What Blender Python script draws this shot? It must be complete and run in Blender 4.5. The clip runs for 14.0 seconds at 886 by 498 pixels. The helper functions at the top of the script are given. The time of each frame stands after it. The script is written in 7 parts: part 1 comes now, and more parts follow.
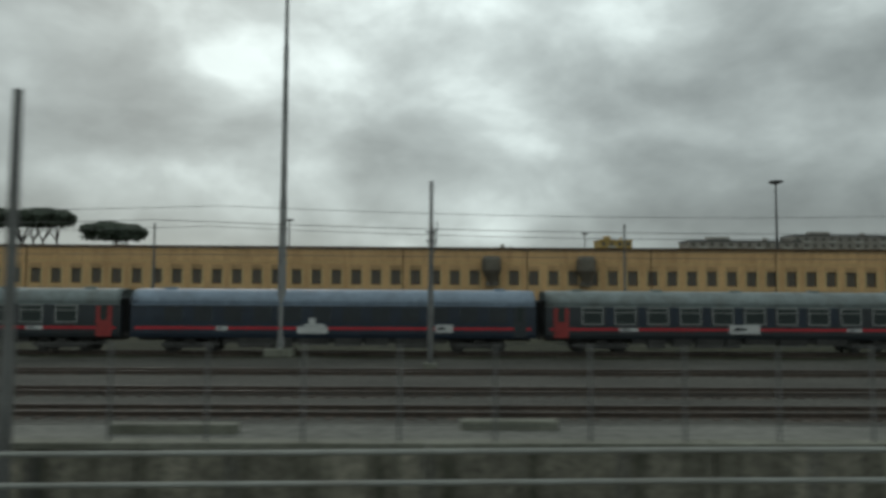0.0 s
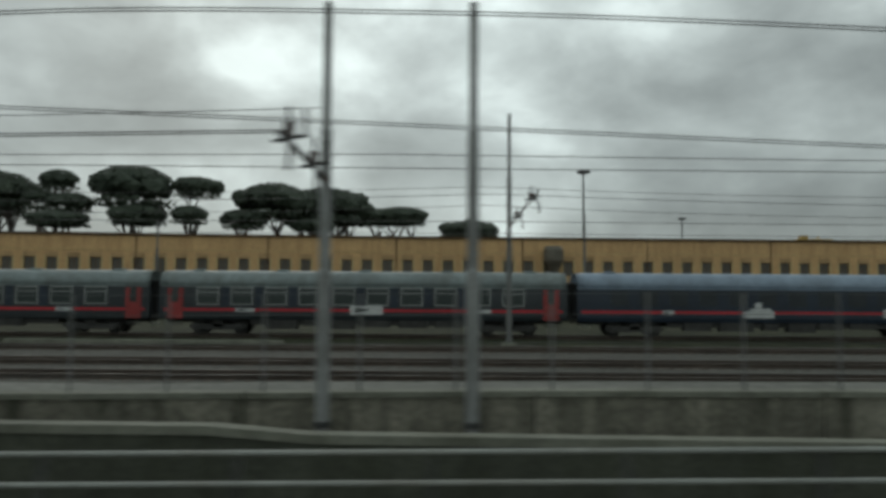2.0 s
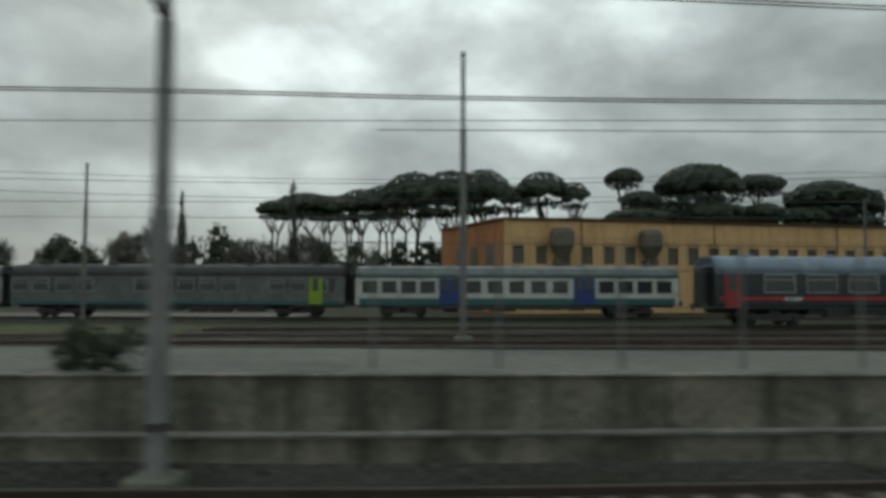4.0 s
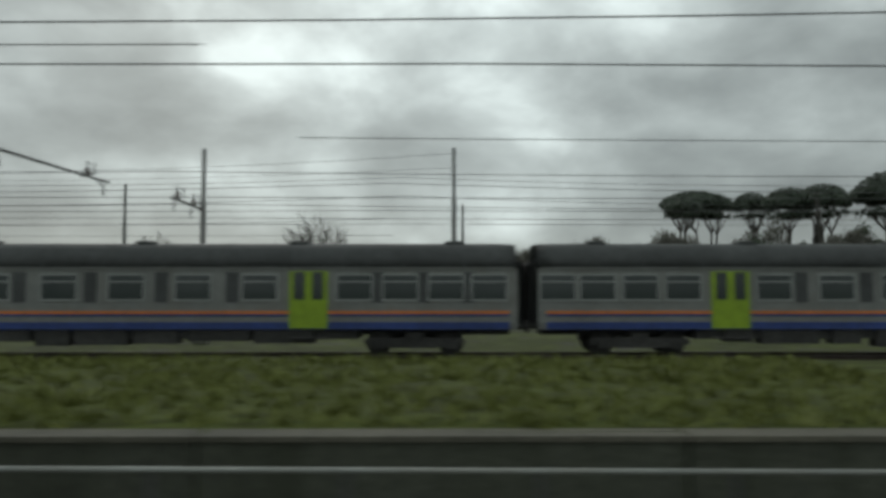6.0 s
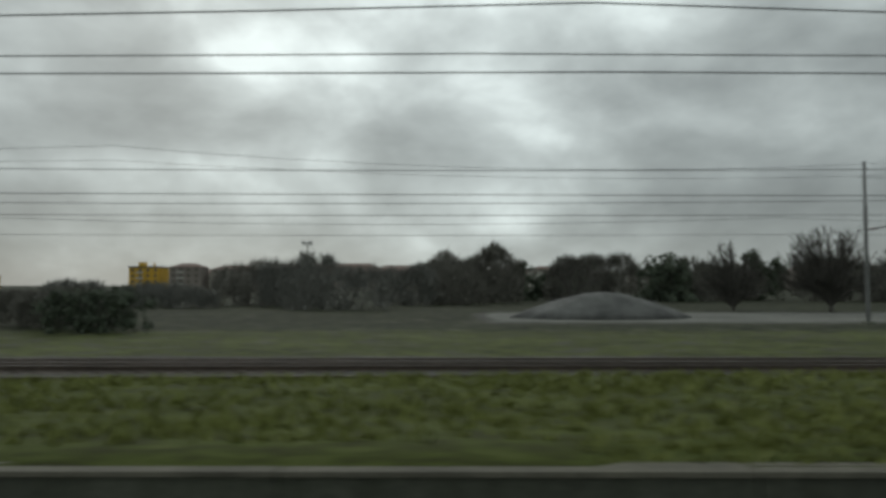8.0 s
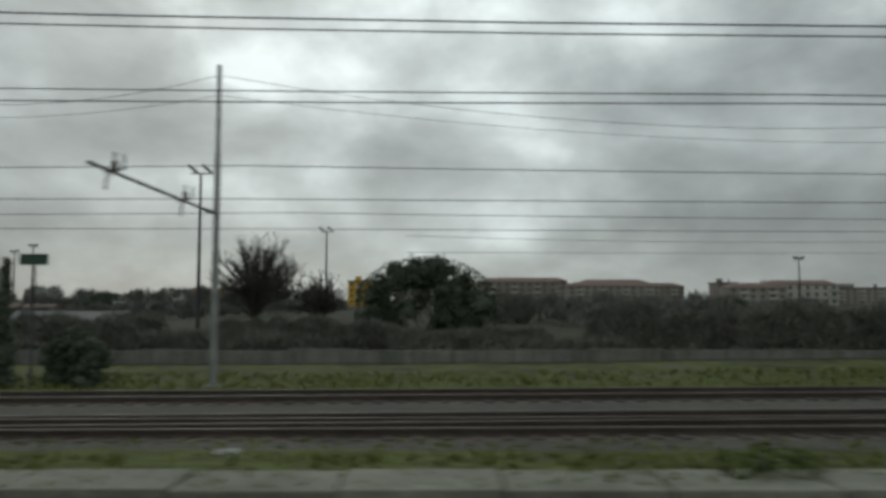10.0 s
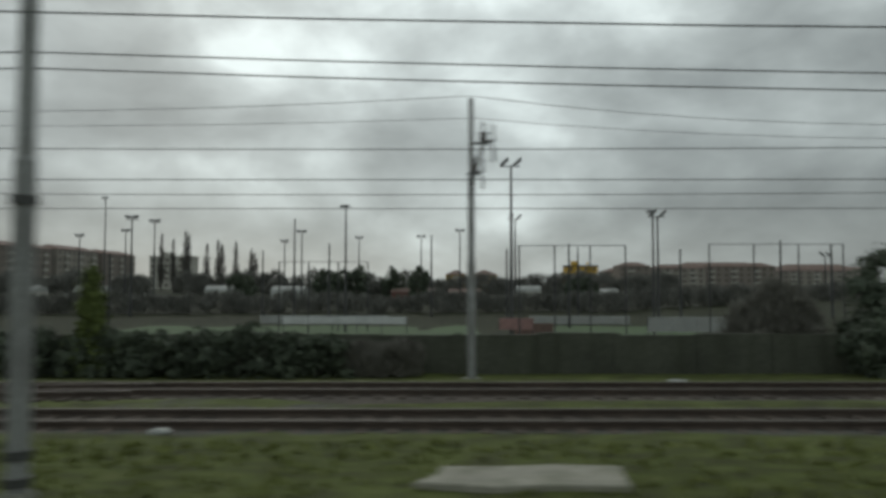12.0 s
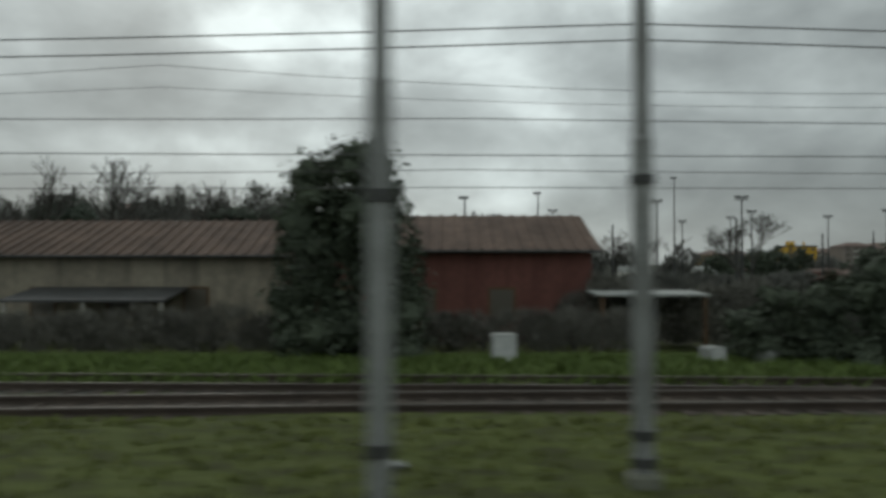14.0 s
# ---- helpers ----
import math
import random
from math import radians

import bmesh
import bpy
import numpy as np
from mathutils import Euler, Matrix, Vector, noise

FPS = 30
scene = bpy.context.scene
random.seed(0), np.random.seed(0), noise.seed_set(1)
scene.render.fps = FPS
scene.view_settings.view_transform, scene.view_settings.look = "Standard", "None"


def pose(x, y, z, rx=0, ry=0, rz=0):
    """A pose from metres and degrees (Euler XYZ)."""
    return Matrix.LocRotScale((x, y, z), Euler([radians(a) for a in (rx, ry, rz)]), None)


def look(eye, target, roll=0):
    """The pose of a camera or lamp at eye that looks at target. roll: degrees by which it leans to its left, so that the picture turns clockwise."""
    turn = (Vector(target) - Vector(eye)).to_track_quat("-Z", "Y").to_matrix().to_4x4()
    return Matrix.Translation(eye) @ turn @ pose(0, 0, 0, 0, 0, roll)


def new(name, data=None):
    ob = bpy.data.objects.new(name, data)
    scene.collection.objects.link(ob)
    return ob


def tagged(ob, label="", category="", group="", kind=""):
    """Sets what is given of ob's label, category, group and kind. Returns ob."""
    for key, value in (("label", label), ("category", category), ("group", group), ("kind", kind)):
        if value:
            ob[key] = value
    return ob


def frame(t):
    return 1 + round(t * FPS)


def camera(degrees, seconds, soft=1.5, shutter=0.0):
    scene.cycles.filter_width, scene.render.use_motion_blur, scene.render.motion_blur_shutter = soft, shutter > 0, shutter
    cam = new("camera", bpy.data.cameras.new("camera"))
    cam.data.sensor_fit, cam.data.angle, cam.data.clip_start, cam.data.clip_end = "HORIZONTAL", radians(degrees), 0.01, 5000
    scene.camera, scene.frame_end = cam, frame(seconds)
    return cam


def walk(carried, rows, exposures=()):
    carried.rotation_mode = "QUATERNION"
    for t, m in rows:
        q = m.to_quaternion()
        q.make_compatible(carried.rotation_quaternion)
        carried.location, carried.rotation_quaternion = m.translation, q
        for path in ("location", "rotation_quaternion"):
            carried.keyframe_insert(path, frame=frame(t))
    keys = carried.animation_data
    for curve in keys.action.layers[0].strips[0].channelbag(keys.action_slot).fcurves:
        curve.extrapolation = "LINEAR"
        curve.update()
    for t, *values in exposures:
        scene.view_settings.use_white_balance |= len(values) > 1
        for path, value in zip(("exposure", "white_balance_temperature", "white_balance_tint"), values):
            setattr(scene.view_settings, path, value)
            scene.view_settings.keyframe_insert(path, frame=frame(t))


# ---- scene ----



# The yard stands at seven tenths of life size or a little less, so that the
# fast train ride keeps within the allowed speed. All sizes below are in life
# metres and go through K once, when meshes and poses are made.
K = 0.68

cam = camera(62.0, 14.0, soft=3.6, shutter=0.1)

# seconds, x, eye height, upward tilt, turn to the left, lean
RIDE = [
    (0.00, -0.000, 3.740, 3.464, -1.097, -0.33),
    (0.30, -15.222, 3.590, 3.464, -0.352, -0.37),
    (0.50, -25.431, 3.460, 3.464, 0.000, -0.40),
    (1.00, -51.225, 3.150, 3.464, 0.000, -0.45),
    (1.50, -77.381, 2.880, 3.464, 0.000, -0.42),
    (2.00, -103.900, 2.610, 3.464, 0.000, -0.38),
    (2.50, -130.781, 2.210, 3.421, 0.000, -0.36),
    (3.00, -158.025, 1.840, 3.421, 0.000, -0.28),
    (3.50, -185.631, 1.700, 3.421, 0.000, -0.22),
    (4.00, -213.600, 1.800, 3.464, 0.000, -0.06),
    (4.50, -241.800, 2.008, 3.394, 0.000, 0.00),
    (5.00, -270.100, 2.116, 3.324, 0.000, 0.00),
    (5.50, -298.500, 2.224, 3.254, 0.000, 0.00),
    (6.00, -327.000, 2.332, 3.184, 0.000, 0.00),
    (6.50, -355.600, 2.440, 3.114, 0.000, 0.00),
    (7.00, -384.300, 2.411, 3.083, 0.000, 0.00),
    (7.50, -413.081, 2.457, 2.983, 0.000, 0.00),
    (8.00, -441.925, 2.552, 2.837, 0.000, 0.00),
    (8.50, -470.831, 2.648, 2.691, 0.000, 0.00),
    (9.00, -499.800, 2.743, 2.545, 0.000, 0.00),
    (9.50, -528.800, 2.800, 2.808, 0.000, 0.00),
    (10.00, -557.800, 2.800, 3.901, 0.000, 0.00),
    (10.50, -586.800, 2.800, 4.207, 0.000, 0.00),
    (11.00, -615.800, 2.800, 4.338, 0.000, 0.00),
    (11.50, -644.800, 2.800, 3.727, 0.000, 0.00),
    (12.00, -673.800, 2.800, 2.720, 0.000, 0.00),
    (12.50, -702.800, 2.800, 2.063, 0.000, 0.00),
    (13.00, -731.800, 2.800, 2.063, 0.000, 0.00),
    (13.50, -760.800, 2.800, 1.931, 0.000, 0.00),
    (14.00, -789.800, 2.800, 1.185, 0.000, 0.00),
]
walk(cam, [(t, pose(x * K, 0, z * K, 90 + up, lean, turn)) for t, x, z, up, turn, lean in RIDE],
     exposures=[(0.0, 0.0, 6500, 10), (4.5, 0.0, 6500, 10), (7.0, 0.0, 6540, 12), (14.0, 0.0, 6520, 12.5)])

# ---- sky and light ----
def sky_world():
    w = bpy.data.worlds.new("overcast_sky")
    scene.world = w
    w.use_nodes = True
    nt = w.node_tree
    nt.nodes.clear()
    N, L = nt.nodes.new, nt.links.new
    out = N("ShaderNodeOutputWorld")
    bg = N("ShaderNodeBackground")
    sky = N("ShaderNodeTexSky")
    sky.sky_type = "NISHITA"
    sky.sun_disc = False
    sky.sun_elevation = radians(28)
    sky.sun_rotation = radians(-20)
    tc = N("ShaderNodeTexCoord")
    sep = N("ShaderNodeSeparateXYZ")
    L(tc.outputs["Generated"], sep.inputs[0])
    # the cloud deck, by direction, squeezed towards the horizon
    comb = N("ShaderNodeMapping")
    comb.inputs["Scale"].default_value = (1.0, 1.0, 1.7)
    L(tc.outputs["Generated"], comb.inputs[0])

    def noise_at(scale, detail, rough, distort, offset):
        mp = N("ShaderNodeMapping")
        mp.inputs["Location"].default_value = offset
        L(comb.outputs[0], mp.inputs[0])
        n = N("ShaderNodeTexNoise")
        n.inputs["Scale"].default_value = scale
        n.inputs["Detail"].default_value = detail
        n.inputs["Roughness"].default_value = rough
        n.inputs["Distortion"].default_value = distort
        L(mp.outputs[0], n.inputs["Vector"])
        return n.outputs["Fac"]

    def ramp(fac, stops, kind="B_SPLINE"):
        r = N("ShaderNodeValToRGB")
        r.color_ramp.interpolation = kind
        els = r.color_ramp.elements
        while len(els) < len(stops):
            els.new(0.5)
        for e, (p, v) in zip(els, stops):
            e.position, e.color = p, (v, v, v, 1)
        L(fac, r.inputs[0])
        return r.outputs[0]

    def mul(a, b, op="MULTIPLY"):
        m = N("ShaderNodeMath"); m.operation = op
        L(a, m.inputs[0])
        if isinstance(b, float):
            m.inputs[1].default_value = b
        else:
            L(b, m.inputs[1])
        return m.outputs[0]

    # a long diagonal break in the deck: a great circle of thin cloud
    brk = N("ShaderNodeVectorMath"); brk.operation = "DOT_PRODUCT"
    L(tc.outputs["Generated"], brk.inputs[0])
    brk.inputs[1].default_value = Vector((-0.40, 1, 0.36)).cross(Vector((-0.20, 1, 0.19))).normalized()
    wander = mul(mul(noise_at(3.2, 4, 0.55, 0.4, (2.1, 7.7, 0)), -0.5, "ADD"), 0.34)
    thin = ramp(mul(mul(brk.outputs["Value"], wander, "ADD"), 0.5, "ADD"), [(0.38, 0.0), (0.455, 0.03), (0.48, 0.075), (0.50, 0.12), (0.52, 0.08), (0.55, 0.035), (0.66, 0.0)])
    thin = mul(thin, ramp(sep.outputs["Z"], [(0.10, 0.0), (0.20, 0.6), (0.28, 1.0)]))
    big = ramp(noise_at(1.6, 3, 0.5, 0.3, (1.3, 0.4, 0)), [(0.28, 0.76), (0.5, 0.96), (0.72, 1.14)])
    mid = ramp(mul(noise_at(5.0, 5, 0.50, 0.15, (4.6, 2.2, 0)), thin, "ADD"), [(0.28, 0.58), (0.44, 0.82), (0.56, 1.08), (0.72, 1.66)], "LINEAR")
    fine = ramp(noise_at(16.0, 4, 0.5, 0.3, (0, 0, 0)), [(0.3, 0.95), (0.7, 1.05)])
    cloud = mul(mul(big, mid), fine)
    # the hidden sun thins the deck on one side, the low sky is duller
    sunward = N("ShaderNodeVectorMath"); sunward.operation = "DOT_PRODUCT"
    L(tc.outputs["Generated"], sunward.inputs[0])
    sunward.inputs[1].default_value = Vector((-0.10, 1.0, 0.44)).normalized()
    glow = ramp(sunward.outputs["Value"], [(0.0, 0.84), (0.80, 0.74), (0.88, 0.88), (0.955, 1.2), (1.0, 1.6)])
    low = ramp(sep.outputs["Z"], [(0.0, 0.73), (0.06, 0.81), (0.16, 0.95), (0.45, 1.08)])
    cloud = mul(mul(cloud, glow), low)
    # heavier banks low in the sky
    for way, depth in (((-0.62, 1.0, 0.14), 0.70), ((0.30, 1.0, 0.12), 0.82)):
        bank = N("ShaderNodeVectorMath"); bank.operation = "DOT_PRODUCT"
        L(tc.outputs["Generated"], bank.inputs[0])
        bank.inputs[1].default_value = Vector(way).normalized()
        cloud = mul(cloud, ramp(bank.outputs["Value"], [(0.90, 1.0), (0.97, 0.5 + depth / 2), (1.0, depth)]))
    tint = N("ShaderNodeMix"); tint.data_type = "RGBA"; tint.blend_type = "MULTIPLY"
    tint.inputs["Factor"].default_value = 1.0
    tint.inputs[6].default_value = (0.556, 0.635, 0.618, 1)
    L(cloud, tint.inputs[7])
    mix = N("ShaderNodeMix"); mix.data_type = "RGBA"
    mix.inputs["Factor"].default_value = 0.97
    scaled = N("ShaderNodeVectorMath"); scaled.operation = "SCALE"
    scaled.inputs["Scale"].default_value = 0.10
    L(sky.outputs[0], scaled.inputs[0])
    L(scaled.outputs[0], mix.inputs[6])
    L(tint.outputs[2], mix.inputs[7])
    L(mix.outputs[2], bg.inputs[0])
    bg.inputs[1].default_value = 1.17
    L(bg.outputs[0], out.inputs[0])


sky_world()
sun_data = bpy.data.lights.new("sun", "SUN")
sun_data.energy, sun_data.angle, sun_data.color = 0.5, radians(25), (1.0, 0.97, 0.92)
sun = new("sun", sun_data)
sun.matrix_world = look((0, 0, 60), (13, -38, 35))

# ---- materials ----
def surface(name, color, rough=0.7, metal=0.0, grain=8.0, vary=0.25, patch=0.6, dirt=None, dirt_amount=0.35,
            bump=0.15, streak=False, spec=0.4, random_tint=0.0):
    """A worn surface: base colour, fine grain, large patches, optional dirt and run-down streaks, light relief."""
    m = bpy.data.materials.new(name)
    m.use_nodes = True
    nt = m.node_tree
    N, L = nt.nodes.new, nt.links.new
    b = nt.nodes["Principled BSDF"]
    tc = N("ShaderNodeTexCoord")
    geo = N("ShaderNodeNewGeometry")
    pos = geo.outputs["Position"]

    def tex(scale, detail, stretch=(1, 1, 1)):
        mp = N("ShaderNodeMapping")
        mp.inputs["Scale"].default_value = stretch
        L(pos, mp.inputs[0])
        n = N("ShaderNodeTexNoise")
        n.inputs["Scale"].default_value = scale / K
        n.inputs["Detail"].default_value = detail
        n.inputs["Roughness"].default_value = 0.6
        L(mp.outputs[0], n.inputs["Vector"])
        return n.outputs["Fac"]

    def span(fac, a, c, lo, hi):
        r = N("ShaderNodeMapRange")
        r.inputs[1].default_value, r.inputs[2].default_value = a, c
        r.inputs[3].default_value, r.inputs[4].default_value = lo, hi
        L(fac, r.inputs[0])
        return r.outputs[0]

    def shade(col, fac):
        x = N("ShaderNodeMix"); x.data_type = "RGBA"; x.blend_type = "MULTIPLY"
        x.inputs["Factor"].default_value = 1.0
        if isinstance(col, tuple):
            x.inputs[6].default_value = (*col, 1)
        else:
            L(col, x.inputs[6])
        L(fac, x.inputs[7])
        return x.outputs[2]

    fine = tex(grain, 6)
    large = tex(patch, 4)
    col = shade(color, span(fine, 0.3, 0.7, 1 - vary, 1 + vary))
    col = shade(col, span(large, 0.35, 0.65, 1 - vary * 0.8, 1 + vary * 0.6))
    if random_tint:
        oi = N("ShaderNodeObjectInfo")
        col = shade(col, span(oi.outputs["Random"], 0, 1, 1 - random_tint, 1 + random_tint))
    if dirt:
        if streak:
            f = tex(1.3, 5, (1.0, 1.0, 0.12))
        else:
            f = tex(patch * 1.9, 6)
        x = N("ShaderNodeMix"); x.data_type = "RGBA"
        L(span(f, 0.45, 0.68, 0.0, dirt_amount), x.inputs["Factor"])
        L(col, x.inputs[6])
        x.inputs[7].default_value = (*dirt, 1)
        col = x.outputs[2]
    L(col, b.inputs["Base Color"])
    L(span(fine, 0.2, 0.8, max(rough - 0.1, 0.02), min(rough + 0.1, 1)), b.inputs["Roughness"])
    b.inputs["Metallic"].default_value = metal
    b.inputs["Specular IOR Level"].default_value = spec
    if bump:
        bp = N("ShaderNodeBump")
        bp.inputs["Strength"].default_value = bump
        bp.inputs["Distance"].default_value = 0.03
        L(fine, bp.inputs["Height"])
        L(bp.outputs[0], b.inputs["Normal"])
    return m


def foliage(name, dark, light, rough=0.75):
    m = bpy.data.materials.new(name)
    m.use_nodes = True
    nt = m.node_tree
    N, L = nt.nodes.new, nt.links.new
    b = nt.nodes["Principled BSDF"]
    geo = N("ShaderNodeNewGeometry")
    r = N("ShaderNodeValToRGB")
    r.color_ramp.elements[0].color = (*dark, 1)
    r.color_ramp.elements[1].color = (*light, 1)
    n = N("ShaderNodeTexNoise")
    n.inputs["Scale"].default_value = 0.6 / K
    n.inputs["Detail"].default_value = 4
    L(geo.outputs["Position"], n.inputs["Vector"])
    add = N("ShaderNodeMath"); add.operation = "ADD"
    L(geo.outputs["Random Per Island"], add.inputs[0])
    L(n.outputs["Fac"], add.inputs[1])
    half = N("ShaderNodeMath"); half.operation = "MULTIPLY"; half.inputs[1].default_value = 0.5
    L(add.outputs[0], half.inputs[0])
    L(half.outputs[0], r.inputs[0])
    L(r.outputs[0], b.inputs["Base Color"])
    b.inputs["Roughness"].default_value = rough
    b.inputs["Specular IOR Level"].default_value = 0.25
    return m


def ground_material():
    """Yard ground: grey ballast, oily tracks, trodden dirt and grass, by place."""
    m = bpy.data.materials.new("ballast_and_grass")
    m.use_nodes = True
    nt = m.node_tree
    N, L = nt.nodes.new, nt.links.new
    b = nt.nodes["Principled BSDF"]
    geo = N("ShaderNodeNewGeometry")
    pos = geo.outputs["Position"]

    def tex(scale, detail, stretch=(1, 1, 1)):
        mp = N("ShaderNodeMapping")
        mp.inputs["Scale"].default_value = stretch
        L(pos, mp.inputs[0])
        n = N("ShaderNodeTexNoise")
        n.inputs["Scale"].default_value = scale / K
        n.inputs["Detail"].default_value = detail
        L(mp.outputs[0], n.inputs["Vector"])
        return n.outputs["Fac"]

    def ramp(fac, stops):
        r = N("ShaderNodeValToRGB")
        els = r.color_ramp.elements
        while len(els) < len(stops):
            els.new(0.5)
        for e, (p, c) in zip(els, stops):
            e.position, e.color = p, (*c, 1)
        L(fac, r.inputs[0])
        return r.outputs[0]

    stones = ramp(tex(14, 5), [(0.3, (0.034, 0.033, 0.028)), (0.5, (0.072, 0.070, 0.062)), (0.72, (0.13, 0.127, 0.112))])
    att = N("ShaderNodeAttribute")
    att.attribute_name = "cover"
    sepc = N("ShaderNodeSeparateColor")
    L(att.outputs["Color"], sepc.inputs[0])
    turf = ramp(tex(2.2, 8, (0.55, 1, 1)), [(0.34, (0.046, 0.050, 0.019)), (0.47, (0.060, 0.070, 0.021)), (0.58, (0.076, 0.093, 0.025)), (0.75, (0.102, 0.110, 0.042))])
    paved = ramp(tex(3.0, 6), [(0.3, (0.115, 0.116, 0.104)), (0.7, (0.18, 0.18, 0.162))])
    # ragged edge between covers
    edge = tex(0.9, 6, (0.6, 1, 1))
    def fuzzy(value):
        a = N("ShaderNodeMath"); a.operation = "ADD"
        L(value, a.inputs[0]); L(edge, a.inputs[1])
        r = N("ShaderNodeMapRange")
        r.inputs[1].default_value, r.inputs[2].default_value = 0.92, 1.08
        L(a.outputs[0], r.inputs[0])
        return r.outputs[0]
    m1 = N("ShaderNodeMix"); m1.data_type = "RGBA"
    L(fuzzy(sepc.outputs["Red"]), m1.inputs["Factor"]); L(stones, m1.inputs[6]); L(turf, m1.inputs[7])
    m2 = N("ShaderNodeMix"); m2.data_type = "RGBA"
    L(fuzzy(sepc.outputs["Green"]), m2.inputs["Factor"]); L(m1.outputs[2], m2.inputs[6]); L(paved, m2.inputs[7])
    scrub = ramp(tex(1.1, 6), [(0.32, (0.016, 0.018, 0.011)), (0.5, (0.030, 0.034, 0.019)), (0.7, (0.055, 0.056, 0.034))])
    m3 = N("ShaderNodeMix"); m3.data_type = "RGBA"
    L(fuzzy(sepc.outputs["Blue"]), m3.inputs["Factor"]); L(m2.outputs[2], m3.inputs[6]); L(scrub, m3.inputs[7])
    m2 = m3
    big = tex(0.18, 4)
    r = N("ShaderNodeMapRange")
    r.inputs[1].default_value, r.inputs[2].default_value = 0.3, 0.7
    r.inputs[3].default_value, r.inputs[4].default_value = 0.78, 1.2
    L(big, r.inputs[0])
    x = N("ShaderNodeMix"); x.data_type = "RGBA"; x.blend_type = "MULTIPLY"; x.inputs["Factor"].default_value = 1
    L(m2.outputs[2], x.inputs[6]); L(r.outputs[0], x.inputs[7])
    L(x.outputs[2], b.inputs["Base Color"])
    b.inputs["Roughness"].default_value = 0.95
    b.inputs["Specular IOR Level"].default_value = 0.15
    bp = N("ShaderNodeBump"); bp.inputs["Strength"].default_value = 0.5; bp.inputs["Distance"].default_value = 0.05
    L(tex(10, 6), bp.inputs["Height"]); L(bp.outputs[0], b.inputs["Normal"])
    return m


def glass_pane(name, color=(0.02, 0.024, 0.026), rough=0.12):
    m = bpy.data.materials.new(name)
    m.use_nodes = True
    b = m.node_tree.nodes["Principled BSDF"]
    b.inputs["Base Color"].default_value = (*color, 1)
    b.inputs["Roughness"].default_value = rough
    b.inputs["Specular IOR Level"].default_value = 0.5
    return m


GROUND = ground_material()
CONCRETE = surface("weathered_concrete", (0.180, 0.170, 0.135), 0.9, grain=7, vary=0.42, patch=0.8, dirt=(0.030, 0.032, 0.020), dirt_amount=0.9, streak=True, bump=0.4)
DARKCONCRETE = surface("mossy_dark_concrete", (0.060, 0.064, 0.048), 0.9, grain=9, vary=0.35, patch=0.4, dirt=(0.03, 0.034, 0.02), dirt_amount=0.7, streak=True, bump=0.4)
EDGE = surface("brown_grey_kerb", (0.105, 0.098, 0.075), 0.9, grain=9, vary=0.3, patch=0.5, dirt=(0.05, 0.05, 0.035), dirt_amount=0.6)
CAP = surface("pale_concrete", (0.165, 0.168, 0.135), 0.9, grain=9, vary=0.25, patch=0.5, dirt=(0.07, 0.07, 0.05), dirt_amount=0.6)
SLAB = surface("worn_slab", (0.26, 0.25, 0.205), 0.9, grain=6, vary=0.2, patch=0.6, dirt=(0.12, 0.12, 0.08), dirt_amount=0.7)
GALV = surface("galvanised_steel", (0.25, 0.256, 0.252), 0.6, 0.35, grain=20, vary=0.2, patch=0.5, dirt=(0.09, 0.085, 0.075), dirt_amount=0.5)
DARKSTEEL = surface("dark_steel", (0.065, 0.066, 0.065), 0.6, 0.4, grain=20, vary=0.3)
MIDSTEEL = surface("weathered_steel", (0.15, 0.153, 0.148), 0.6, 0.4, grain=20, vary=0.25, patch=0.5)
PALERAIL = surface("grey_painted_tube", (0.25, 0.26, 0.24), 0.55, 0.1, grain=15, vary=0.2, dirt=(0.15, 0.13, 0.1), dirt_amount=0.4)
RAIL = surface("rusty_rail", (0.062, 0.047, 0.037), 0.75, 0.3, grain=12, vary=0.3)
RAILTOP = surface("worn_rail_head", (0.12, 0.105, 0.09), 0.55, 0.5, grain=12, vary=0.2)
SLEEPER = surface("concrete_sleeper", (0.19, 0.18, 0.155), 0.9, grain=12, vary=0.3, random_tint=0.2, dirt=(0.06, 0.05, 0.035), dirt_amount=0.5)
OLDSLEEPER = surface("timber_sleeper", (0.055, 0.042, 0.032), 0.9, grain=12, vary=0.35, random_tint=0.25)
BALLAST = surface("brown_ballast", (0.075, 0.062, 0.05), 0.95, grain=16, vary=0.5, bump=0.6)
WIRE = surface("tarnished_wire", (0.085, 0.088, 0.086), 0.6, 0.3, grain=10, vary=0.1, bump=0)
INSUL = surface("brown_insulator", (0.05, 0.03, 0.025), 0.3, grain=10, vary=0.2, bump=0)
YELLOW = surface("ochre_plaster", (0.58, 0.37, 0.18), 0.9, grain=3, vary=0.12, patch=0.12, dirt=(0.32, 0.18, 0.08), dirt_amount=0.4, streak=True)
# the end wall's different shading, put into a darker orange
ORANGE = surface("shaded_orange_plaster", (0.36, 0.15, 0.06), 0.9, grain=3, vary=0.15, patch=0.2, dirt=(0.16, 0.08, 0.05), dirt_amount=0.5, streak=True)
CREAM = surface("pale_window_surround", (0.52, 0.38, 0.19), 0.9, grain=4, vary=0.15)
# tan darkened to paint the faint shadow above each depot window
SHUTTER = surface("shaded_shutter_box", (0.43, 0.28, 0.14), 0.85, grain=6, vary=0.2, random_tint=0.15)
BROWNTRIM = surface("brown_cornice", (0.11, 0.065, 0.035), 0.85, grain=4, vary=0.2)
DUCT = surface("zinc_duct", (0.15, 0.135, 0.11), 0.6, 0.4, grain=5, vary=0.25, dirt=(0.08, 0.06, 0.04))
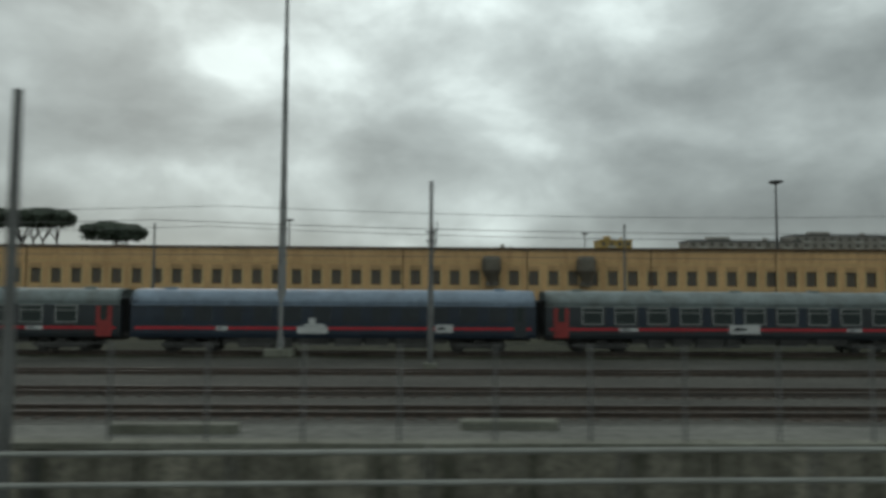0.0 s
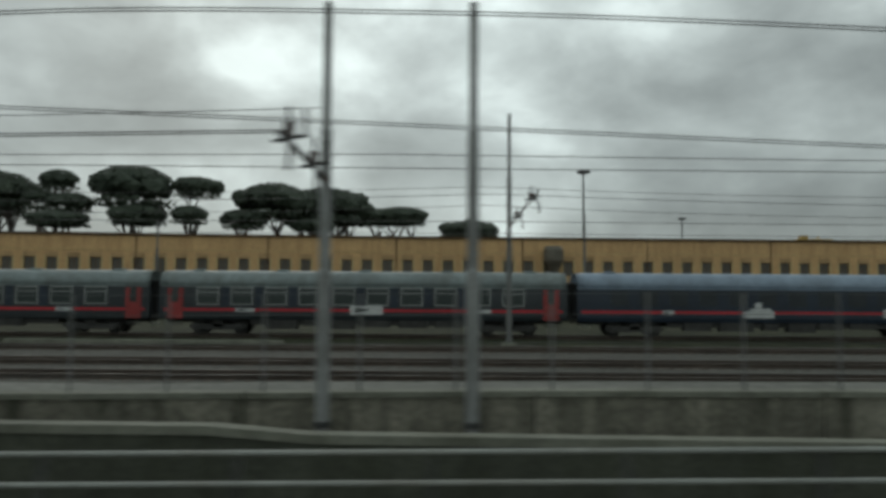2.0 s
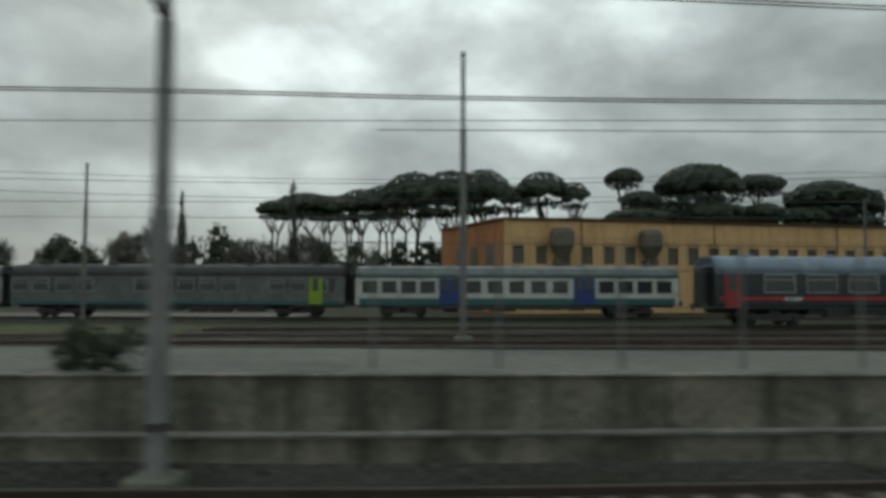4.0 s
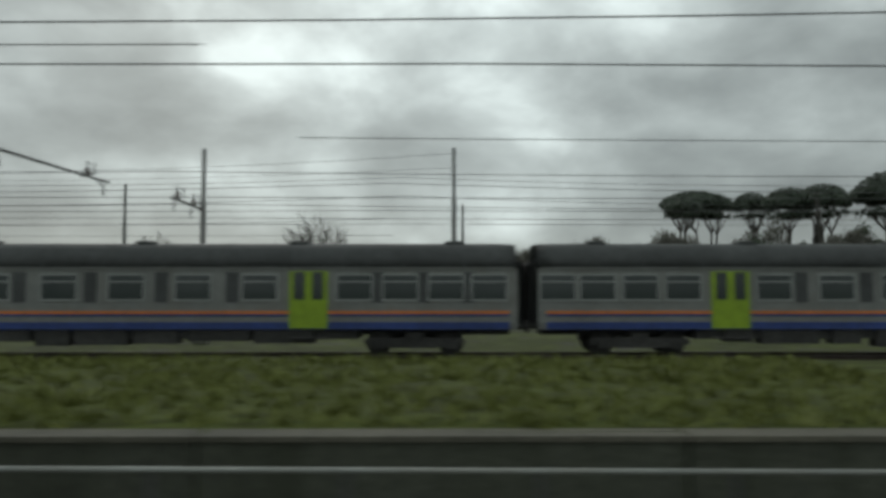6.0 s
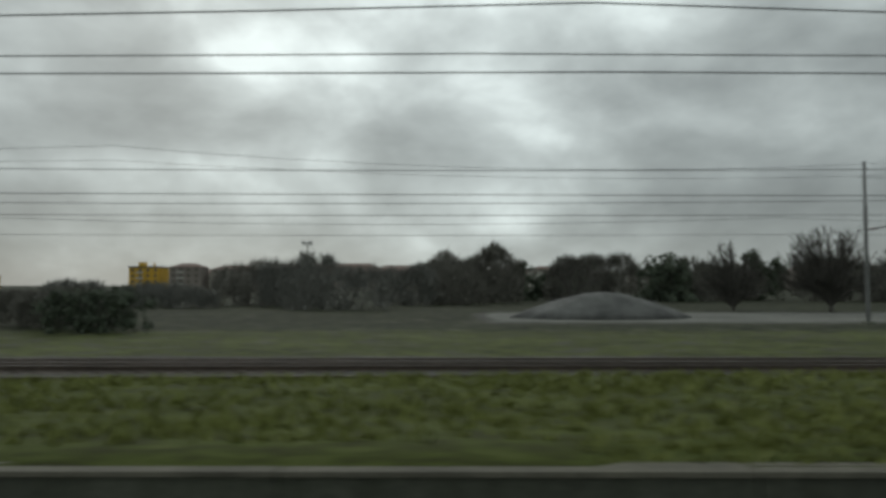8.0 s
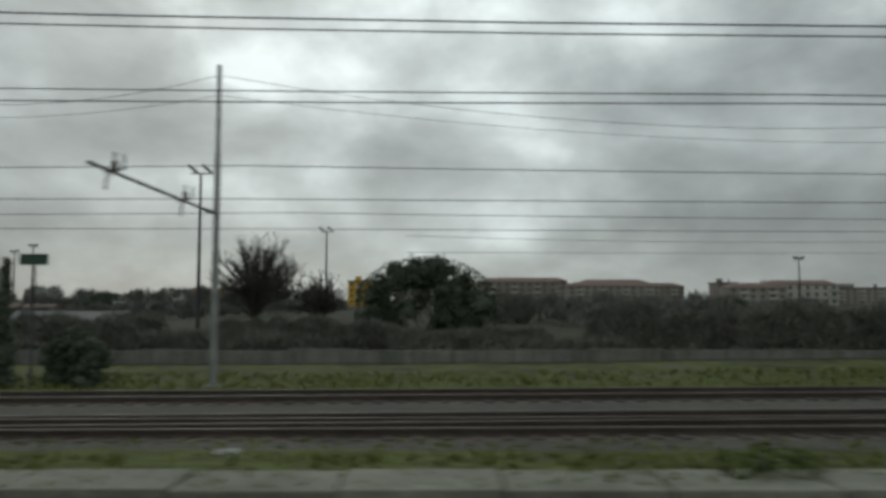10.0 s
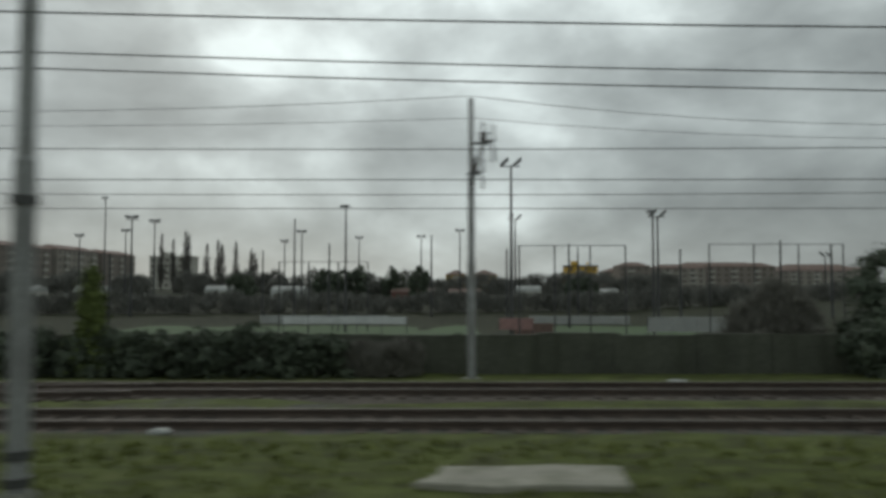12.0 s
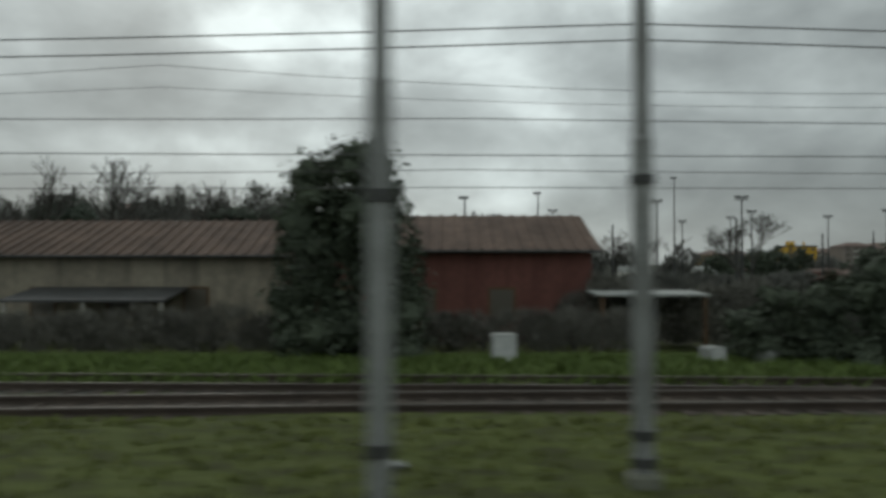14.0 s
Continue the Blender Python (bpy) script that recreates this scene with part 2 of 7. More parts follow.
NAVY = surface("navy_coach_paint", (0.021, 0.027, 0.031), 0.35, grain=4, vary=0.2, dirt=(0.03, 0.03, 0.03), dirt_amount=0.4, bump=0.02)
BLUEPAINT = surface("blue_coach_paint", (0.017, 0.026, 0.040), 0.35, grain=4, vary=0.2, bump=0.02)
ROOFGREY = surface("grey_coach_roof", (0.19, 0.225, 0.225), 0.6, grain=3, vary=0.15, patch=0.5, dirt=(0.09, 0.09, 0.08), dirt_amount=0.5, bump=0.03)
ROOFBLUE = surface("light_blue_coach_roof", (0.22, 0.28, 0.35), 0.55, grain=3, vary=0.12, patch=0.5, dirt=(0.12, 0.14, 0.16), dirt_amount=0.4, bump=0.03)
ROOFDARK = surface("dark_coach_roof", (0.055, 0.058, 0.058), 0.7, grain=3, vary=0.25, patch=0.5, bump=0.03)
RED = surface("red_coach_door", (0.25, 0.03, 0.028), 0.45, grain=4, vary=0.2, bump=0.02)
REDLINE = surface("red_stripe", (0.42, 0.02, 0.03), 0.45, grain=4, vary=0.15, bump=0.02)
WHITE = surface("white_marking", (0.46, 0.47, 0.46), 0.5, grain=5, vary=0.15, bump=0.02)
SILVER = surface("silver_coach_paint", (0.175, 0.18, 0.17), 0.45, grain=4, vary=0.12, patch=0.6, dirt=(0.12, 0.11, 0.09), dirt_amount=0.4, bump=0.02)
LOUVRE = surface("pale_louvre_paint", (0.30, 0.305, 0.295), 0.45, grain=4, vary=0.12, dirt=(0.16, 0.15, 0.13), dirt_amount=0.3, bump=0.02)
OFFWHITE = surface("offwhite_coach_paint", (0.48, 0.49, 0.46), 0.5, grain=4, vary=0.12, dirt=(0.25, 0.24, 0.2), dirt_amount=0.4, bump=0.02)
OLDSILVER = surface("grimy_silver_coach_paint", (0.105, 0.118, 0.112), 0.5, grain=4, vary=0.15, patch=0.5, dirt=(0.05, 0.05, 0.045), dirt_amount=0.5, bump=0.02)
SEAGREEN = surface("sea_green_coach_paint", (0.03, 0.10, 0.10), 0.5, grain=4, vary=0.15, bump=0.02)
LINEBLUE = surface("blue_skirt_paint", (0.022, 0.045, 0.17), 0.45, grain=4, vary=0.2, bump=0.02)
LOCOBLUE = surface("violet_blue_paint", (0.022, 0.03, 0.17), 0.4, grain=4, vary=0.15, bump=0.02)
ORANGELINE = surface("orange_stripe", (0.55, 0.16, 0.03), 0.45, grain=4, vary=0.15, bump=0.02)
LIME = surface("lime_green_door", (0.22, 0.33, 0.018), 0.45, grain=4, vary=0.12, bump=0.02)
DULLPINK = surface("faded_pink_board", (0.27, 0.16, 0.145), 0.7, grain=4, vary=0.2)
UNDER = surface("sooty_underframe", (0.044, 0.043, 0.040), 0.8, 0.1, grain=6, vary=0.4)
RUBBER = surface("black_rubber", (0.014, 0.014, 0.014), 0.8, grain=8, vary=0.2)
# base lifted to grey-green for the pale sky reflected in the panes
COACHGLASS = glass_pane("reflection_tinted_glass", (0.036, 0.045, 0.045), 0.08)
DULLGLASS = glass_pane("dusty_window_glass", (0.085, 0.075, 0.058), 0.3)
FRAME = surface("aluminium_frame", (0.30, 0.31, 0.30), 0.5, 0.5, grain=10, vary=0.1, bump=0)
PINE = foliage("stone_pine_needles", (0.046, 0.058, 0.045), (0.064, 0.080, 0.056))
BUSH = foliage("evergreen_leaves", (0.038, 0.049, 0.036), (0.084, 0.102, 0.066))
BUSHBROWN = foliage("winter_shrub_leaves", (0.115, 0.111, 0.096), (0.175, 0.170, 0.145))
# far growth greyed and lightened: distance haze put into its colour
HAZEBELT = foliage("hazed_winter_thicket", (0.125, 0.126, 0.114), (0.185, 0.186, 0.165))
WEED = foliage("rank_grass", (0.03, 0.042, 0.010), (0.11, 0.14, 0.035))
GRASS = foliage("fresh_green_grass", (0.062, 0.096, 0.025), (0.135, 0.185, 0.047))
DRYGRASS = foliage("olive_grass", (0.100, 0.116, 0.032), (0.160, 0.180, 0.054))
BANKGRASS = foliage("yellow_green_grass", (0.098, 0.112, 0.028), (0.172, 0.190, 0.050))
BARK = surface("pine_bark", (0.055, 0.045, 0.038), 0.9, grain=8, vary=0.4, bump=0.4)
TWIG = surface("bare_twigs", (0.066, 0.062, 0.054), 0.9, grain=8, vary=0.3, bump=0)
BRICKRED = surface("red_plaster", (0.15, 0.062, 0.05), 0.9, grain=4, vary=0.2, patch=0.3, dirt=(0.08, 0.03, 0.025), dirt_amount=0.6, streak=True)
# lighter copy of the red plaster: light on the gable side put into colour
LITRED = surface("lit_red_plaster", (0.19, 0.066, 0.053), 0.85, grain=4, vary=0.15)
TILEROOF = surface("old_roof_tiles", (0.105, 0.070, 0.053), 0.9, grain=6, vary=0.4, patch=0.5, bump=0.5, random_tint=0.15)
BEIGE = surface("beige_render", (0.25, 0.23, 0.20), 0.9, grain=2, vary=0.12, patch=0.15)
# tan made paler and greyer to carry the haze over the far town
TAN = surface("hazed_tan_brick_facing", (0.205, 0.178, 0.155), 0.9, grain=2, vary=0.15, patch=0.15)
PALE = surface("pale_render", (0.38, 0.37, 0.33), 0.9, grain=2, vary=0.12, patch=0.2)
SUNYELLOW = surface("bright_yellow_render", (0.52, 0.31, 0.035), 0.85, grain=2, vary=0.1, patch=0.2)
DULLYELLOW = surface("dull_yellow_render", (0.36, 0.245, 0.075), 0.85, grain=2, vary=0.12, patch=0.2)
# terracotta greyed the same way, with the town's haze in its colour
TERRA = surface("hazed_terracotta_roofing", (0.145, 0.098, 0.082), 0.9, grain=4, vary=0.25)
CANVAS = surface("white_sheeting", (0.28, 0.29, 0.275), 0.7, grain=4, vary=0.12, dirt=(0.3, 0.3, 0.27), dirt_amount=0.4)
TURFGREEN = surface("playing_field_turf", (0.05, 0.085, 0.032), 0.95, grain=4, vary=0.2, patch=0.2)
GRAVELPILE = surface("gravel_heap", (0.11, 0.11, 0.105), 0.95, grain=14, vary=0.4, bump=0.6)
LAMPGLASS = surface("lamp_glass", (0.10, 0.105, 0.105), 0.3, grain=8, vary=0.1, bump=0)
GREENSIGN = surface("green_sign", (0.022, 0.055, 0.036), 0.5, grain=4, vary=0.1, bump=0)
BLACKPAINT = surface("black_graffiti_paint", (0.02, 0.02, 0.022), 0.7, grain=6, vary=0.3, bump=0)
SILVERPAINT = surface("silver_graffiti_paint", (0.30, 0.30, 0.31), 0.5, 0.2, grain=6, vary=0.3, bump=0)
FADEDPAINT = surface("faded_dark_graffiti_paint", (0.075, 0.077, 0.075), 0.8, grain=6, vary=0.4, bump=0)
PINKPAINT = surface("pink_graffiti_paint", (0.20, 0.125, 0.12), 0.8, grain=6, vary=0.4, bump=0)

# ---- mesh building ----
class Shape:
    """Collects boxes, tubes, prisms and faces in life metres; part() turns it into one mesh."""
    def __init__(self):
        self.v, self.f = [], []

    def quad(self, a, b, c, d):
        n = len(self.v)
        self.v += [a, b, c, d]
        self.f.append((n, n + 1, n + 2, n + 3))
        return self

    def box(self, x0, x1, y0, y1, z0, z1):
        n = len(self.v)
        self.v += [(x0, y0, z0), (x1, y0, z0), (x1, y1, z0), (x0, y1, z0), (x0, y0, z1), (x1, y0, z1), (x1, y1, z1), (x0, y1, z1)]
        self.f += [tuple(n + i for i in q) for q in ((0, 3, 2, 1), (4, 5, 6, 7), (0, 1, 5, 4), (1, 2, 6, 5), (2, 3, 7, 6), (3, 0, 4, 7))]
        return self

    def rbox(self, x0, x1, y0, y1, z0, z1, e):
        """A box with its upright edges and top edge chamfered by e."""
        ring = [(x0 + e, y0), (x1 - e, y0), (x1, y0 + e), (x1, y1 - e), (x1 - e, y1), (x0 + e, y1), (x0, y1 - e), (x0, y0 + e)]
        cx, cy = (x0 + x1) / 2, (y0 + y1) / 2
        top = [(x - math.copysign(e * 0.7, x - cx), y - math.copysign(e * 0.7, y - cy)) for x, y in ring]
        return self.loft([[(x, y, z0) for x, y in ring], [(x, y, z1 - e) for x, y in ring], [(x, y, z1) for x, y in top]])

    def loft(self, rings, close=True):
        """Joins rings of points, one after another; caps both ends."""
        n, k = len(self.v), len(rings[0])
        for r in rings:
            self.v += [tuple(p) for p in r]
        for i in range(len(rings) - 1):
            for j in range(k):
                a, b = n + i * k + j, n + i * k + (j + 1) % k
                self.f.append((a, b, b + k, a + k))
        if close:
            self.f.append(tuple(n + j for j in reversed(range(k))))
            self.f.append(tuple(n + (len(rings) - 1) * k + j for j in range(k)))
        return self

    def tube(self, points, radii, sides=8):
        """A round bar along the points, with a radius each."""
        pts = [Vector(p) for p in points]
        if not isinstance(radii, (list, tuple)):
            radii = [radii] * len(pts)
        rings = []
        for i, p in enumerate(pts):
            d = (pts[min(i + 1, len(pts) - 1)] - pts[max(i - 1, 0)]).normalized()
            u = d.cross(Vector((0, 0, 1)))
            if u.length < 1e-3:
                u = Vector((1, 0, 0))
            u.normalize()
            w = u.cross(d)
            rings.append([tuple(p + (u * math.cos(a) + w * math.sin(a)) * radii[i]) for a in (2 * math.pi * j / sides for j in range(sides))])
        return self.loft(rings)

    def blob(self, c, r, rnd, rough=0.18, seg=7, rows=5):
        """A lumpy closed lump."""
        n = len(self.v)
        ph = rnd.uniform(0, 6.28)
        self.v.append((c[0], c[1], c[2] - r[2]))
        for i in range(1, rows):
            th = math.pi * i / rows
            for j in range(seg):
                a = ph + 2 * math.pi * (j + 0.5 * (i % 2)) / seg
                q = 1 + rnd.uniform(-rough, rough)
                self.v.append((c[0] + r[0] * math.sin(th) * math.cos(a) * q, c[1] + r[1] * math.sin(th) * math.sin(a) * q, c[2] - r[2] * math.cos(th) * q))
        self.v.append((c[0], c[1], c[2] + r[2]))
        last = len(self.v) - 1
        for j in range(seg):
            k = (j + 1) % seg
            self.f.append((n, n + 1 + k, n + 1 + j))
            for i in range(rows - 2):
                a, b = n + 1 + i * seg + j, n + 1 + i * seg + k
                self.f.append((a, b, b + seg, a + seg))
            self.f.append((n + 1 + (rows - 2) * seg + j, n + 1 + (rows - 2) * seg + k, last))
        return self

    def twig(self, p, length, rnd, out):
        """A thin upright sliver of bare twig."""
        d = (Vector(out) * 0.5 + Vector((rnd.uniform(-0.6, 0.6), rnd.uniform(-0.6, 0.6), rnd.uniform(0.3, 1.2)))).normalized() * length
        a = rnd.uniform(0, 3.14)
        w = Vector((math.cos(a), math.sin(a), rnd.uniform(-0.3, 0.3))) * length * 0.09
        p, n = Vector(p), len(self.v)
        self.v += [tuple(p - w), tuple(p + w), tuple(p + d)]
        self.f.append((n, n + 1, n + 2))
        return self

    def leaf(self, p, size, rnd, out=None):
        """A small folded leaf clump at p, turned at random."""
        if out is None:
            m = Euler((rnd.uniform(-1.2, 1.2), rnd.uniform(-1.2, 1.2), rnd.uniform(0, 6.28))).to_matrix()
        else:
            o = Vector(out) + Vector((rnd.uniform(-0.5, 0.5), rnd.uniform(-0.5, 0.5), rnd.uniform(-0.2, 0.7)))
            m = o.normalized().to_track_quat("Z", "X").to_matrix() @ Euler((0, 0, rnd.uniform(0, 6.28))).to_matrix()
        p = Vector(p)
        n = len(self.v)
        for q in ((-1, -0.6, 0), (0.1, -0.7, 0.25), (1, 0.1, 0), (0.3, 0.8, 0.2), (-0.8, 0.5, -0.15)):
            self.v.append(tuple(p + m @ Vector(q) * size * rnd.uniform(0.7, 1.3)))
        self.f.append((n, n + 1, n + 2, n + 3, n + 4))
        return self


def part(name, shape, material, parent=None, label="", smooth=False):
    """Links a shape as ONE mesh object, under parent if there is one."""
    me = bpy.data.meshes.new(name)
    me.from_pydata([(x * K, y * K, z * K) for x, y, z in shape.v], [], shape.f)
    me.materials.append(material)
    if smooth:
        me.polygons.foreach_set("use_smooth", [True] * len(me.polygons))
    me.update()
    ob = new(name, me)
    if parent:
        ob.parent = parent
    if label:
        ob["label"] = label
    return ob


def again(name, model, parent, x=0.0, y=0.0, z=0.0, rz=0.0):
    """Another object on the mesh of model, moved by life metres."""
    ob = new(name, model.data)
    ob.parent = parent
    ob.matrix_basis = pose(x * K, y * K, z * K, 0, 0, rz)
    return ob


def at(x, y, z=0.0, rz=0.0):
    return pose(x * K, y * K, z * K, 0, 0, rz)


def thing(name, x, y, z, label, category, group="", kind="", rz=0.0):
    ob = new(name)
    ob.empty_display_size = 0.2
    ob.matrix_basis = at(x, y, z, rz)
    return tagged(ob, label, category, group, kind)

# ---- ground and walls ----
def between(x, keys):
    """Linear interpolation through (x, value) keys, held at both ends."""
    ks = sorted(keys)
    if x <= ks[0][0]:
        return ks[0][1]
    for (a, u), (b, w) in zip(ks, ks[1:]):
        if x <= b:
            return u + (w - u) * (x - a) / (b - a)
    return ks[-1][1]


RAIL_Z = [(x, z - 2.65) for t, x, z, up, turn, lean in RIDE] + [(60, 1.3)]
A_LINE = [(90, 50.0), (60, 49.2), (0, 47.7), (-50, 46.9), (-100, 46.9), (-130, 46.9), (-160, 46.0), (-185, 44.2), (-210, 41.3), (-226, 39.0)]
WALL_Y = [(60, 15.6), (-110, 15.4), (-140, 14.6), (-175, 13.7), (-217, 11.6), (-300, 9.3), (-340, 9.0), (-425, 9.0), (-500, 10.6), (-530, 11.0), (-580, 11.0)]


def rail_z(x):
    return between(x, RAIL_Z)


def wall_y(x):
    return between(x, WALL_Y)


def yard_top(x):
    """Height of the strip behind the wall."""
    return between(x, [(-100, 0.42), (-112, 0.27), (-190, 0.28), (-215, 0.4), (-260, 0.52), (-355, 0.58), (-380, 0.42), (-400, 0.42), (-450, 0.2), (-500, 0.0), (-560, -0.05)])


def ground_z(x, y):
    wy = wall_y(x)
    lower = rail_z(x) - 0.3
    step = between(x, [(-600, 0.0), (-575, 1.0)])
    top = yard_top(x)
    bed = -0.18
    if y > wy + 0.2:
        if y < 19:
            z = top
        else:
            z = top + (bed - top) * min(1, (y - 19) / 2.5)
        dip = between(x, [(-500, 1.0), (-440, 0.0)])
        if y > 13.6 and z > -0.2:
            z += (-0.2 - z) * dip * min(1, (y - 13.6) / 0.8)
        far = between(x, [(-560, 1.0), (-520, 0.0)])
        if y > 22.5:
            z -= 0.4 * far * min(1, (y - 22.5) / 4)
        if y > 34:
            z += between(x, [(-640, 1.0), (-600, 0.0)]) * between(y, [(34, 0.0), (62, -2.8), (85, -3.1), (130, -3.1), (195, -1.0), (270, 0.6)])
        return z
    if y > 8.3:
        lower = min(lower, between(x, [(-142, 5.0), (-118, -1.1)]))
        lower -= between(x, [(-226, 0.0), (-216, 0.55), (-146, 0.55), (-140, 0.0)]) * (1 if y > 12 else 0)
        lower = min(lower, between(x, [(-578, 0.0), (-574, -1.0), (-537, -1.0), (-532, 0.0)]))
    return lower * step + (top - 0.02) * (1 - step)


def cover(x, y):
    """Grass, paving and scrub shares of the ground at a place."""
    wy = wall_y(x)
    if y < -14:
        return (0.8, 0, 0.35)
    if y > 95:
        return (0.75, 0, 0.75)
    if x > -225:
        if y < wy:
            return (0.35, 0, 0)
        if y < 20:
            return (0.0, 1, 0)
        if y < between(x, A_LINE) - 5:
            return (0.3 if x < -165 else 0.15, 0.0, 0)
        # scrub share darkens the ground under and behind the night train
        return (0.45, 0, 0.9)
    if x > -470:
        if y < wy:
            return (0.2, 0, 0)
        if y < 20.2:
            return (0.95, 0, 0)
        if y < 29:
            return (0.30, 0, 0)
        if 52 < y < 78 and x > -440:
            return (0.0, 1, 0)
        return (0.6, 0, 0.35 if y < 45 else 0.6)
    if y < 14.2:
        return (0.85, 0, 0)
    if x < -762:
        if y < 14.8 or y > 17.6:
            return (0.98, 0, 0 if y < 32 else 0.8)
        return (0.4, 0, 0)
    if x < -580 and 17.4 < y < 19.2:
        return (0.62, 0, 0)
    if y < (23.5 if x > -610 else 22.6):
        return (0.10, 0, 0)
    if y < 30:
        return (0.9 if x > -600 else 0.98, 0, 0)
    if y < 41 and x > -600:
        return (0.62, 0, 0.42)
    return (0.8, 0, 0.95)


def ground():
    xs = [-6000, -3500, -2000, -1400, -1100, -950] + [-880 + 4.0 * i for i in range(243)] + [100, 120, 160, 240, 400, 700, 1200, 2200, 4000]
    wy_steps = [-1200, -500, -200, -60, -20, -4, 0, 3, 6, 8.2, 8.5]
    base = [16.4, 17, 17.5, 18.5, 19, 19.6, 20.2, 20.8, 21.5, 22.2, 23, 24, 25, 26, 27, 28, 29, 31, 34, 38, 42, 47, 52, 58, 65, 72, 78, 90, 110, 140, 190, 270, 400, 700, 1200, 2200, 4200, 7000]
    v, f, col = [], [], []
    rows = None
    rnd = random.Random(5)
    for x in xs:
        wy = wall_y(x)
        ys = wy_steps + [8.6 + (wy - 8.6) * 0.4, 8.6 + (wy - 8.6) * 0.8, wy - 0.05, wy + 0.22, wy + 0.24 + (16 - wy) * 0.25, wy + 0.25 + (16 - wy) * 0.55, wy + 0.26 + (16 - wy) * 0.85] + base
        for y in ys:
            z = ground_z(x, y)
            if y > wy + 0.5 and -880 <= x <= 100 and y < 130:
                z += 0.05 * noise.noise(Vector((x * 0.35, y * 0.5, 0))) * (2.2 if cover(x, y)[0] > 0.6 else 0.7)
            v.append((x * K, y * K, z * K))
            col.append(cover(x, y))
        rows = len(ys)
    for i in range(len(xs) - 1):
        for j in range(rows - 1):
            a = i * rows + j
            f.append((a, a + rows, a + rows + 1, a + 1))
    me = bpy.data.meshes.new("ground")
    me.from_pydata(v, [], f)
    at_c = me.color_attributes.new("cover", "FLOAT_COLOR", "POINT")
    for i, (r, g, b) in enumerate(col):
        at_c.data[i].color = (r, g, b, 1)
    me.materials.append(GROUND)
    me.polygons.foreach_set("use_smooth", [True] * len(me.polygons))
    me.update()
    ob = new("ground", me)
    return tagged(ob, "railway yard ground of grey ballast, paving and rough grass", "ground", kind="structure")


ground()


def wall_top(x):
    """Underside of the coping; flush with the grass on the open stretch."""
    return yard_top(x) + between(x, [(-500, -0.15), (-470, -0.07), (-300, -0.07), (-270, 0.1)])


def retaining_wall():
    wall = thing("retaining_wall", 0, 0, 0, "stained concrete retaining wall with a pale coping", "wall", kind="structure")
    xs = list(range(72, -581, -6))
    for a, b in zip(xs, xs[1:]):
        sh, cp = Shape(), Shape()
        ya, yb = wall_y(a), wall_y(b)
        ta, tb = wall_top(a), wall_top(b)
        la, lb = min(rail_z(a) - 0.9, ta - 0.9, -1.4), min(rail_z(b) - 0.9, tb - 0.9, -1.4)
        a2, b2 = a - 0.02, b + 0.02
        sh.loft([[(a2, ya, la), (a2, ya + 0.35, la), (a2, ya + 0.35, ta), (a2, ya, ta)], [(b2, yb, lb), (b2, yb + 0.35, lb), (b2, yb + 0.35, tb), (b2, yb, tb)]])
        if -530 < b < -486:
            continue
        part("wall_panel", sh, CONCRETE if a > -290 else DARKCONCRETE, wall)
        if -290 < a < -140:
            th, edge = 0.03, CONCRETE
        elif a < -290:
            th, edge = 0.07, EDGE
        else:
            th, edge = 0.12, CAP
        cp.loft([[(a2, ya - 0.06, ta), (a2, ya + 0.45, ta), (a2, ya + 0.45, ta + th), (a2, ya - 0.06, ta + th)], [(b2, yb - 0.06, tb), (b2, yb + 0.45, tb), (b2, yb + 0.45, tb + th), (b2, yb - 0.06, tb + th)]])
        part("coping_stone", cp, edge, wall, "concrete coping")
    return wall


retaining_wall()


def ledge():
    """Round bar standing in for the wall's ledge, where the line lies lowest."""
    sh = Shape()
    pts = [(x, wall_y(x) - 0.16, between(x, [(-260, -0.2), (-215, -0.38), (-186, -0.36), (-158, -0.34), (-132, -0.30)])) for x in range(-132, -262, -4)]
    sh.tube(pts, 0.06, 6)
    return tagged(part("wall_pipe", sh, SLEEPER), "grey round bar standing in for a ledge along a concrete wall", "pipe")


ledge()


def mesh_fence():
    """Thin posts and strands on the coping."""
    f = thing("wire_fence", 0, 0, 0, "tall thin wire fence on the wall coping", "fence")
    model = None
    x = 60.0
    while x > -216:
        if model is None:
            model = part("post", Shape().tube([(0, 0, 0), (0, 0, 2.05)], 0.032, 6), MIDSTEEL, f)
            ob = model
        else:
            ob = again("post", model, f)
        ob.matrix_basis = at(x, wall_y(x) + 0.2, yard_top(x) + 0.2)
        x -= 2.02
    for h in (0.35, 1.0, 1.6, 2.03):
        part("strand", Shape().tube([(xx, wall_y(xx) + 0.2, yard_top(xx) + 0.2 + h) for xx in range(60, -217, -6)], 0.006, 4), WIRE, f)
    return f


mesh_fence()


def ramp_parapet():
    """Low parapet before the wall, with a sloping end."""
    sh = Shape()
    pts = [(-70, 13.4, -0.55), (-76, 13.4, -0.36), (-85.4, 13.4, -0.08), (-98, 13.35, 0.05), (-106.2, 13.3, 0.12), (-108, 13.3, 0.26), (-112.3, 13.3, 0.28), (-126.8, 13.1, 0.5), (-137.7, 13.0, 0.52), (-139.1, 12.95, -0.5)]
    sh.loft([[(x, y - 0.2, z - 0.16), (x, y + 0.2, z - 0.16), (x, y + 0.2, z), (x, y - 0.2, z)] for x, y, z in pts])
    p = thing("ramp_parapet", 0, 0, 0, "low pale parapet of a ramp before the wall", "parapet", kind="structure")
    part("coping_stone", sh, CAP, p)
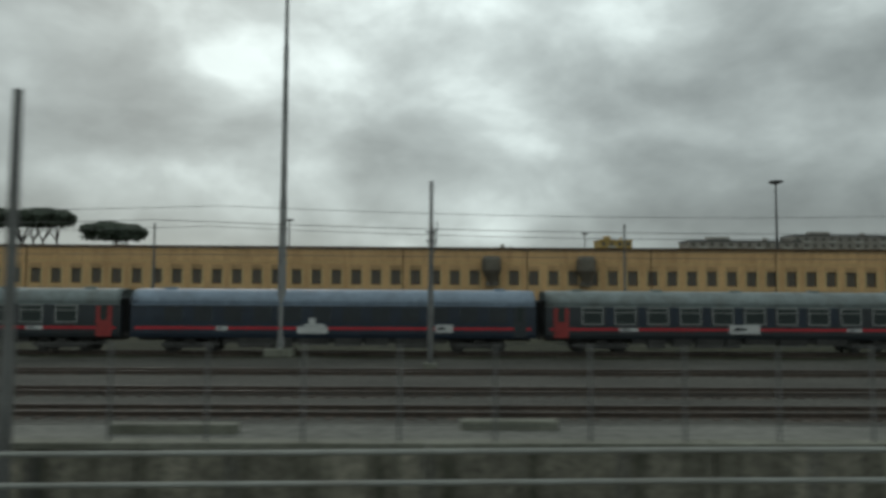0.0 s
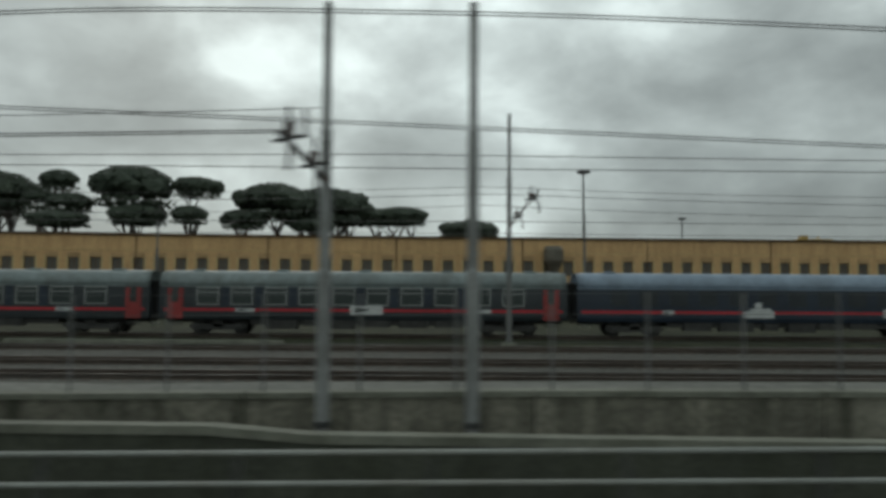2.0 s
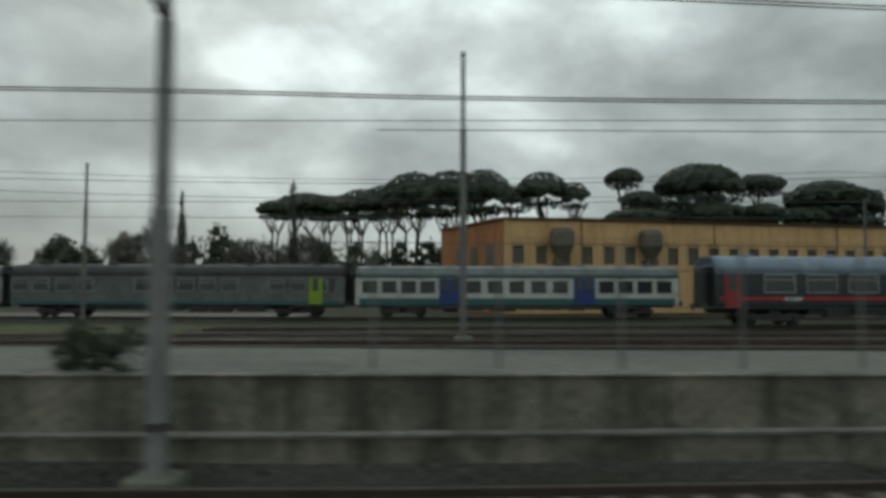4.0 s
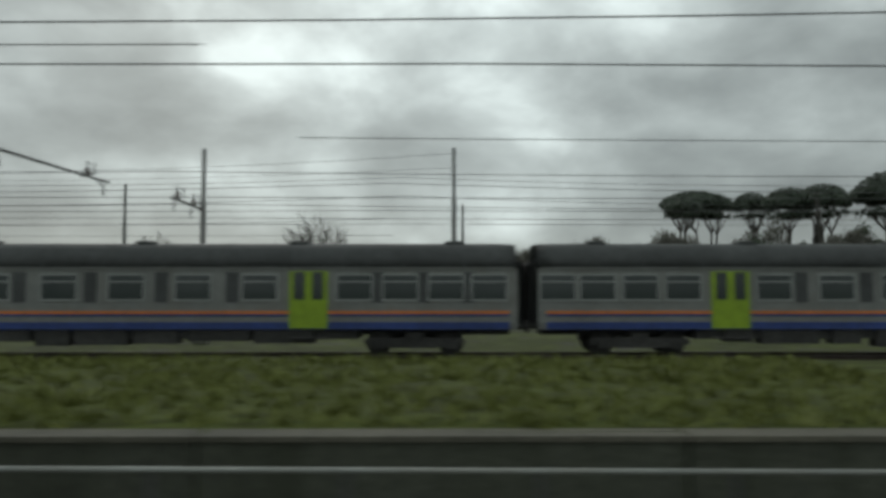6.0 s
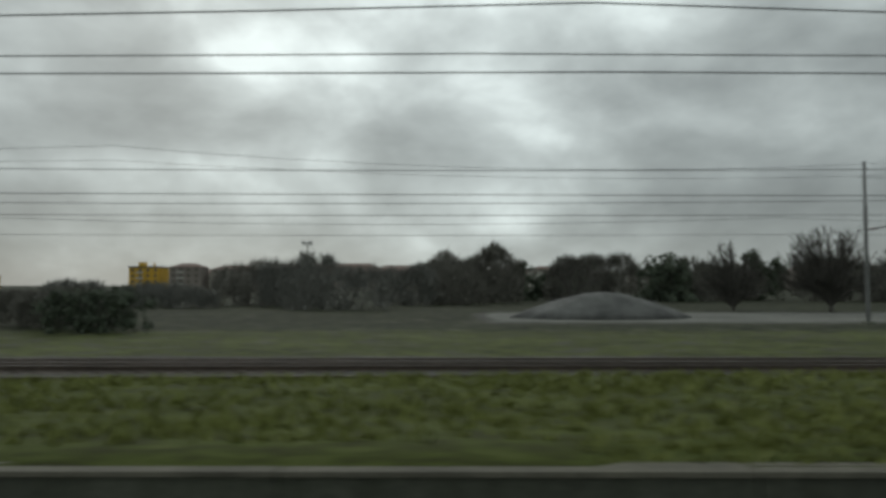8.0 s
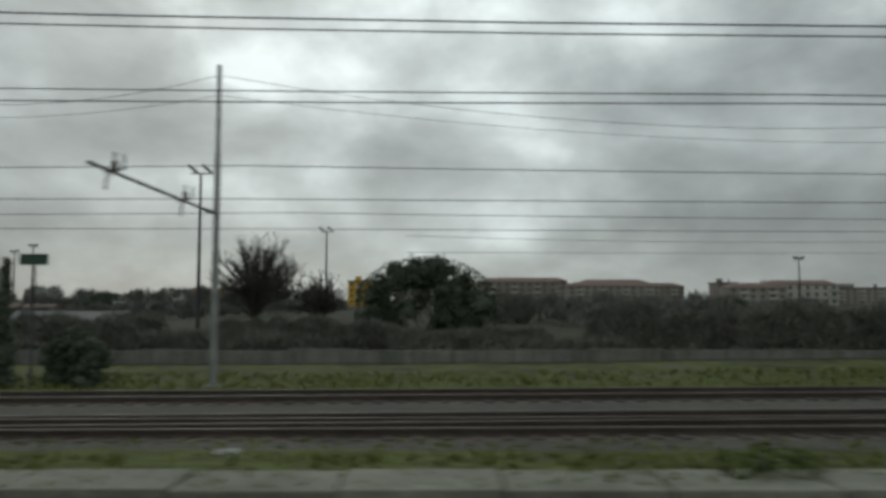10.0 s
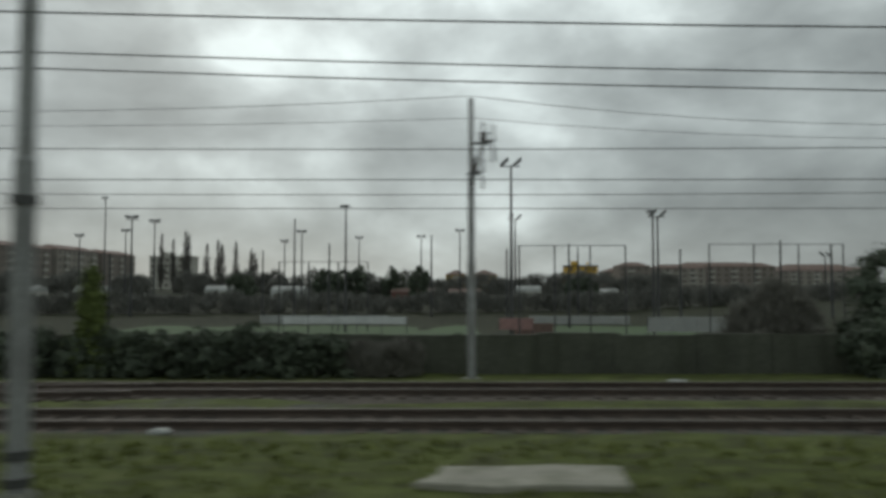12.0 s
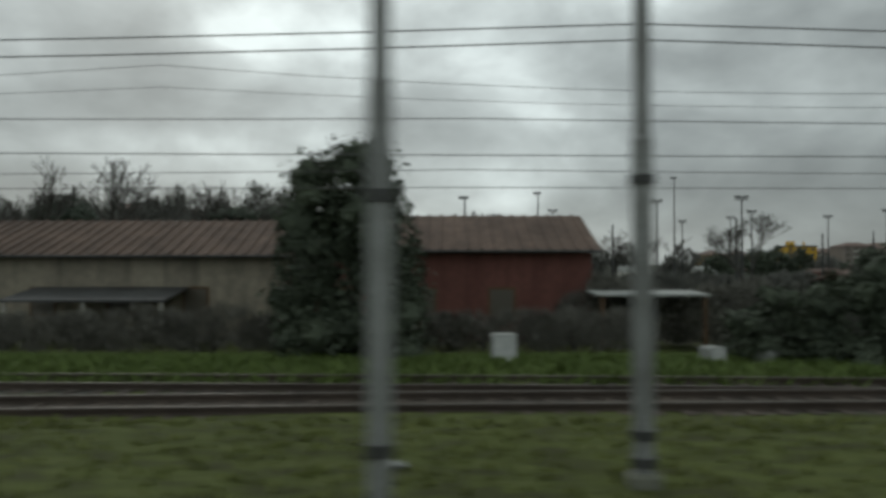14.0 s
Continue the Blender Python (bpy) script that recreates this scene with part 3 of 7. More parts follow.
    part("wall_panel", Shape().loft([[(x, y - 0.15, min(z - 0.2, -1.4)), (x, y + 0.15, min(z - 0.2, -1.4)), (x, y + 0.15, z - 0.16), (x, y - 0.15, z - 0.16)] for x, y, z in pts]), DARKCONCRETE, p)


ramp_parapet()


# ---- tracks ----
def track(points, gauge=1.435, z=None, sleeper=OLDSLEEPER, label="rusty railway track on ballast", single=False, bed=True):
    """Two rails and their sleepers along (x, y) points; z: rail height by x."""
    tr = thing("railway_track", 0, 0, 0, label, "railway track", "yard tracks", kind="structure")
    pts = sorted(points, reverse=True)
    x0, x1 = pts[0][0], pts[-1][0]
    n = max(2, int((x0 - x1) / 6))
    line = [(x0 + (x1 - x0) * i / n) for i in range(n + 1)]
    h = z or (lambda x: 0.0)
    for side in (-gauge / 2, gauge / 2):
        foot, head = Shape(), Shape()
        rings, tops = [], []
        for x in line:
            y, zz = between(x, points) + side, h(x)
            rings.append([(x, y - 0.07, zz - 0.17), (x, y + 0.07, zz - 0.17), (x, y + 0.02, zz - 0.13), (x, y + 0.036, zz - 0.02), (x, y - 0.036, zz - 0.02), (x, y - 0.02, zz - 0.13)])
            tops.append([(x, y - 0.034, zz - 0.02), (x, y + 0.034, zz - 0.02), (x, y + 0.028, zz), (x, y - 0.028, zz)])
        rail = part("rail", foot.loft(rings), RAIL, tr)
        part("rail_head", head.loft(tops), RAILTOP, rail, "polished rail head")
    if bed:
        sh = Shape()
        rings = []
        for x in line:
            y, zz = between(x, points), h(x)
            rings.append([(x, y - 2.1, zz - 0.36), (x, y + 2.1, zz - 0.36), (x, y + 1.35, zz - 0.185), (x, y - 1.35, zz - 0.185)])
        part("ballast_bed", sh.loft(rings), BALLAST, tr, "brown ballast bed")
    pitch = 0.64
    count = int((x0 - x1) / pitch)
    rnd = random.Random(int(abs(x0) + abs(points[0][1]) * 10))
    if single:
        model = None
        for i in range(min(count, 290)):
            x = x0 - pitch * i - 0.3
            if model is None:
                sh = Shape().rbox(-0.13, 0.13, -1.25, 1.25, -0.14, 0.0, 0.03)
                model = part("sleeper", sh, sleeper, tr)
                ob = model
            else:
                ob = again("sleeper", model, tr)
            ob.matrix_basis = at(x, between(x, points), h(x) - 0.15, rnd.uniform(-1, 1))
    else:
        sh = Shape()
        for i in range(count):
            x = x0 - pitch * i - 0.3
            y, zz = between(x, points), h(x) - 0.155
            sh.box(x - 0.12, x + 0.12, y - 1.25, y + 1.25, zz - 0.08, zz + rnd.uniform(-0.01, 0.01))
        ob = part("sleepers", sh, sleeper, tr)
        ob["kind"] = "stuff"
    return tr


C_LINE = [(-215, 30.0), (-260, 28.2), (-300, 27.4), (-350, 27.0), (-393, 26.2), (-470, 25.2), (-540, 24.0)]
track([(90, 24.4), (-240, 24.4)])
track([(90, 29.3), (-240, 29.3)])
track([(90, 36.4), (-150, 36.4), (-215, 33.6), (-240, 32.0)])
track(A_LINE)
track([(-150, 57.0), (-300, 57.0)])
track([(-122, 10.9), (-135, 10.85), (-200, 10.6), (-216, 9.4), (-300, 6.4)], z=rail_z, sleeper=SLEEPER, single=True, label="railway track with pale concrete sleepers")
track(C_LINE)
track([(-215, 23.2), (-300, 21.8), (-400, 21.8), (-470, 19.6), (-530, 17.8), (-600, 16.0), (-775, 16.1), (-790, 15.6), (-800, 15.0), (-830, 13.6), (-880, 12.4)])
track([(-400, 25.0), (-470, 24.3), (-540, 23.6), (-600, 20.6), (-761, 20.6)])
track([(-770, 17.0), (-785, 17.9), (-800, 18.3), (-880, 18.6)], bed=False)
track([(-526, 18.9), (-545, 18.6), (-562, 17.7), (-580, 16.6)], bed=False)
track([(-682, 20.3), (-700, 18.8), (-722, 17.2), (-734, 16.5)], bed=False)

# ---- coaches ----
def half_ring(x, w, zs, zr, zt, n=9):
    """Outline of a coach roof at x: from eaves over the top to eaves."""
    pts = []
    for i in range(n + 1):
        a = math.pi * i / n
        c, s = math.cos(a), math.sin(a)
        pts.append((x, w * math.copysign(abs(c) ** 0.62, c), zs + (zt - zs) * abs(s) ** 0.8))
    return pts


def bogie(parent, x, w=1.2):
    fr = Shape()
    for y in (-w, w - 0.12):
        fr.loft([[(x - 1.75, y, 0.42), (x - 1.75, y + 0.12, 0.42), (x - 1.75, y + 0.12, 0.62), (x - 1.75, y, 0.62)],
                 [(x - 0.7, y, 0.30), (x - 0.7, y + 0.12, 0.30), (x - 0.7, y + 0.12, 0.66), (x - 0.7, y, 0.66)],
                 [(x + 0.7, y, 0.30), (x + 0.7, y + 0.12, 0.30), (x + 0.7, y + 0.12, 0.66), (x + 0.7, y, 0.66)],
                 [(x + 1.75, y, 0.42), (x + 1.75, y + 0.12, 0.42), (x + 1.75, y + 0.12, 0.62), (x + 1.75, y, 0.62)]])
        for dx in (-1.28, 1.28):
            fr.rbox(x + dx - 0.2, x + dx + 0.2, y - 0.06, y + 0.15, 0.28, 0.64, 0.05)
    fr.box(x - 0.3, x + 0.3, -w, w, 0.45, 0.85)
    b = part("bogie", fr, UNDER, parent, "sooty steel bogie")
    for dx in (-1.28, 1.28):
        wh = Shape()
        for y in (-0.80, 0.66):
            wh.tube([(x + dx, y, 0.46), (x + dx, y + 0.14, 0.46)], 0.45, 18)
        wh.tube([(x + dx, -0.7, 0.46), (x + dx, 0.7, 0.46)], 0.08, 8)
        part("wheelset", wh, UNDER, b)


def coach(x0, x1, y, rz, look_, label, group, rnd_seed=0):
    """A coach body between x0 and x1 on a track at y. look_ says colours, windows and doors."""
    L = x1 - x0
    c = thing("railway_coach", (x0 + x1) / 2, y, 0, label, "railway coach", group, rz=rz)
    hx, w = L / 2, 1.41
    rnd = random.Random(rnd_seed)
    low, eave, top = look_["low"], look_["eave"], look_["top"]
    e = 0.12
    side = [(-w + 0.05, low), (-w, low + 0.25), (-w, 2.2), (-w + 0.03, eave), (w - 0.03, eave), (w, 2.2), (w, low + 0.25), (w - 0.05, low)]
    body = Shape().loft([[(-hx + e * k, yy * q, zz) for yy, zz in side] for k, q in ((1, 0.94), (0, 0.99))] + [[(hx - e * k, yy * q, zz) for yy, zz in side] for k, q in ((0, 0.99), (1, 0.94))])
    part("body", body, look_["body"], c)
    rf = Shape()
    rf.loft([half_ring(-hx + 0.35, w * 0.93, eave - 0.01, 0, top - 0.14), half_ring(-hx + 0.02, w * 0.985, eave - 0.01, 0, top - 0.03), half_ring(-hx + 0.6, w, eave - 0.01, 0, top), half_ring(hx - 0.6, w, eave - 0.01, 0, top), half_ring(hx - 0.02, w * 0.985, eave - 0.01, 0, top - 0.03), half_ring(hx - 0.35, w * 0.93, eave - 0.01, 0, top - 0.14)])
    roof = part("roof", rf, look_["roof"], c, look_.get("rooflabel", "grey curved roof"), smooth=True)
    rib = None
    for i in range(int(L / 2.1)):
        x = -hx + 1.6 + 2.1 * i
        if x > hx - 1.0:
            break
        if rib is None:
            rib = part("roof_rib", Shape().loft([half_ring(0, w + 0.012, eave + 0.02, 0, top + 0.012, 9), half_ring(0.07, w + 0.012, eave + 0.02, 0, top + 0.012, 9)]), look_["roof"], roof)
            rib.matrix_basis = at(x, 0)
        else:
            again("roof_rib", rib, roof, x)
    vent = None
    for i in range(look_.get("vents", 5)):
        x = -hx + 2.2 + i * (L - 4.4) / max(1, look_.get("vents", 5) - 1)
        if vent is None:
            vent = part("roof_vent", Shape().rbox(-0.35, 0.35, -0.75, -0.3, top - 0.09, top + 0.07, 0.05), look_["roof"], roof)
            vent.matrix_basis = at(x, 0)
        else:
            again("roof_vent", vent, roof, x)
    gut = Shape().box(-hx + 0.1, hx - 0.1, -w - 0.02, -w + 0.03, eave - 0.035, eave + 0.02)
    part("gutter", gut, look_.get("gutter", look_["roof"]), c)
    for k, (za, zb, mat, lab) in enumerate(look_["stripes"]):
        for xa, xb in look_.get("stripe_runs", [(-hx + 0.3, hx - 0.3)]):
            xa, xb = max(xa, -hx + 0.2), min(xb, hx - 0.2)
            part("stripe", Shape().box(xa, xb, -w - 0.008 - 0.002 * k, -w + 0.02, za, zb), mat, c, lab)
    model = pane = None
    wz0, wz1, ww = look_["win"]
    for xw in look_["windows"](hx):
        if model is None:
            fr = Shape()
            y0, y1 = -w - 0.022, -w + 0.02
            t = 0.06
            fr.box(-ww / 2, ww / 2, y0, y1, wz0, wz0 + t).box(-ww / 2, ww / 2, y0, y1, wz1 - t, wz1)
            fr.box(-ww / 2, -ww / 2 + t, y0, y1, wz0 + t, wz1 - t).box(ww / 2 - t, ww / 2, y0, y1, wz0 + t, wz1 - t)
            zb = wz0 + (wz1 - wz0) * 0.68
            fr.box(-ww / 2 + t, ww / 2 - t, y0 + 0.004, y1, zb, zb + 0.045)
            model = part("window_frame", fr, look_.get("frame", FRAME), c)
            pane = part("pane", Shape().box(-ww / 2 + t, ww / 2 - t, -w - 0.008, -w + 0.02, wz0 + t, wz1 - t), COACHGLASS, model, "dark window glass")
            wob = model
            wob.matrix_basis = at(xw, 0)
        else:
            wob = again("window_frame", model, c, xw)
            again("pane", pane, wob)
    for xp0, xp1, za, zb, mat, lab in look_.get("panels", lambda h: [])(hx):
        part("side_panel", Shape().box(xp0, xp1, -w - 0.006, -w + 0.02, za, zb), mat, c, lab)
    for xd, wd, mat, lab in look_["doors"](hx):
        d = part("door", Shape().rbox(xd - wd / 2, xd + wd / 2, -w - 0.035, -w + 0.05, low + 0.05, eave - 0.12, 0.02), mat, c, lab)
        for s in ((-1, 1) if wd > 1.1 else (0,)):
            px = xd + s * wd * 0.24
            pw = wd * (0.14 if wd > 1.1 else 0.22)
            part("door_pane", Shape().box(px - pw, px + pw, -w - 0.045, -w, 2.0, 2.95), COACHGLASS, d)
        part("step", Shape().box(xd - wd / 2, xd + wd / 2, -w - 0.15, -w + 0.1, low - 0.32, low - 0.26), UNDER, d, "dark footstep")
    for xl, zl, lw, lh, kind in look_.get("logos", lambda h: [])(hx):
        y0 = -w - 0.018
        if kind == "wide":
            m = part("logo_panel", Shape().rbox(xl - lw / 2, xl + lw / 2, y0, y0 + 0.03, zl, zl + lh, 0.004), WHITE, c, "white logo patch")
            part("logo_shape", Shape().loft([[(xl - lw * 0.38, y0 - 0.006, zl + lh * 0.25), (xl - lw * 0.30, y0 - 0.006, zl + lh * 0.75), (xl - lw * 0.30, y0 + 0.01, zl + lh * 0.75), (xl - lw * 0.38, y0 + 0.01, zl + lh * 0.25)], [(xl + lw * 0.05, y0 - 0.006, zl + lh * 0.42), (xl + lw * 0.1, y0 - 0.006, zl + lh * 0.62), (xl + lw * 0.1, y0 + 0.01, zl + lh * 0.62), (xl + lw * 0.05, y0 + 0.01, zl + lh * 0.42)]]), NAVY, m)
        else:
            sh = Shape().box(xl - lw / 2, xl + lw / 2, y0, y0 + 0.03, zl, zl + lh * 0.45).box(xl - lw * 0.28, xl + lw * 0.4, y0, y0 + 0.03, zl + lh * 0.46, zl + lh * 0.62).box(xl - lw * 0.12, xl + lw * 0.1, y0, y0 + 0.03, zl + lh * 0.63, zl + lh)
            part("logo_panel", sh, WHITE, c, "white stepped logo patch")
    for s in (-1, 1):
        gw = Shape().rbox(s * hx - 0.3, s * hx + 0.3, -0.75, 0.75, 1.1, 3.35, 0.12)
        part("gangway", gw, RUBBER, c, "black rubber gangway bellows")
        for yb in (-0.9, 0.9):
            bf = Shape().tube([(s * (hx - 0.1), yb, 1.05), (s * (hx + 0.28), yb, 1.05), (s * (hx + 0.29), yb, 1.05), (s * (hx + 0.36), yb, 1.05)], [0.09, 0.09, 0.22, 0.22], 12)
            part("buffer", bf, UNDER, c)
        bogie(c, s * (hx - 3.6))
    gear = Shape()
    x = -hx + 6.6
    while x < hx - 7.2:
        wd = rnd.uniform(0.9, 2.2)
        d = rnd.uniform(0.38, 0.62)
        gear.rbox(x, x + wd, -1.3, -0.7, low - d, low + 0.05, 0.05)
        x += wd + rnd.uniform(0.1, 0.6)
    gear.box(-hx + 0.2, hx - 0.2, -0.5, 0.5, low - 0.22, low + 0.02)
    gear.box(-hx + 5.6, hx - 5.6, -1.15, 1.15, low - 0.34, low + 0.01)
    part("underframe", gear, UNDER, c, "sooty underframe boxes")
    return c


def spread(a, b, n):
    return [a + (b - a) * i / (n - 1) for i in range(n)]


DARK_STRIPES = [(1.46, 1.62, REDLINE, "red waist stripe")]
NIGHT = dict(low=0.95, eave=2.98, top=3.98, body=NAVY, roof=ROOFGREY, stripes=DARK_STRIPES, win=(1.84, 2.93, 1.36),
             windows=lambda h: spread(-h + 3.0, h - 5.4, 9) + [h - 3.3],
             panels=lambda h: [(x - 0.24, x + 0.24, 1.76, 2.95, BLUEPAINT, "dark blue panel") for x in spread(-h + 4.1, h - 6.5, 8)],
             doors=lambda h: [(-h + 1.0, 0.95, RED, "red entrance door"), (h - 1.0, 0.95, RED, "red entrance door")],
             logos=lambda h: [(0.2, 1.28, 2.0, 0.55, "wide"), (-h + 5.3, 1.42, 1.2, 0.2, "wide"), (h - 5.2, 1.42, 1.0, 0.22, "wide")])
SALOON = dict(NIGHT, roof=ROOFBLUE, rooflabel="light blue-grey curved roof", win=(1.86, 2.92, 1.85), windows=lambda h: spread(-h + 3.8, h - 3.8, 8), panels=lambda h: [],
              logos=lambda h: [(2.4, 1.22, 1.4, 1.1, "step"), (h - 4.8, 1.36, 1.4, 0.4, "wide"), (-h + 4.6, 1.42, 1.0, 0.2, "wide")])
COUCHETTE = dict(NIGHT, win=(1.86, 2.92, 1.45), windows=lambda h: spread(-h + 3.2, h - 3.2, 11),
                 panels=lambda h: [],
                 logos=lambda h: [(-1.4, 1.22, 1.3, 1.0, "step"), (h - 5.0, 1.42, 1.4, 0.25, "wide")])
SLEEPING = dict(NIGHT, body=BLUEPAINT, roof=ROOFBLUE, rooflabel="light blue curved roof", windows=lambda h: [],
                panels=lambda h: [(x - 0.55, x + 0.55, 1.95, 2.85, NAVY, "blanked window") for x in spread(-h + 2.6, h - 2.4, 12)],
                doors=lambda h: [(h - 1.0, 0.8, NAVY, "dark blue door")], logos=lambda h: [(-1.4, 1.22, 1.9, 0.95, "step"), (-h + 5.6, 1.4, 0.7, 0.25, "wide"), (6.8, 1.3, 1.1, 0.5, "wide")], vents=2)

GAPS = [58.5 - 25.74 * i for i in range(11)]
KINDS = [NIGHT, NIGHT, SLEEPING, NIGHT, NIGHT, SLEEPING, NIGHT, NIGHT, COUCHETTE, SALOON]
for i, (b, a) in enumerate(zip(GAPS, GAPS[1:])):
    turn = math.degrees(math.atan2(between(b, A_LINE) - between(a, A_LINE), b - a))
    kind = KINDS[i]
    words = {id(NIGHT): "navy sleeping coach with grey roof, red stripe and red doors", id(SALOON): "navy saloon coach with red doors and stepped white logo",
             id(COUCHETTE): "navy couchette coach with red doors and stepped white logo", id(SLEEPING): "windowless deep blue coach with light blue roof and red stripe"}[id(kind)]
    coach(a + 0.3, b - 0.3, (between(a, A_LINE) + between(b, A_LINE)) / 2, turn, kind, words, "night train coaches", i)

WHITECOACH = dict(low=0.95, eave=3.05, top=3.9, body=OFFWHITE, roof=ROOFGREY, gutter=SEAGREEN, stripes=[(0.95, 1.45, SEAGREEN, "sea green skirt"), (2.98, 3.08, SEAGREEN, "sea green eaves band")],
                  win=(1.85, 2.75, 1.12), windows=lambda h: spread(-h + 1.1, -h + 5.45, 4) + spread(-h + 8.9, h - 8.9, 5) + spread(h - 5.45, h - 1.1, 4),
                  doors=lambda h: [(-h + 7.1, 1.6, LINEBLUE, "blue double door"), (h - 7.1, 1.6, LINEBLUE, "blue double door")], frame=RUBBER)
SILVERCOACH = dict(low=0.95, eave=3.1, top=4.02, body=SILVER, roof=ROOFDARK, rooflabel="dark grey weathered roof", gutter=SILVER,
                   stripes=[(0.97, 1.22, LINEBLUE, "blue skirt band"), (1.50, 1.60, ORANGELINE, "orange line"), (1.42, 1.495, LINEBLUE, "thin blue line")],
                   win=(1.95, 2.90, 1.30), windows=lambda h: [-h + 0.8, -h + 2.3, -h + 4.05, -h + 5.6] + spread(-h + 10.0, h - 8.7, 5) + [h - 5.1, h - 3.53, h - 1.96],
                   panels=lambda h: [(x - 0.22, x + 0.22, 1.9, 2.95, ROOFDARK, "dark window band") for x in [-h + 1.55, -h + 3.17, -h + 4.82] + spread(-h + 10.85, h - 9.55, 4) + [h - 4.32, h - 2.75, h - 0.95]]
                   + [(x - 0.14, x + 0.14, 2.35, 2.6, WHITE, "white sign") for x in (-h + 4.82, h - 4.32)],
                   doors=lambda h: [(-h + 7.85, 1.35, LIME, "lime green double door"), (h - 6.9, 1.35, LIME, "lime green double door")])
coach(-220.2, -195.85, 57, 0, WHITECOACH, "off-white commuter coach with sea green skirt and blue doors", "parked commuter coaches", 21)
OLDCOACH = dict(SILVERCOACH, body=OLDSILVER, doors=lambda h: [(h - 2.2, 1.0, LIME, "lime green door")], stripes=[(0.97, 1.22, SEAGREEN, "dull green skirt band")])
coach(-246.2, -221.0, 57, 0, OLDCOACH, "grimy silver commuter coach with one lime door", "parked commuter coaches", 22)
coach(-272.2, -247.0, 57, 0, WHITECOACH, "off-white commuter coach with sea green skirt and blue doors", "parked commuter coaches", 23)
for i, (a, b) in enumerate([(-377.1, -351.6), (-351.0, -324.4), (-323.7, -297.6)]):
    mid = (a + b) / 2
    turn = math.degrees(math.atan2(between(b, C_LINE) - between(a, C_LINE), b - a))
    look_c = SILVERCOACH if i == 0 else dict(SILVERCOACH, windows=lambda h: [-h + 0.7] + spread(-h + 2.1, -h + 5.1, 3) + spread(-h + 8.3, h - 9.0, 5) + spread(h - 5.7, h - 2.5, 3) + [h - 1.0], panels=lambda h: [(x - 0.22, x + 0.22, 1.9, 2.95, ROOFDARK, "dark window band") for x in spread(-h + 9.25, h - 9.95, 4) + [h - 4.9, h - 3.3, h - 1.72]], doors=lambda h: [(-h + 6.75, 1.35, LIME, "lime green double door"), (h - 7.3, 1.35, LIME, "lime green double door")])
    coach(a, b, between(mid, C_LINE), turn, look_c, "silver commuter coach with dark roof and lime doors", "commuter train coaches", 30 + i)


# ---- locomotive ----
def locomotive(x0, x1, y, rz):
    lo = thing("electric_locomotive", (x0 + x1) / 2, y, 0, "silver and blue electric locomotive with louvred sides, stabled", "locomotive", rz=rz)
    hx, w = (x1 - x0) / 2, 1.45
    def ring(x, z0, z1, q=1.0, eave=3.35):
        return [(x, -w * q, z0), (x, -w * q, min(eave, z1 - 0.12)), (x, -w * q * 0.86, z1), (x, w * q * 0.86, z1), (x, w * q, min(eave, z1 - 0.12)), (x, w * q, z0)]
    part("body", Shape().loft([ring(-hx + 0.05, 0.85, 1.75, 0.92), ring(-hx + 0.35, 0.85, 2.05, 0.97), ring(-hx + 1.55, 0.85, 3.45), ring(hx - 0.15, 0.85, 3.45), ring(hx, 0.85, 3.42, 0.96)]), SILVER, lo)
    nose = Shape().loft([ring(-hx + 0.0, 1.35, 1.95, 0.935), ring(-hx + 0.33, 1.35, 2.12, 0.98), ring(-hx + 1.25, 1.36, 3.45, 1.008), ring(-hx + 1.65, 2.2, 3.47, 1.008)])
    part("nose", nose, LOCOBLUE, lo, "violet-blue sloping cab front")
    part("roof", Shape().loft([[(x, yy, zz) for yy, zz in ((-w * 1.008, 3.12), (-w * 1.008, 3.42), (-w * 0.80, 3.80), (w * 0.80, 3.80), (w * 1.008, 3.42), (w * 1.008, 3.12))] for x in (-hx + 1.5, hx - 0.05)]), LOCOBLUE, lo, "violet-blue roof edge")
    part("cab_front", Shape().loft([[(-hx + 0.9, -1.35, 3.15), (-hx + 0.9, 1.35, 3.15), (-hx + 1.6, 1.2, 3.79), (-hx + 1.6, -1.2, 3.79)], [(-hx + 1.7, -1.35, 3.15), (-hx + 1.7, 1.35, 3.15), (-hx + 1.72, 1.2, 3.79), (-hx + 1.72, -1.2, 3.79)]]), LOCOBLUE, lo)
    part("windscreen", Shape().loft([[(-hx + 0.18, -1.15, 2.25), (-hx + 0.18, 1.15, 2.25), (-hx + 0.30, 1.15, 2.25), (-hx + 0.30, -1.15, 2.25)], [(-hx + 0.83, -1.1, 3.15), (-hx + 0.83, 1.1, 3.15), (-hx + 0.95, 1.1, 3.15), (-hx + 0.95, -1.1, 3.15)]]), DULLGLASS, lo, "pale reflecting windscreen")
    tri = [(-hx + 0.75, 1.75), (-hx + 2.15, 2.55), (-hx + 2.15, 3.25), (-hx + 1.35, 3.25)]
    part("cab_side_window", Shape().loft([[(x, -w * 1.02, z) for x, z in tri], [(x, -w * 0.98, z) for x, z in tri]]), COACHGLASS, lo, "dark cab side window")
    tri = [(-hx + 0.7, 1.80), (-hx + 1.5, 1.52), (-hx + 2.4, 1.50), (-hx + 1.2, 1.92)]
    part("flash", Shape().loft([[(x, -w * 1.026, z) for x, z in tri], [(x, -w * 0.98, z) for x, z in tri]]), ORANGELINE, lo, "orange arrow flash")
    part("stripe", Shape().box(-hx + 1.4, hx - 0.05, -w - 0.016, -w + 0.02, 1.44, 1.55), ORANGELINE, lo, "orange line")
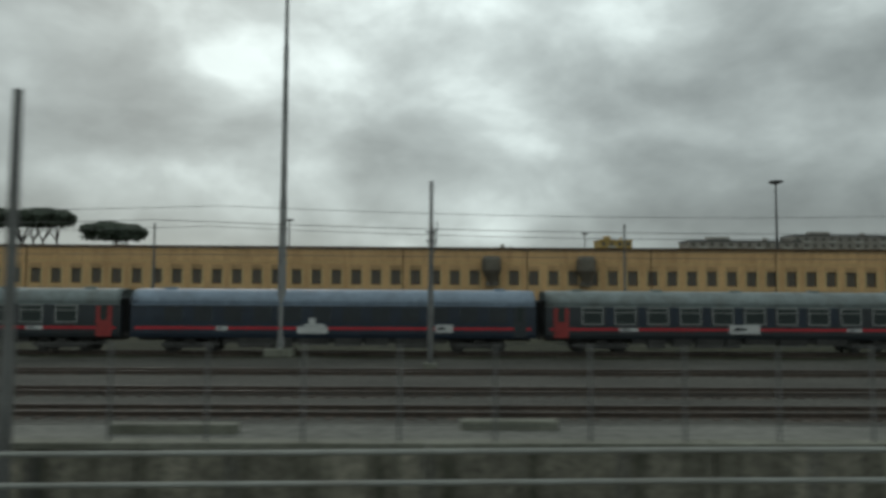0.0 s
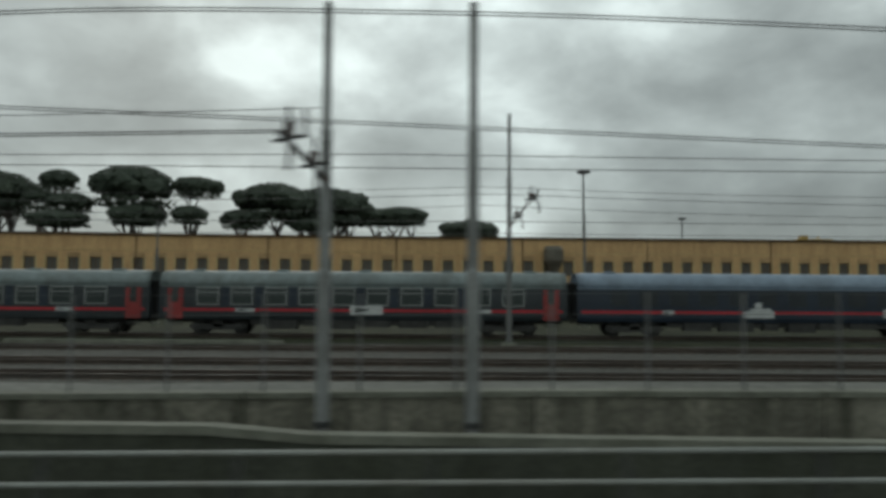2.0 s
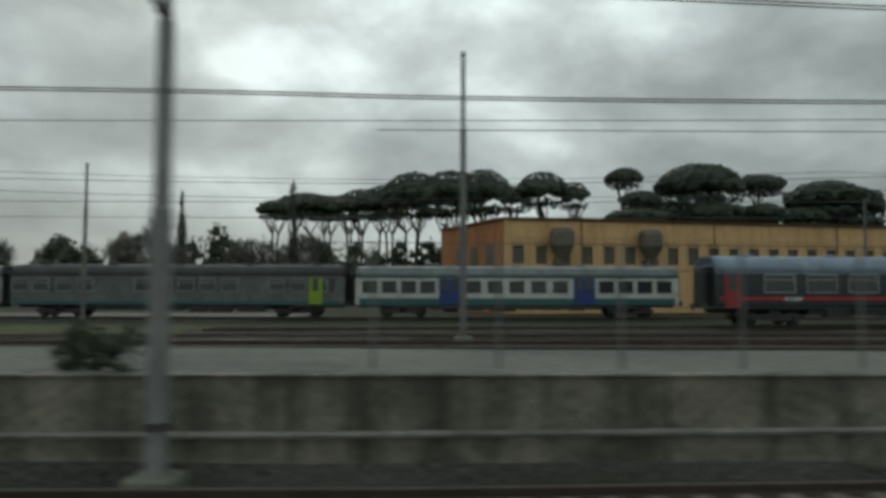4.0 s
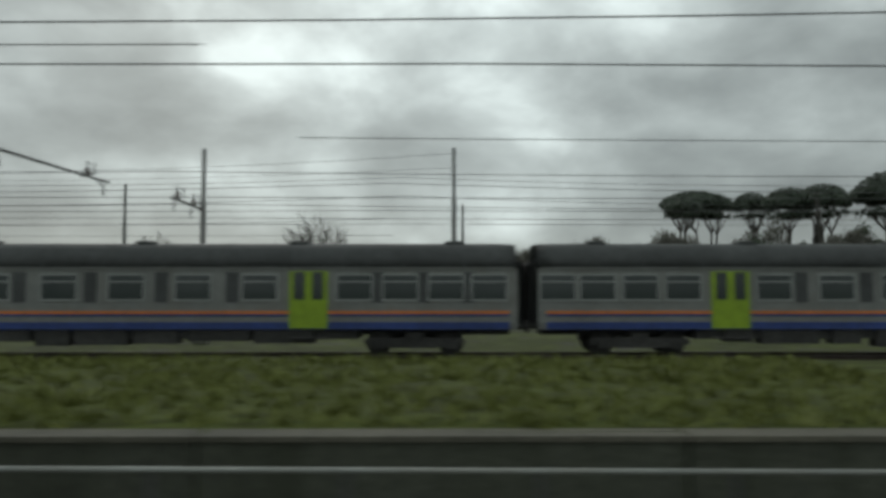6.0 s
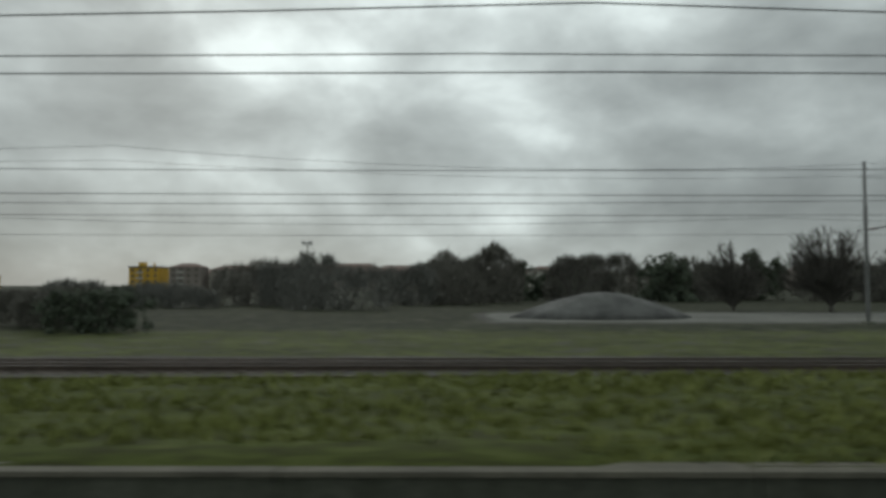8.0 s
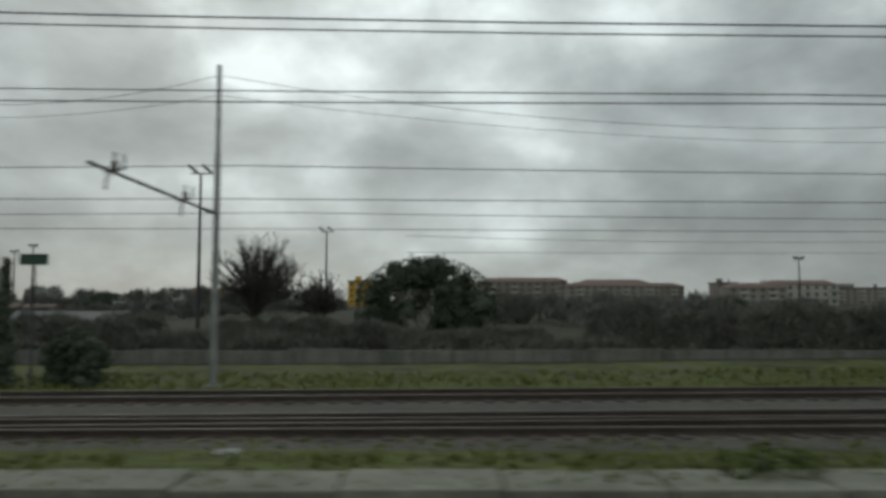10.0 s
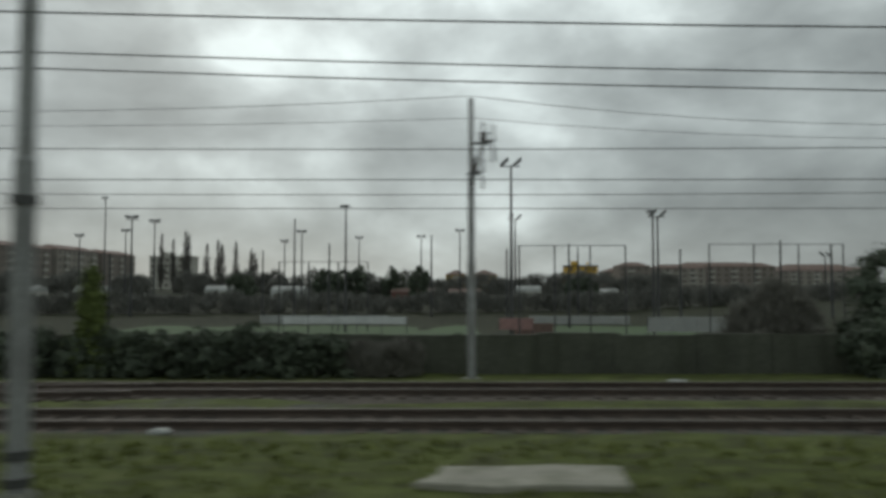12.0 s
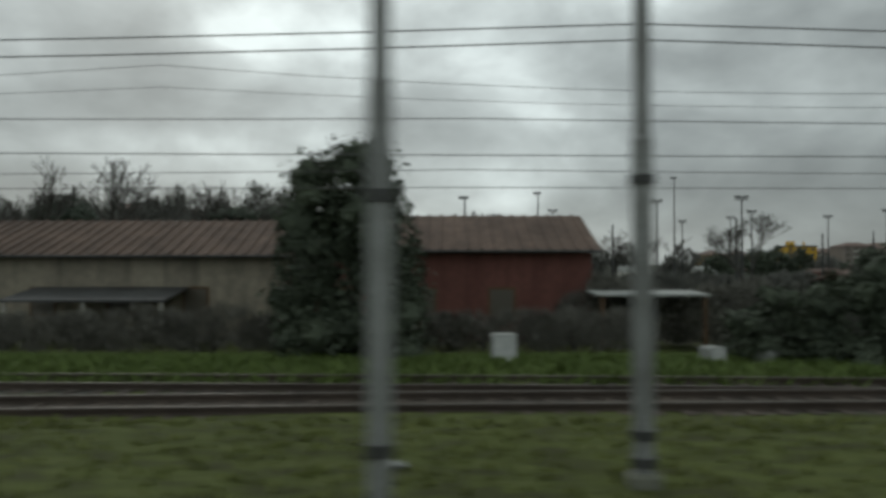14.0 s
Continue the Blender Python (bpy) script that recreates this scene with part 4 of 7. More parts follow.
    part("stripe", Shape().box(-hx + 1.0, hx - 0.05, -w - 0.014, -w + 0.02, 1.34, 1.435), LOCOBLUE, lo, "thin blue line")
    # flat dark sheet paints the shade between the louvres
    part("louvre_recess", Shape().box(-hx + 3.55, hx - 3.65, -w - 0.006, -w + 0.02, 1.62, 3.28), UNDER, lo, "dark sheet for the shade behind the louvres")
    model = None
    for i in range(13):
        z = 1.66 + 0.125 * i
        if model is None:
            model = part("louvre", Shape().loft([[(-hx + 3.6, -w - 0.05, z), (-hx + 3.6, -w + 0.01, z), (-hx + 3.6, -w + 0.01, z + 0.078), (-hx + 3.6, -w - 0.015, z + 0.078)], [(hx - 3.7, -w - 0.05, z), (hx - 3.7, -w + 0.01, z), (hx - 3.7, -w + 0.01, z + 0.078), (hx - 3.7, -w - 0.015, z + 0.078)]]), LOUVRE, lo)
        else:
            again("louvre", model, lo, 0, 0, 0.125 * i)
    for xd in (-hx + 3.0, hx - 1.25):
        d = part("cab_door", Shape().rbox(xd - 0.4, xd + 0.4, -w - 0.03, -w + 0.02, 1.6, 3.22, 0.02), SILVER, lo)
        part("door_pane", Shape().box(xd - 0.22, xd + 0.22, -w - 0.04, -w, 2.55, 3.1), COACHGLASS, d)
        part("handrail", Shape().tube([(xd + 0.52, -w - 0.07, 1.5), (xd + 0.52, -w - 0.07, 2.9)], 0.025, 6), FRAME, d)
    part("hatch", Shape().box(hx - 3.3, hx - 2.7, -w - 0.02, -w + 0.02, 1.95, 2.2), RUBBER, lo, "black hatch")
    for bx in (-hx + 4.0, hx - 4.0):
        bogie(lo, bx, 1.3)
    sk = Shape().box(-hx + 0.45, hx - 0.2, -w + 0.10, w - 0.10, 0.34, 0.86).box(-hx + 0.5, hx - 0.06, -w - 0.012, -w + 0.05, 0.62, 1.07).rbox(-1.6, 1.4, -1.4, -0.8, 0.3, 0.85, 0.05)
    part("underframe", sk, UNDER, lo)
    part("plough", Shape().loft([[(-hx + 0.1, -1.3, 0.25), (-hx + 0.1, 1.3, 0.25), (-hx + 0.1, 1.35, 0.85), (-hx + 0.1, -1.35, 0.85)], [(-hx + 0.6, -1.3, 0.3), (-hx + 0.6, 1.3, 0.3), (-hx + 0.6, 1.35, 0.85), (-hx + 0.6, -1.35, 0.85)]]), UNDER, lo)
    for s in (-1, 1):
        for yb in (-0.9, 0.9):
            part("buffer", Shape().tube([(s * (hx - 0.1), yb, 1.05), (s * (hx + 0.44), yb, 1.05), (s * (hx + 0.45), yb, 1.05), (s * (hx + 0.52), yb, 1.05)], [0.1, 0.1, 0.24, 0.24], 12), UNDER, lo)
    part("tail_lamp", Shape().tube([(-hx - 0.02, -1.0, 1.45), (-hx + 0.1, -1.0, 1.45)], 0.12, 12), RED, lo, "red tail lamp")
    part("roof_box", Shape().rbox(-1.7, 0.75, -1.0, 0.4, 3.78, 4.22, 0.08), DARKSTEEL, lo, "dark roof equipment box")
    for px in (-hx + 4.2, hx - 4.9):
        p = Shape()
        for y in (-0.55, 0.55):
            p.tube([(px - 1.9, y, 4.0), (px + 1.5, y, 4.02)], 0.04, 6)
            p.tube([(px - 0.7, y, 4.02), (px + 0.6, y * 0.8, 4.16), (px - 0.2, y * 0.7, 4.24)], 0.04, 6)
        for dx in (-1.6, -0.6, 0.5, 1.3):
            p.tube([(px + dx, -0.6, 4.0), (px + dx, 0.6, 4.0)], 0.035, 6)
            p.tube([(px + dx, -0.5, 3.78), (px + dx, -0.5, 4.02)], 0.07, 8)
        p.tube([(px - 0.25, -0.8, 4.22), (px - 0.25, 0.8, 4.22)], 0.05, 6).rbox(px - 0.3, px + 0.5, -0.4, 0.2, 3.8, 4.12, 0.05)
        part("pantograph", p, DARKSTEEL, lo, "folded pantograph")
    for px in (-3.0, -0.3, 1.5, 4.6):
        part("roof_insulator", Shape().tube([(px, -0.6, 3.78), (px, -0.6, 4.05)], [0.12, 0.07], 8), INSUL, lo)
    return lo


locomotive(-393.4, -377.6, between(-385.5, C_LINE), math.degrees(math.atan2(between(-377, C_LINE) - between(-393, C_LINE), 16)))

# ---- the long ochre depot ----
FACADE = [(-207.4, 72.8), (-185, 78.3), (-165, 82.8), (-145, 85.9), (-120, 87.7), (-90, 88.9), (-50, 90.3), (0, 90.7), (70, 88.6)]


def facade_curve(step=0.25):
    """Points (arc, x, y, turn) along the softly curved front, from its near end."""
    pts, arc, last = [], 0.0, None
    x = FACADE[0][0]
    while x <= FACADE[-1][0]:
        y = sum(between(x + d, FACADE) for d in (-9, -6, -3, 0, 3, 6, 9)) / 7
        if last:
            arc += math.hypot(x - last[0], y - last[1])
            pts.append((arc, x, y, math.degrees(math.atan2(y - last[1], x - last[0]))))
        last = (x, y)
        x += step
    return pts


def depot():
    curve = facade_curve()
    length = curve[-1][0]
    ox, oy = curve[0][1], curve[0][2]
    b = thing("depot_building", ox, oy, 0, "long ochre plastered depot with one row of small windows", "building")

    def stand(arc):
        """Place and turn on the front, as seen from the building's own origin."""
        i = min(len(curve) - 2, max(0, sum(1 for c in curve if c[0] <= arc) - 1))
        p, q = curve[i], curve[i + 1]
        u = (arc - p[0]) / (q[0] - p[0])
        j = min(len(curve) - 1, i + 10)
        turn = math.degrees(math.atan2(curve[j][2] - p[2], curve[j][1] - p[1])) if j > i else p[3]
        return at(p[1] + (q[1] - p[1]) * u - ox, p[2] + (q[2] - p[2]) * u - oy, 0, turn)

    def run(y0, y1, z0, z1, every=10):
        """A band along the whole front."""
        rings = []
        for c in curve[::every] + [curve[-1]]:
            nx, ny = -math.sin(math.radians(c[3])), math.cos(math.radians(c[3]))
            px, py = c[1] - ox, c[2] - oy
            rings.append([(px + nx * y0, py + ny * y0, z0), (px + nx * y1, py + ny * y1, z0), (px + nx * y1, py + ny * y1, z1), (px + nx * y0, py + ny * y0, z1)])
        return Shape().loft(rings)

    H, w0, w1, ww, pitch = 9.3, 4.8, 6.6, 1.22, 2.421
    n = int((length - 2) / pitch)
    bay = Shape().box(0, pitch + 0.004, 0, 0.35, -0.4, w0).box(0, pitch + 0.004, 0, 0.35, w1, H).box(ww, pitch, 0, 0.35, w0, w1)
    frame_shape = Shape().box(0, ww, 0.16, 0.24, w0, w0 + 0.09).box(0, ww, 0.16, 0.24, w1 - 0.09, w1).box(0, 0.08, 0.16, 0.24, w0, w1).box(ww - 0.08, ww, 0.16, 0.24, w0, w1).box(ww / 2 - 0.04, ww / 2 + 0.04, 0.165, 0.235, w0, w1)
    wall = pane = None
    rnd = random.Random(3)
    for i in range(n):
        here = stand(0.71 + pitch * i)
        if wall is None:
            wall = part("wall", bay, YELLOW, b)
            wall.matrix_basis = here
            pane = part("window_frame", frame_shape, BROWNTRIM, b, "brown window frame")
            pane.matrix_basis = here
            glass = part("pane", Shape().box(0.05, ww - 0.05, 0.19, 0.21, w0 + 0.05, w1 - 0.05), DULLGLASS, pane)
            sur = part("surround", Shape().box(-0.24, 0, -0.05, 0.1, w0 - 0.25, w1 + 0.1).box(ww, ww + 0.24, -0.05, 0.1, w0 - 0.25, w1 + 0.1).box(-0.3, ww + 0.3, -0.07, 0.1, w0 - 0.4, w0 - 0.25), CREAM, pane, "pale window surround")
            head = part("shutter_box", Shape().rbox(-0.1, ww + 0.1, -0.09, 0.05, w1 + 0.02, w1 + 0.58, 0.03), SHUTTER, pane, "roller shutter box, darkened for the shadow above the window")
        else:
            again("wall", wall, b).matrix_basis = here
            f = again("window_frame", pane, b)
            f.matrix_basis = here
            again("pane", glass, f)
            again("surround", sur, f)
            again("shutter_box", head, f)
    part("pier", Shape().box(0, 0.71, 0, 0.35, -0.4, H), YELLOW, b).matrix_basis = stand(0)
    # unseen backing, added to stop light leaking through the bay joints
    part("inner_wall", run(0.42, 0.6, -0.4, H - 0.31), ROOFDARK, b, "dark backing added behind the front to close its joints")
    part("string_course", run(-0.06, 0.05, 7.45, 7.57), CREAM, b)
    part("cornice", run(-0.35, 0.5, H, H + 0.14), BROWNTRIM, b, "brown eaves cornice")
    part("cornice", run(-0.2, 0.4, H - 0.12, H - 0.003), BROWNTRIM, b, "brown eaves cornice")
    part("roof", run(0.3, 13, H - 0.3, H + 0.06), ROOFDARK, b, "flat felt roof")
    for i in range(18):
        part("downpipe", Shape().tube([(0, -0.08, 0), (0, -0.08, H - 0.1)], 0.06, 6), BROWNTRIM, b).matrix_basis = stand(8 + i * 15.2)
    for s in (5.6, 15.3, 118.0, 216.4, 227.9):
        d = Shape().tube([(0, -0.85, 4.9), (0, -0.85, 5.75), (0, -0.85, 6.6), (0, -0.85, 7.9), (0, -0.85, 8.35)], [0.4, 0.75, 1.2, 1.2, 0.95], 14).box(-0.3, 0.3, -0.8, -0.02, 6.9, 7.5).rbox(-0.7, 0.7, -1.2, -0.05, 4.7, 5.3, 0.1)
        part("vent_duct", d, DUCT, b, "rusty zinc ventilation duct").matrix_basis = stand(s)
    # skewed end wall
    dx, dy = -213.8 - ox, 88.0 - oy
    d = math.hypot(dx, dy)
    end = part("end_wall", Shape().box(0, d, -0.35, -0.003, -0.4, H), ORANGE, b, "orange end wall, its shading put into the colour")
    end.matrix_basis = at(0, 0, 0, math.degrees(math.atan2(dy, dx)))
    part("end_cornice", Shape().box(0, d, -0.5, 0.3, H, H + 0.2), BROWNTRIM, end)
    for k in range(3):
        part("end_window", Shape().box(3 + 3.6 * k, 4.6 + 3.6 * k, -0.02, 0.03, 4.8, 6.9), DULLGLASS, end)
    return b


depot()


def block(x, y, w, d, h, wall, roof=TERRA, floors=6, cols=6, base=0.0, rz=0.0, label="tan apartment block with rows of windows", hip=True, name="apartment_block", balconies=True):
    """A housing block: walls, pitched or flat roof, windows, balconies."""
    b = thing(name, x, y, base, label, "building", "apartment blocks", rz=rz)
    part("wall", Shape().box(-w / 2, w / 2, 0, d, -3, h), wall, b)
    if hip:
        part("roof", Shape().loft([[(-w / 2 - 0.6, -0.6, h), (w / 2 + 0.6, -0.6, h), (w / 2 + 0.6, d + 0.6, h), (-w / 2 - 0.6, d + 0.6, h)], [(-w / 2 + d * 0.35, d * 0.45, h + 2.2), (w / 2 - d * 0.35, d * 0.45, h + 2.2), (w / 2 - d * 0.35, d * 0.55, h + 2.2), (-w / 2 + d * 0.35, d * 0.55, h + 2.2)]]), roof, b, "low hipped roof")
    else:
        r = part("roof", Shape().box(-w / 2 - 0.4, w / 2 + 0.4, -0.4, d + 0.4, h, h + 0.7), roof, b, "flat roof with parapet")
        part("stair_head", Shape().rbox(-w * 0.3, -w * 0.1, d * 0.3, d * 0.6, h + 0.7, h + 3, 0.1), wall, r)
        part("chimney", Shape().rbox(w * 0.2, w * 0.24, d * 0.3, d * 0.4, h + 0.7, h + 2.6, 0.1), wall, r)
    fh, cw = h / floors, w / cols
    win = bal = None
    for i in range(floors):
        for j in range(cols):
            px, pz = -w / 2 + cw * (j + 0.5), fh * i
            if win is None:
                win = part("window", Shape().box(-cw * 0.2, cw * 0.2, -0.06, 0.05, fh * 0.3, fh * 0.8), DULLGLASS, b)
                win.matrix_basis = at(px, 0, pz)
            else:
                again("window", win, b, px, 0, pz)
            if balconies and j % 3 == 1 and i:
                if bal is None:
                    bal = part("balcony", Shape().box(-cw * 0.48, cw * 0.48, -1.2, 0, 0, 0.15).box(-cw * 0.48, cw * 0.48, -1.2, -1.12, 0.15, 1.0), PALE, b)
                    bal.matrix_basis = at(px, 0, pz)
                else:
                    again("balcony", bal, b, px, 0, pz)
    return b


# behind the depot
block(173, 400, 62, 16, 33, BEIGE, ROOFDARK, 9, 12, 0, hip=False, label="beige apartment block with flat roof and antennas")
block(240, 420, 60, 16, 38, BEIGE, ROOFDARK, 10, 12, 0, hip=False, label="beige apartment block with flat roof and antennas")
block(105.5, 414, 18.5, 14, 34, DULLYELLOW, DULLYELLOW, 9, 4, 0, hip=False, label="ochre tower block with stepped top")
block(55, 520, 14, 10, 36, PALE, PALE, 8, 3, 0, hip=False, label="pale far tower block")
# seen past the locomotive
block(-417, 330, 26, 12, 8.0, BEIGE, TERRA, 3, 6, 0, label="beige house with terracotta hipped roof")
block(-382, 360, 34, 12, 10, PALE, TERRA, 3, 8, 0, label="pale apartment block with terracotta roof")
block(-460, 420, 40, 14, 12, BEIGE, TERRA, 4, 9, 0)
block(-505, 450, 46, 14, 14, TAN, TERRA, 5, 10, 0)
# the town across the field
for i, (x, y, w, h, wall, hip) in enumerate([
        (-600, 390, 16, 12, SUNYELLOW, False), (-570, 420, 24, 12, BEIGE, True), (-545, 430, 36, 14, TAN, True), (-505, 430, 34, 13, BEIGE, True),
        (-468, 450, 38, 13, TAN, True), (-432, 440, 36, 14, TAN, True), (-392, 430, 12, 12, TAN, False), (-360, 420, 46, 13, PALE, False),
        (-312, 430, 40, 12, BEIGE, False), (-268, 430, 48, 14, TAN, True), (-220, 420, 44, 14, TAN, True)]):
    block(x, y, w, 14, h * (1.0 if w < 20 else (0.70, 0.81, 0.75)[i % 3]), wall, TERRA if hip else ROOFDARK, 4, max(3, int(w / 4)), 0, hip=hip,
          label={id(SUNYELLOW): "bright yellow block on the edge of town", id(TAN): "tan apartment block with terracotta roof"}.get(id(wall), "pale apartment block on the edge of town"))
# the terrace of blocks behind the playing fields, seen end on
for i in range(4):
    block(-843 + 1.6 * i, 258 + 39 * i, 37, 13, 19.0 - 0.4 * (i % 2), TAN if i % 2 else BEIGE, TERRA, 6, 9, -1, label="tan apartment block in a long row", rz=90)
block(-833, 430, 24, 14, 18.5, PALE, PALE, 5, 6, 0, hip=False, label="white apartment block with flat roof")
block(-868, 215, 30, 13, 19.0, TAN, TERRA, 6, 8, -1, label="tan apartment block in a long row", rz=60)
for x, y, w, h, wall in [(-575, 380, 16, 12, TAN), (-550, 385, 26, 11, BEIGE), (-518, 390, 40, 12, TAN), (-465, 400, 50, 10, BEIGE), (-668, 330, 9, 7, DULLYELLOW), (-655, 332, 11, 7, DULLYELLOW)]:
    block(x, y, w, 14, h, wall, TERRA, 4, max(3, int(w / 4)), 0, label="far low block beyond the sports ground")


def hall(x, y, w, d, h, wall, roof, label, arch=False):
    b = thing("shed", x, y, ground_z(x, y), label, "shed", "sports ground sheds")
    part("wall", Shape().box(-w / 2, w / 2, 0, d, 0, h), wall, b)
    if arch:
        part("roof", Shape().loft([[(xx, d / 2 - d / 2 * math.cos(math.pi * i / 8), h + d * 0.28 * math.sin(math.pi * i / 8)) for i in range(9)] for xx in (-w / 2, w / 2)]), roof, b)
    else:
        part("roof", Shape().loft([[(xx, -0.3, h), (xx, d / 2, h + d * 0.16), (xx, d + 0.3, h), (xx, d / 2, h - 0.05)] for xx in (-w / 2 - 0.3, w / 2 + 0.3)]), roof, b)
    for k in range(max(2, int(w / 4))):
        part("opening", Shape().box(-w / 2 + 1 + 4 * k, -w / 2 + 2.6 + 4 * k, -0.04, 0.04, 0.4, h * 0.75), DULLGLASS, b)
    return b


for x, y, w, wall, roof, arch in [(-736, 205, 8, PALE, CANVAS, True), (-716, 200, 9, CANVAS, CANVAS, True), (-700, 210, 7, PALE, TERRA, False), (-682, 205, 12, BRICKRED, TERRA, False),
                                  (-668, 200, 8, TERRA, TERRA, False), (-650, 205, 7, PALE, CANVAS, True), (-770, 200, 8, CANVAS, CANVAS, True), (-632, 195, 9, BEIGE, CANVAS, False), (-790, 205, 7, PALE, CANVAS, True)]:
    hall(x, y, w, 6, 2.0, wall, roof, "low sports ground shed with a pale curved roof" if arch else "low sports ground shed with pitched roof", arch)
# two low sheds added in place of indistinct whitish bits
hall(-592, 66, 10, 5, 1.5, PALE, ROOFDARK, "low pale shed with dark roof, standing in for whitish bits")
hall(-604, 70, 8, 5, 1.4, BEIGE, TERRA, "low beige shed with faded tiled roof, standing in for whitish bits")
for x, y, w in [(-693, 120, 21), (-652, 118, 16), (-662, 96, 5)]:
    o = part("advert_hoarding", Shape().box(-w / 2, w / 2, 0, 0.25, 0, 1.4), CANVAS if w > 6 else TERRA)
    o.matrix_basis = at(x, y, ground_z(x, y))
    tagged(o, "long pale hoarding beside the playing field" if w > 6 else "faded red hoarding beside the playing field", "hoarding", "pitch hoardings")
for x, y, w, d in [(-694, 88, 50, 28), (-640, 92, 40, 24)]:
    o = part("playing_field", Shape().box(-w / 2, w / 2, 0, d, 0, 0.06), TURFGREEN)
    o.matrix_basis = at(x, y, -3.72)
    tagged(o, "green turf playing field behind the wall", "field", kind="structure")


# ---- boundary walls, house row and graffiti ----
def panel_wall(points, top, base, label, name="boundary_wall", mat=CONCRETE, step=3.0):
    w = thing(name, 0, 0, 0, label, "wall", kind="structure")
    rnd = random.Random(8)
    (xa, ya), (xb, yb) = points[0], points[-1]
    n = max(1, int(abs(xb - xa) / step))
    for i in range(n):
        u, v = i / n, (i + 1) / n
        p, q = Vector((xa + (xb - xa) * u, ya + (yb - ya) * u)), Vector((xa + (xb - xa) * v, ya + (yb - ya) * v))
        h = top + rnd.uniform(-0.05, 0.05)
        e = 0.015
        part("wall_panel", Shape().loft([[(p.x - e, p.y, base), (p.x - e, p.y + 0.2, base), (p.x - e, p.y + 0.2, h), (p.x - e, p.y, h)], [(q.x + e, q.y, base), (q.x + e, q.y + 0.2, base), (q.x + e, q.y + 0.2, h), (q.x + e, q.y, h)]]), mat, w)
        if i % 2 == 0:
            part("wall_post", Shape().box(p.x - 0.12, p.x + 0.12, p.y - 0.06, p.y - 0.003, base, h + 0.06), mat, w)
    return w


GREYWALL = surface("grey_panel_concrete", (0.165, 0.163, 0.145), 0.9, grain=8, vary=0.25, patch=0.4, dirt=(0.06, 0.065, 0.045), dirt_amount=0.7, streak=True, bump=0.3)
panel_wall([(-740.5, 26.2), (-764.5, 26.2)], 1.5, -0.7, "grey concrete panel wall covered with graffiti", mat=GREYWALL)
panel_wall([(-764.9, 25.2), (-776.9, 25.2)], 1.35, -0.7, "grey concrete panel wall with faded pink graffiti", mat=GREYWALL)
panel_wall([(-740.0, 28.2), (-652.0, 28.2)], 0.9, -0.8, "low stained concrete panel wall", mat=DARKCONCRETE)
panel_wall([(-588.0, 31.0), (-622.0, 31.0)], 0.6, -0.8, "low grey wall half hidden by shrubs", mat=GREYWALL)
panel_wall([(-470.0, 41.0), (-586.0, 39.0)], 0.1, -0.8, "low grey concrete fence beyond the tracks", mat=GREYWALL, step=4)


def graffiti(x, y, w, h, mat, seed, label, z=-0.1):
    """Sprayed writing turned into a row of plain rounded bars."""
    rnd = random.Random(seed)
    o = thing("graffiti", x, y, z, label, "graffiti", "wall graffiti")
    n = max(3, int(w / 0.38))
    for i in range(n):
        cx = -w / 2 + w * (i + 0.5) / n
        hh, ww = h * rnd.uniform(0.78, 1.0), w / n * rnd.uniform(0.40, 0.54)
        ring = [(cx + ww * math.copysign(abs(math.cos(a)) ** 0.6, math.cos(a)), 0.05 + hh * (0.5 + 0.5 * math.copysign(abs(math.sin(a)) ** 0.5, math.sin(a)))) for a in (2 * math.pi * j / 12 for j in range(12))]
        part("bar", Shape().loft([[(px, -0.006, pz) for px, pz in ring], [(px, 0.004, pz) for px, pz in ring]]), mat, o)
    return o


graffiti(-758.9, 26.19, 1.9, 1.1, BLACKPAINT, 1, "black graffiti strokes sprayed on a concrete wall", -0.1)
blob = Shape().loft([[(0.62 * math.cos(a) * (1 + 0.15 * math.sin(3 * a)), yy, 0.62 + 0.6 * math.sin(a)) for a in (2 * math.pi * i / 18 for i in range(18))] for yy in (-0.006, 0.004)])
o = part("graffiti", blob, SILVERPAINT)
o.matrix_basis = at(-757.0, 26.19, -0.1)
tagged(o, "round silver graffiti sprayed on a concrete wall", "graffiti", "wall graffiti")
part("outline", Shape().loft([[(0.30 * math.cos(a), yy, 0.62 + 0.36 * math.sin(a)) for a in (2 * math.pi * i / 14 for i in range(14))] for yy in (-0.011, -0.004)]), BLACKPAINT, o, "dark letter shape")
graffiti(-754.3, 26.19, 3.2, 0.8, FADEDPAINT, 4, "dark graffiti strokes sprayed on a concrete wall", 0.0)
graffiti(-750.2, 26.19, 3.4, 1.0, SILVERPAINT, 5, "silver graffiti strokes sprayed on a concrete wall", -0.1)
graffiti(-745.6, 26.19, 3.2, 0.8, FADEDPAINT, 6, "dark graffiti strokes sprayed on a concrete wall", -0.1)
graffiti(-770.6, 25.19, 3.4, 0.9, PINKPAINT, 7, "faded pink graffiti strokes on a wall", 0.0)


DULLBEIGE = surface("dull_beige_plaster", (0.27, 0.238, 0.185), 0.9, grain=3, vary=0.2, patch=0.4, dirt=(0.07, 0.06, 0.05), dirt_amount=0.5, streak=True)


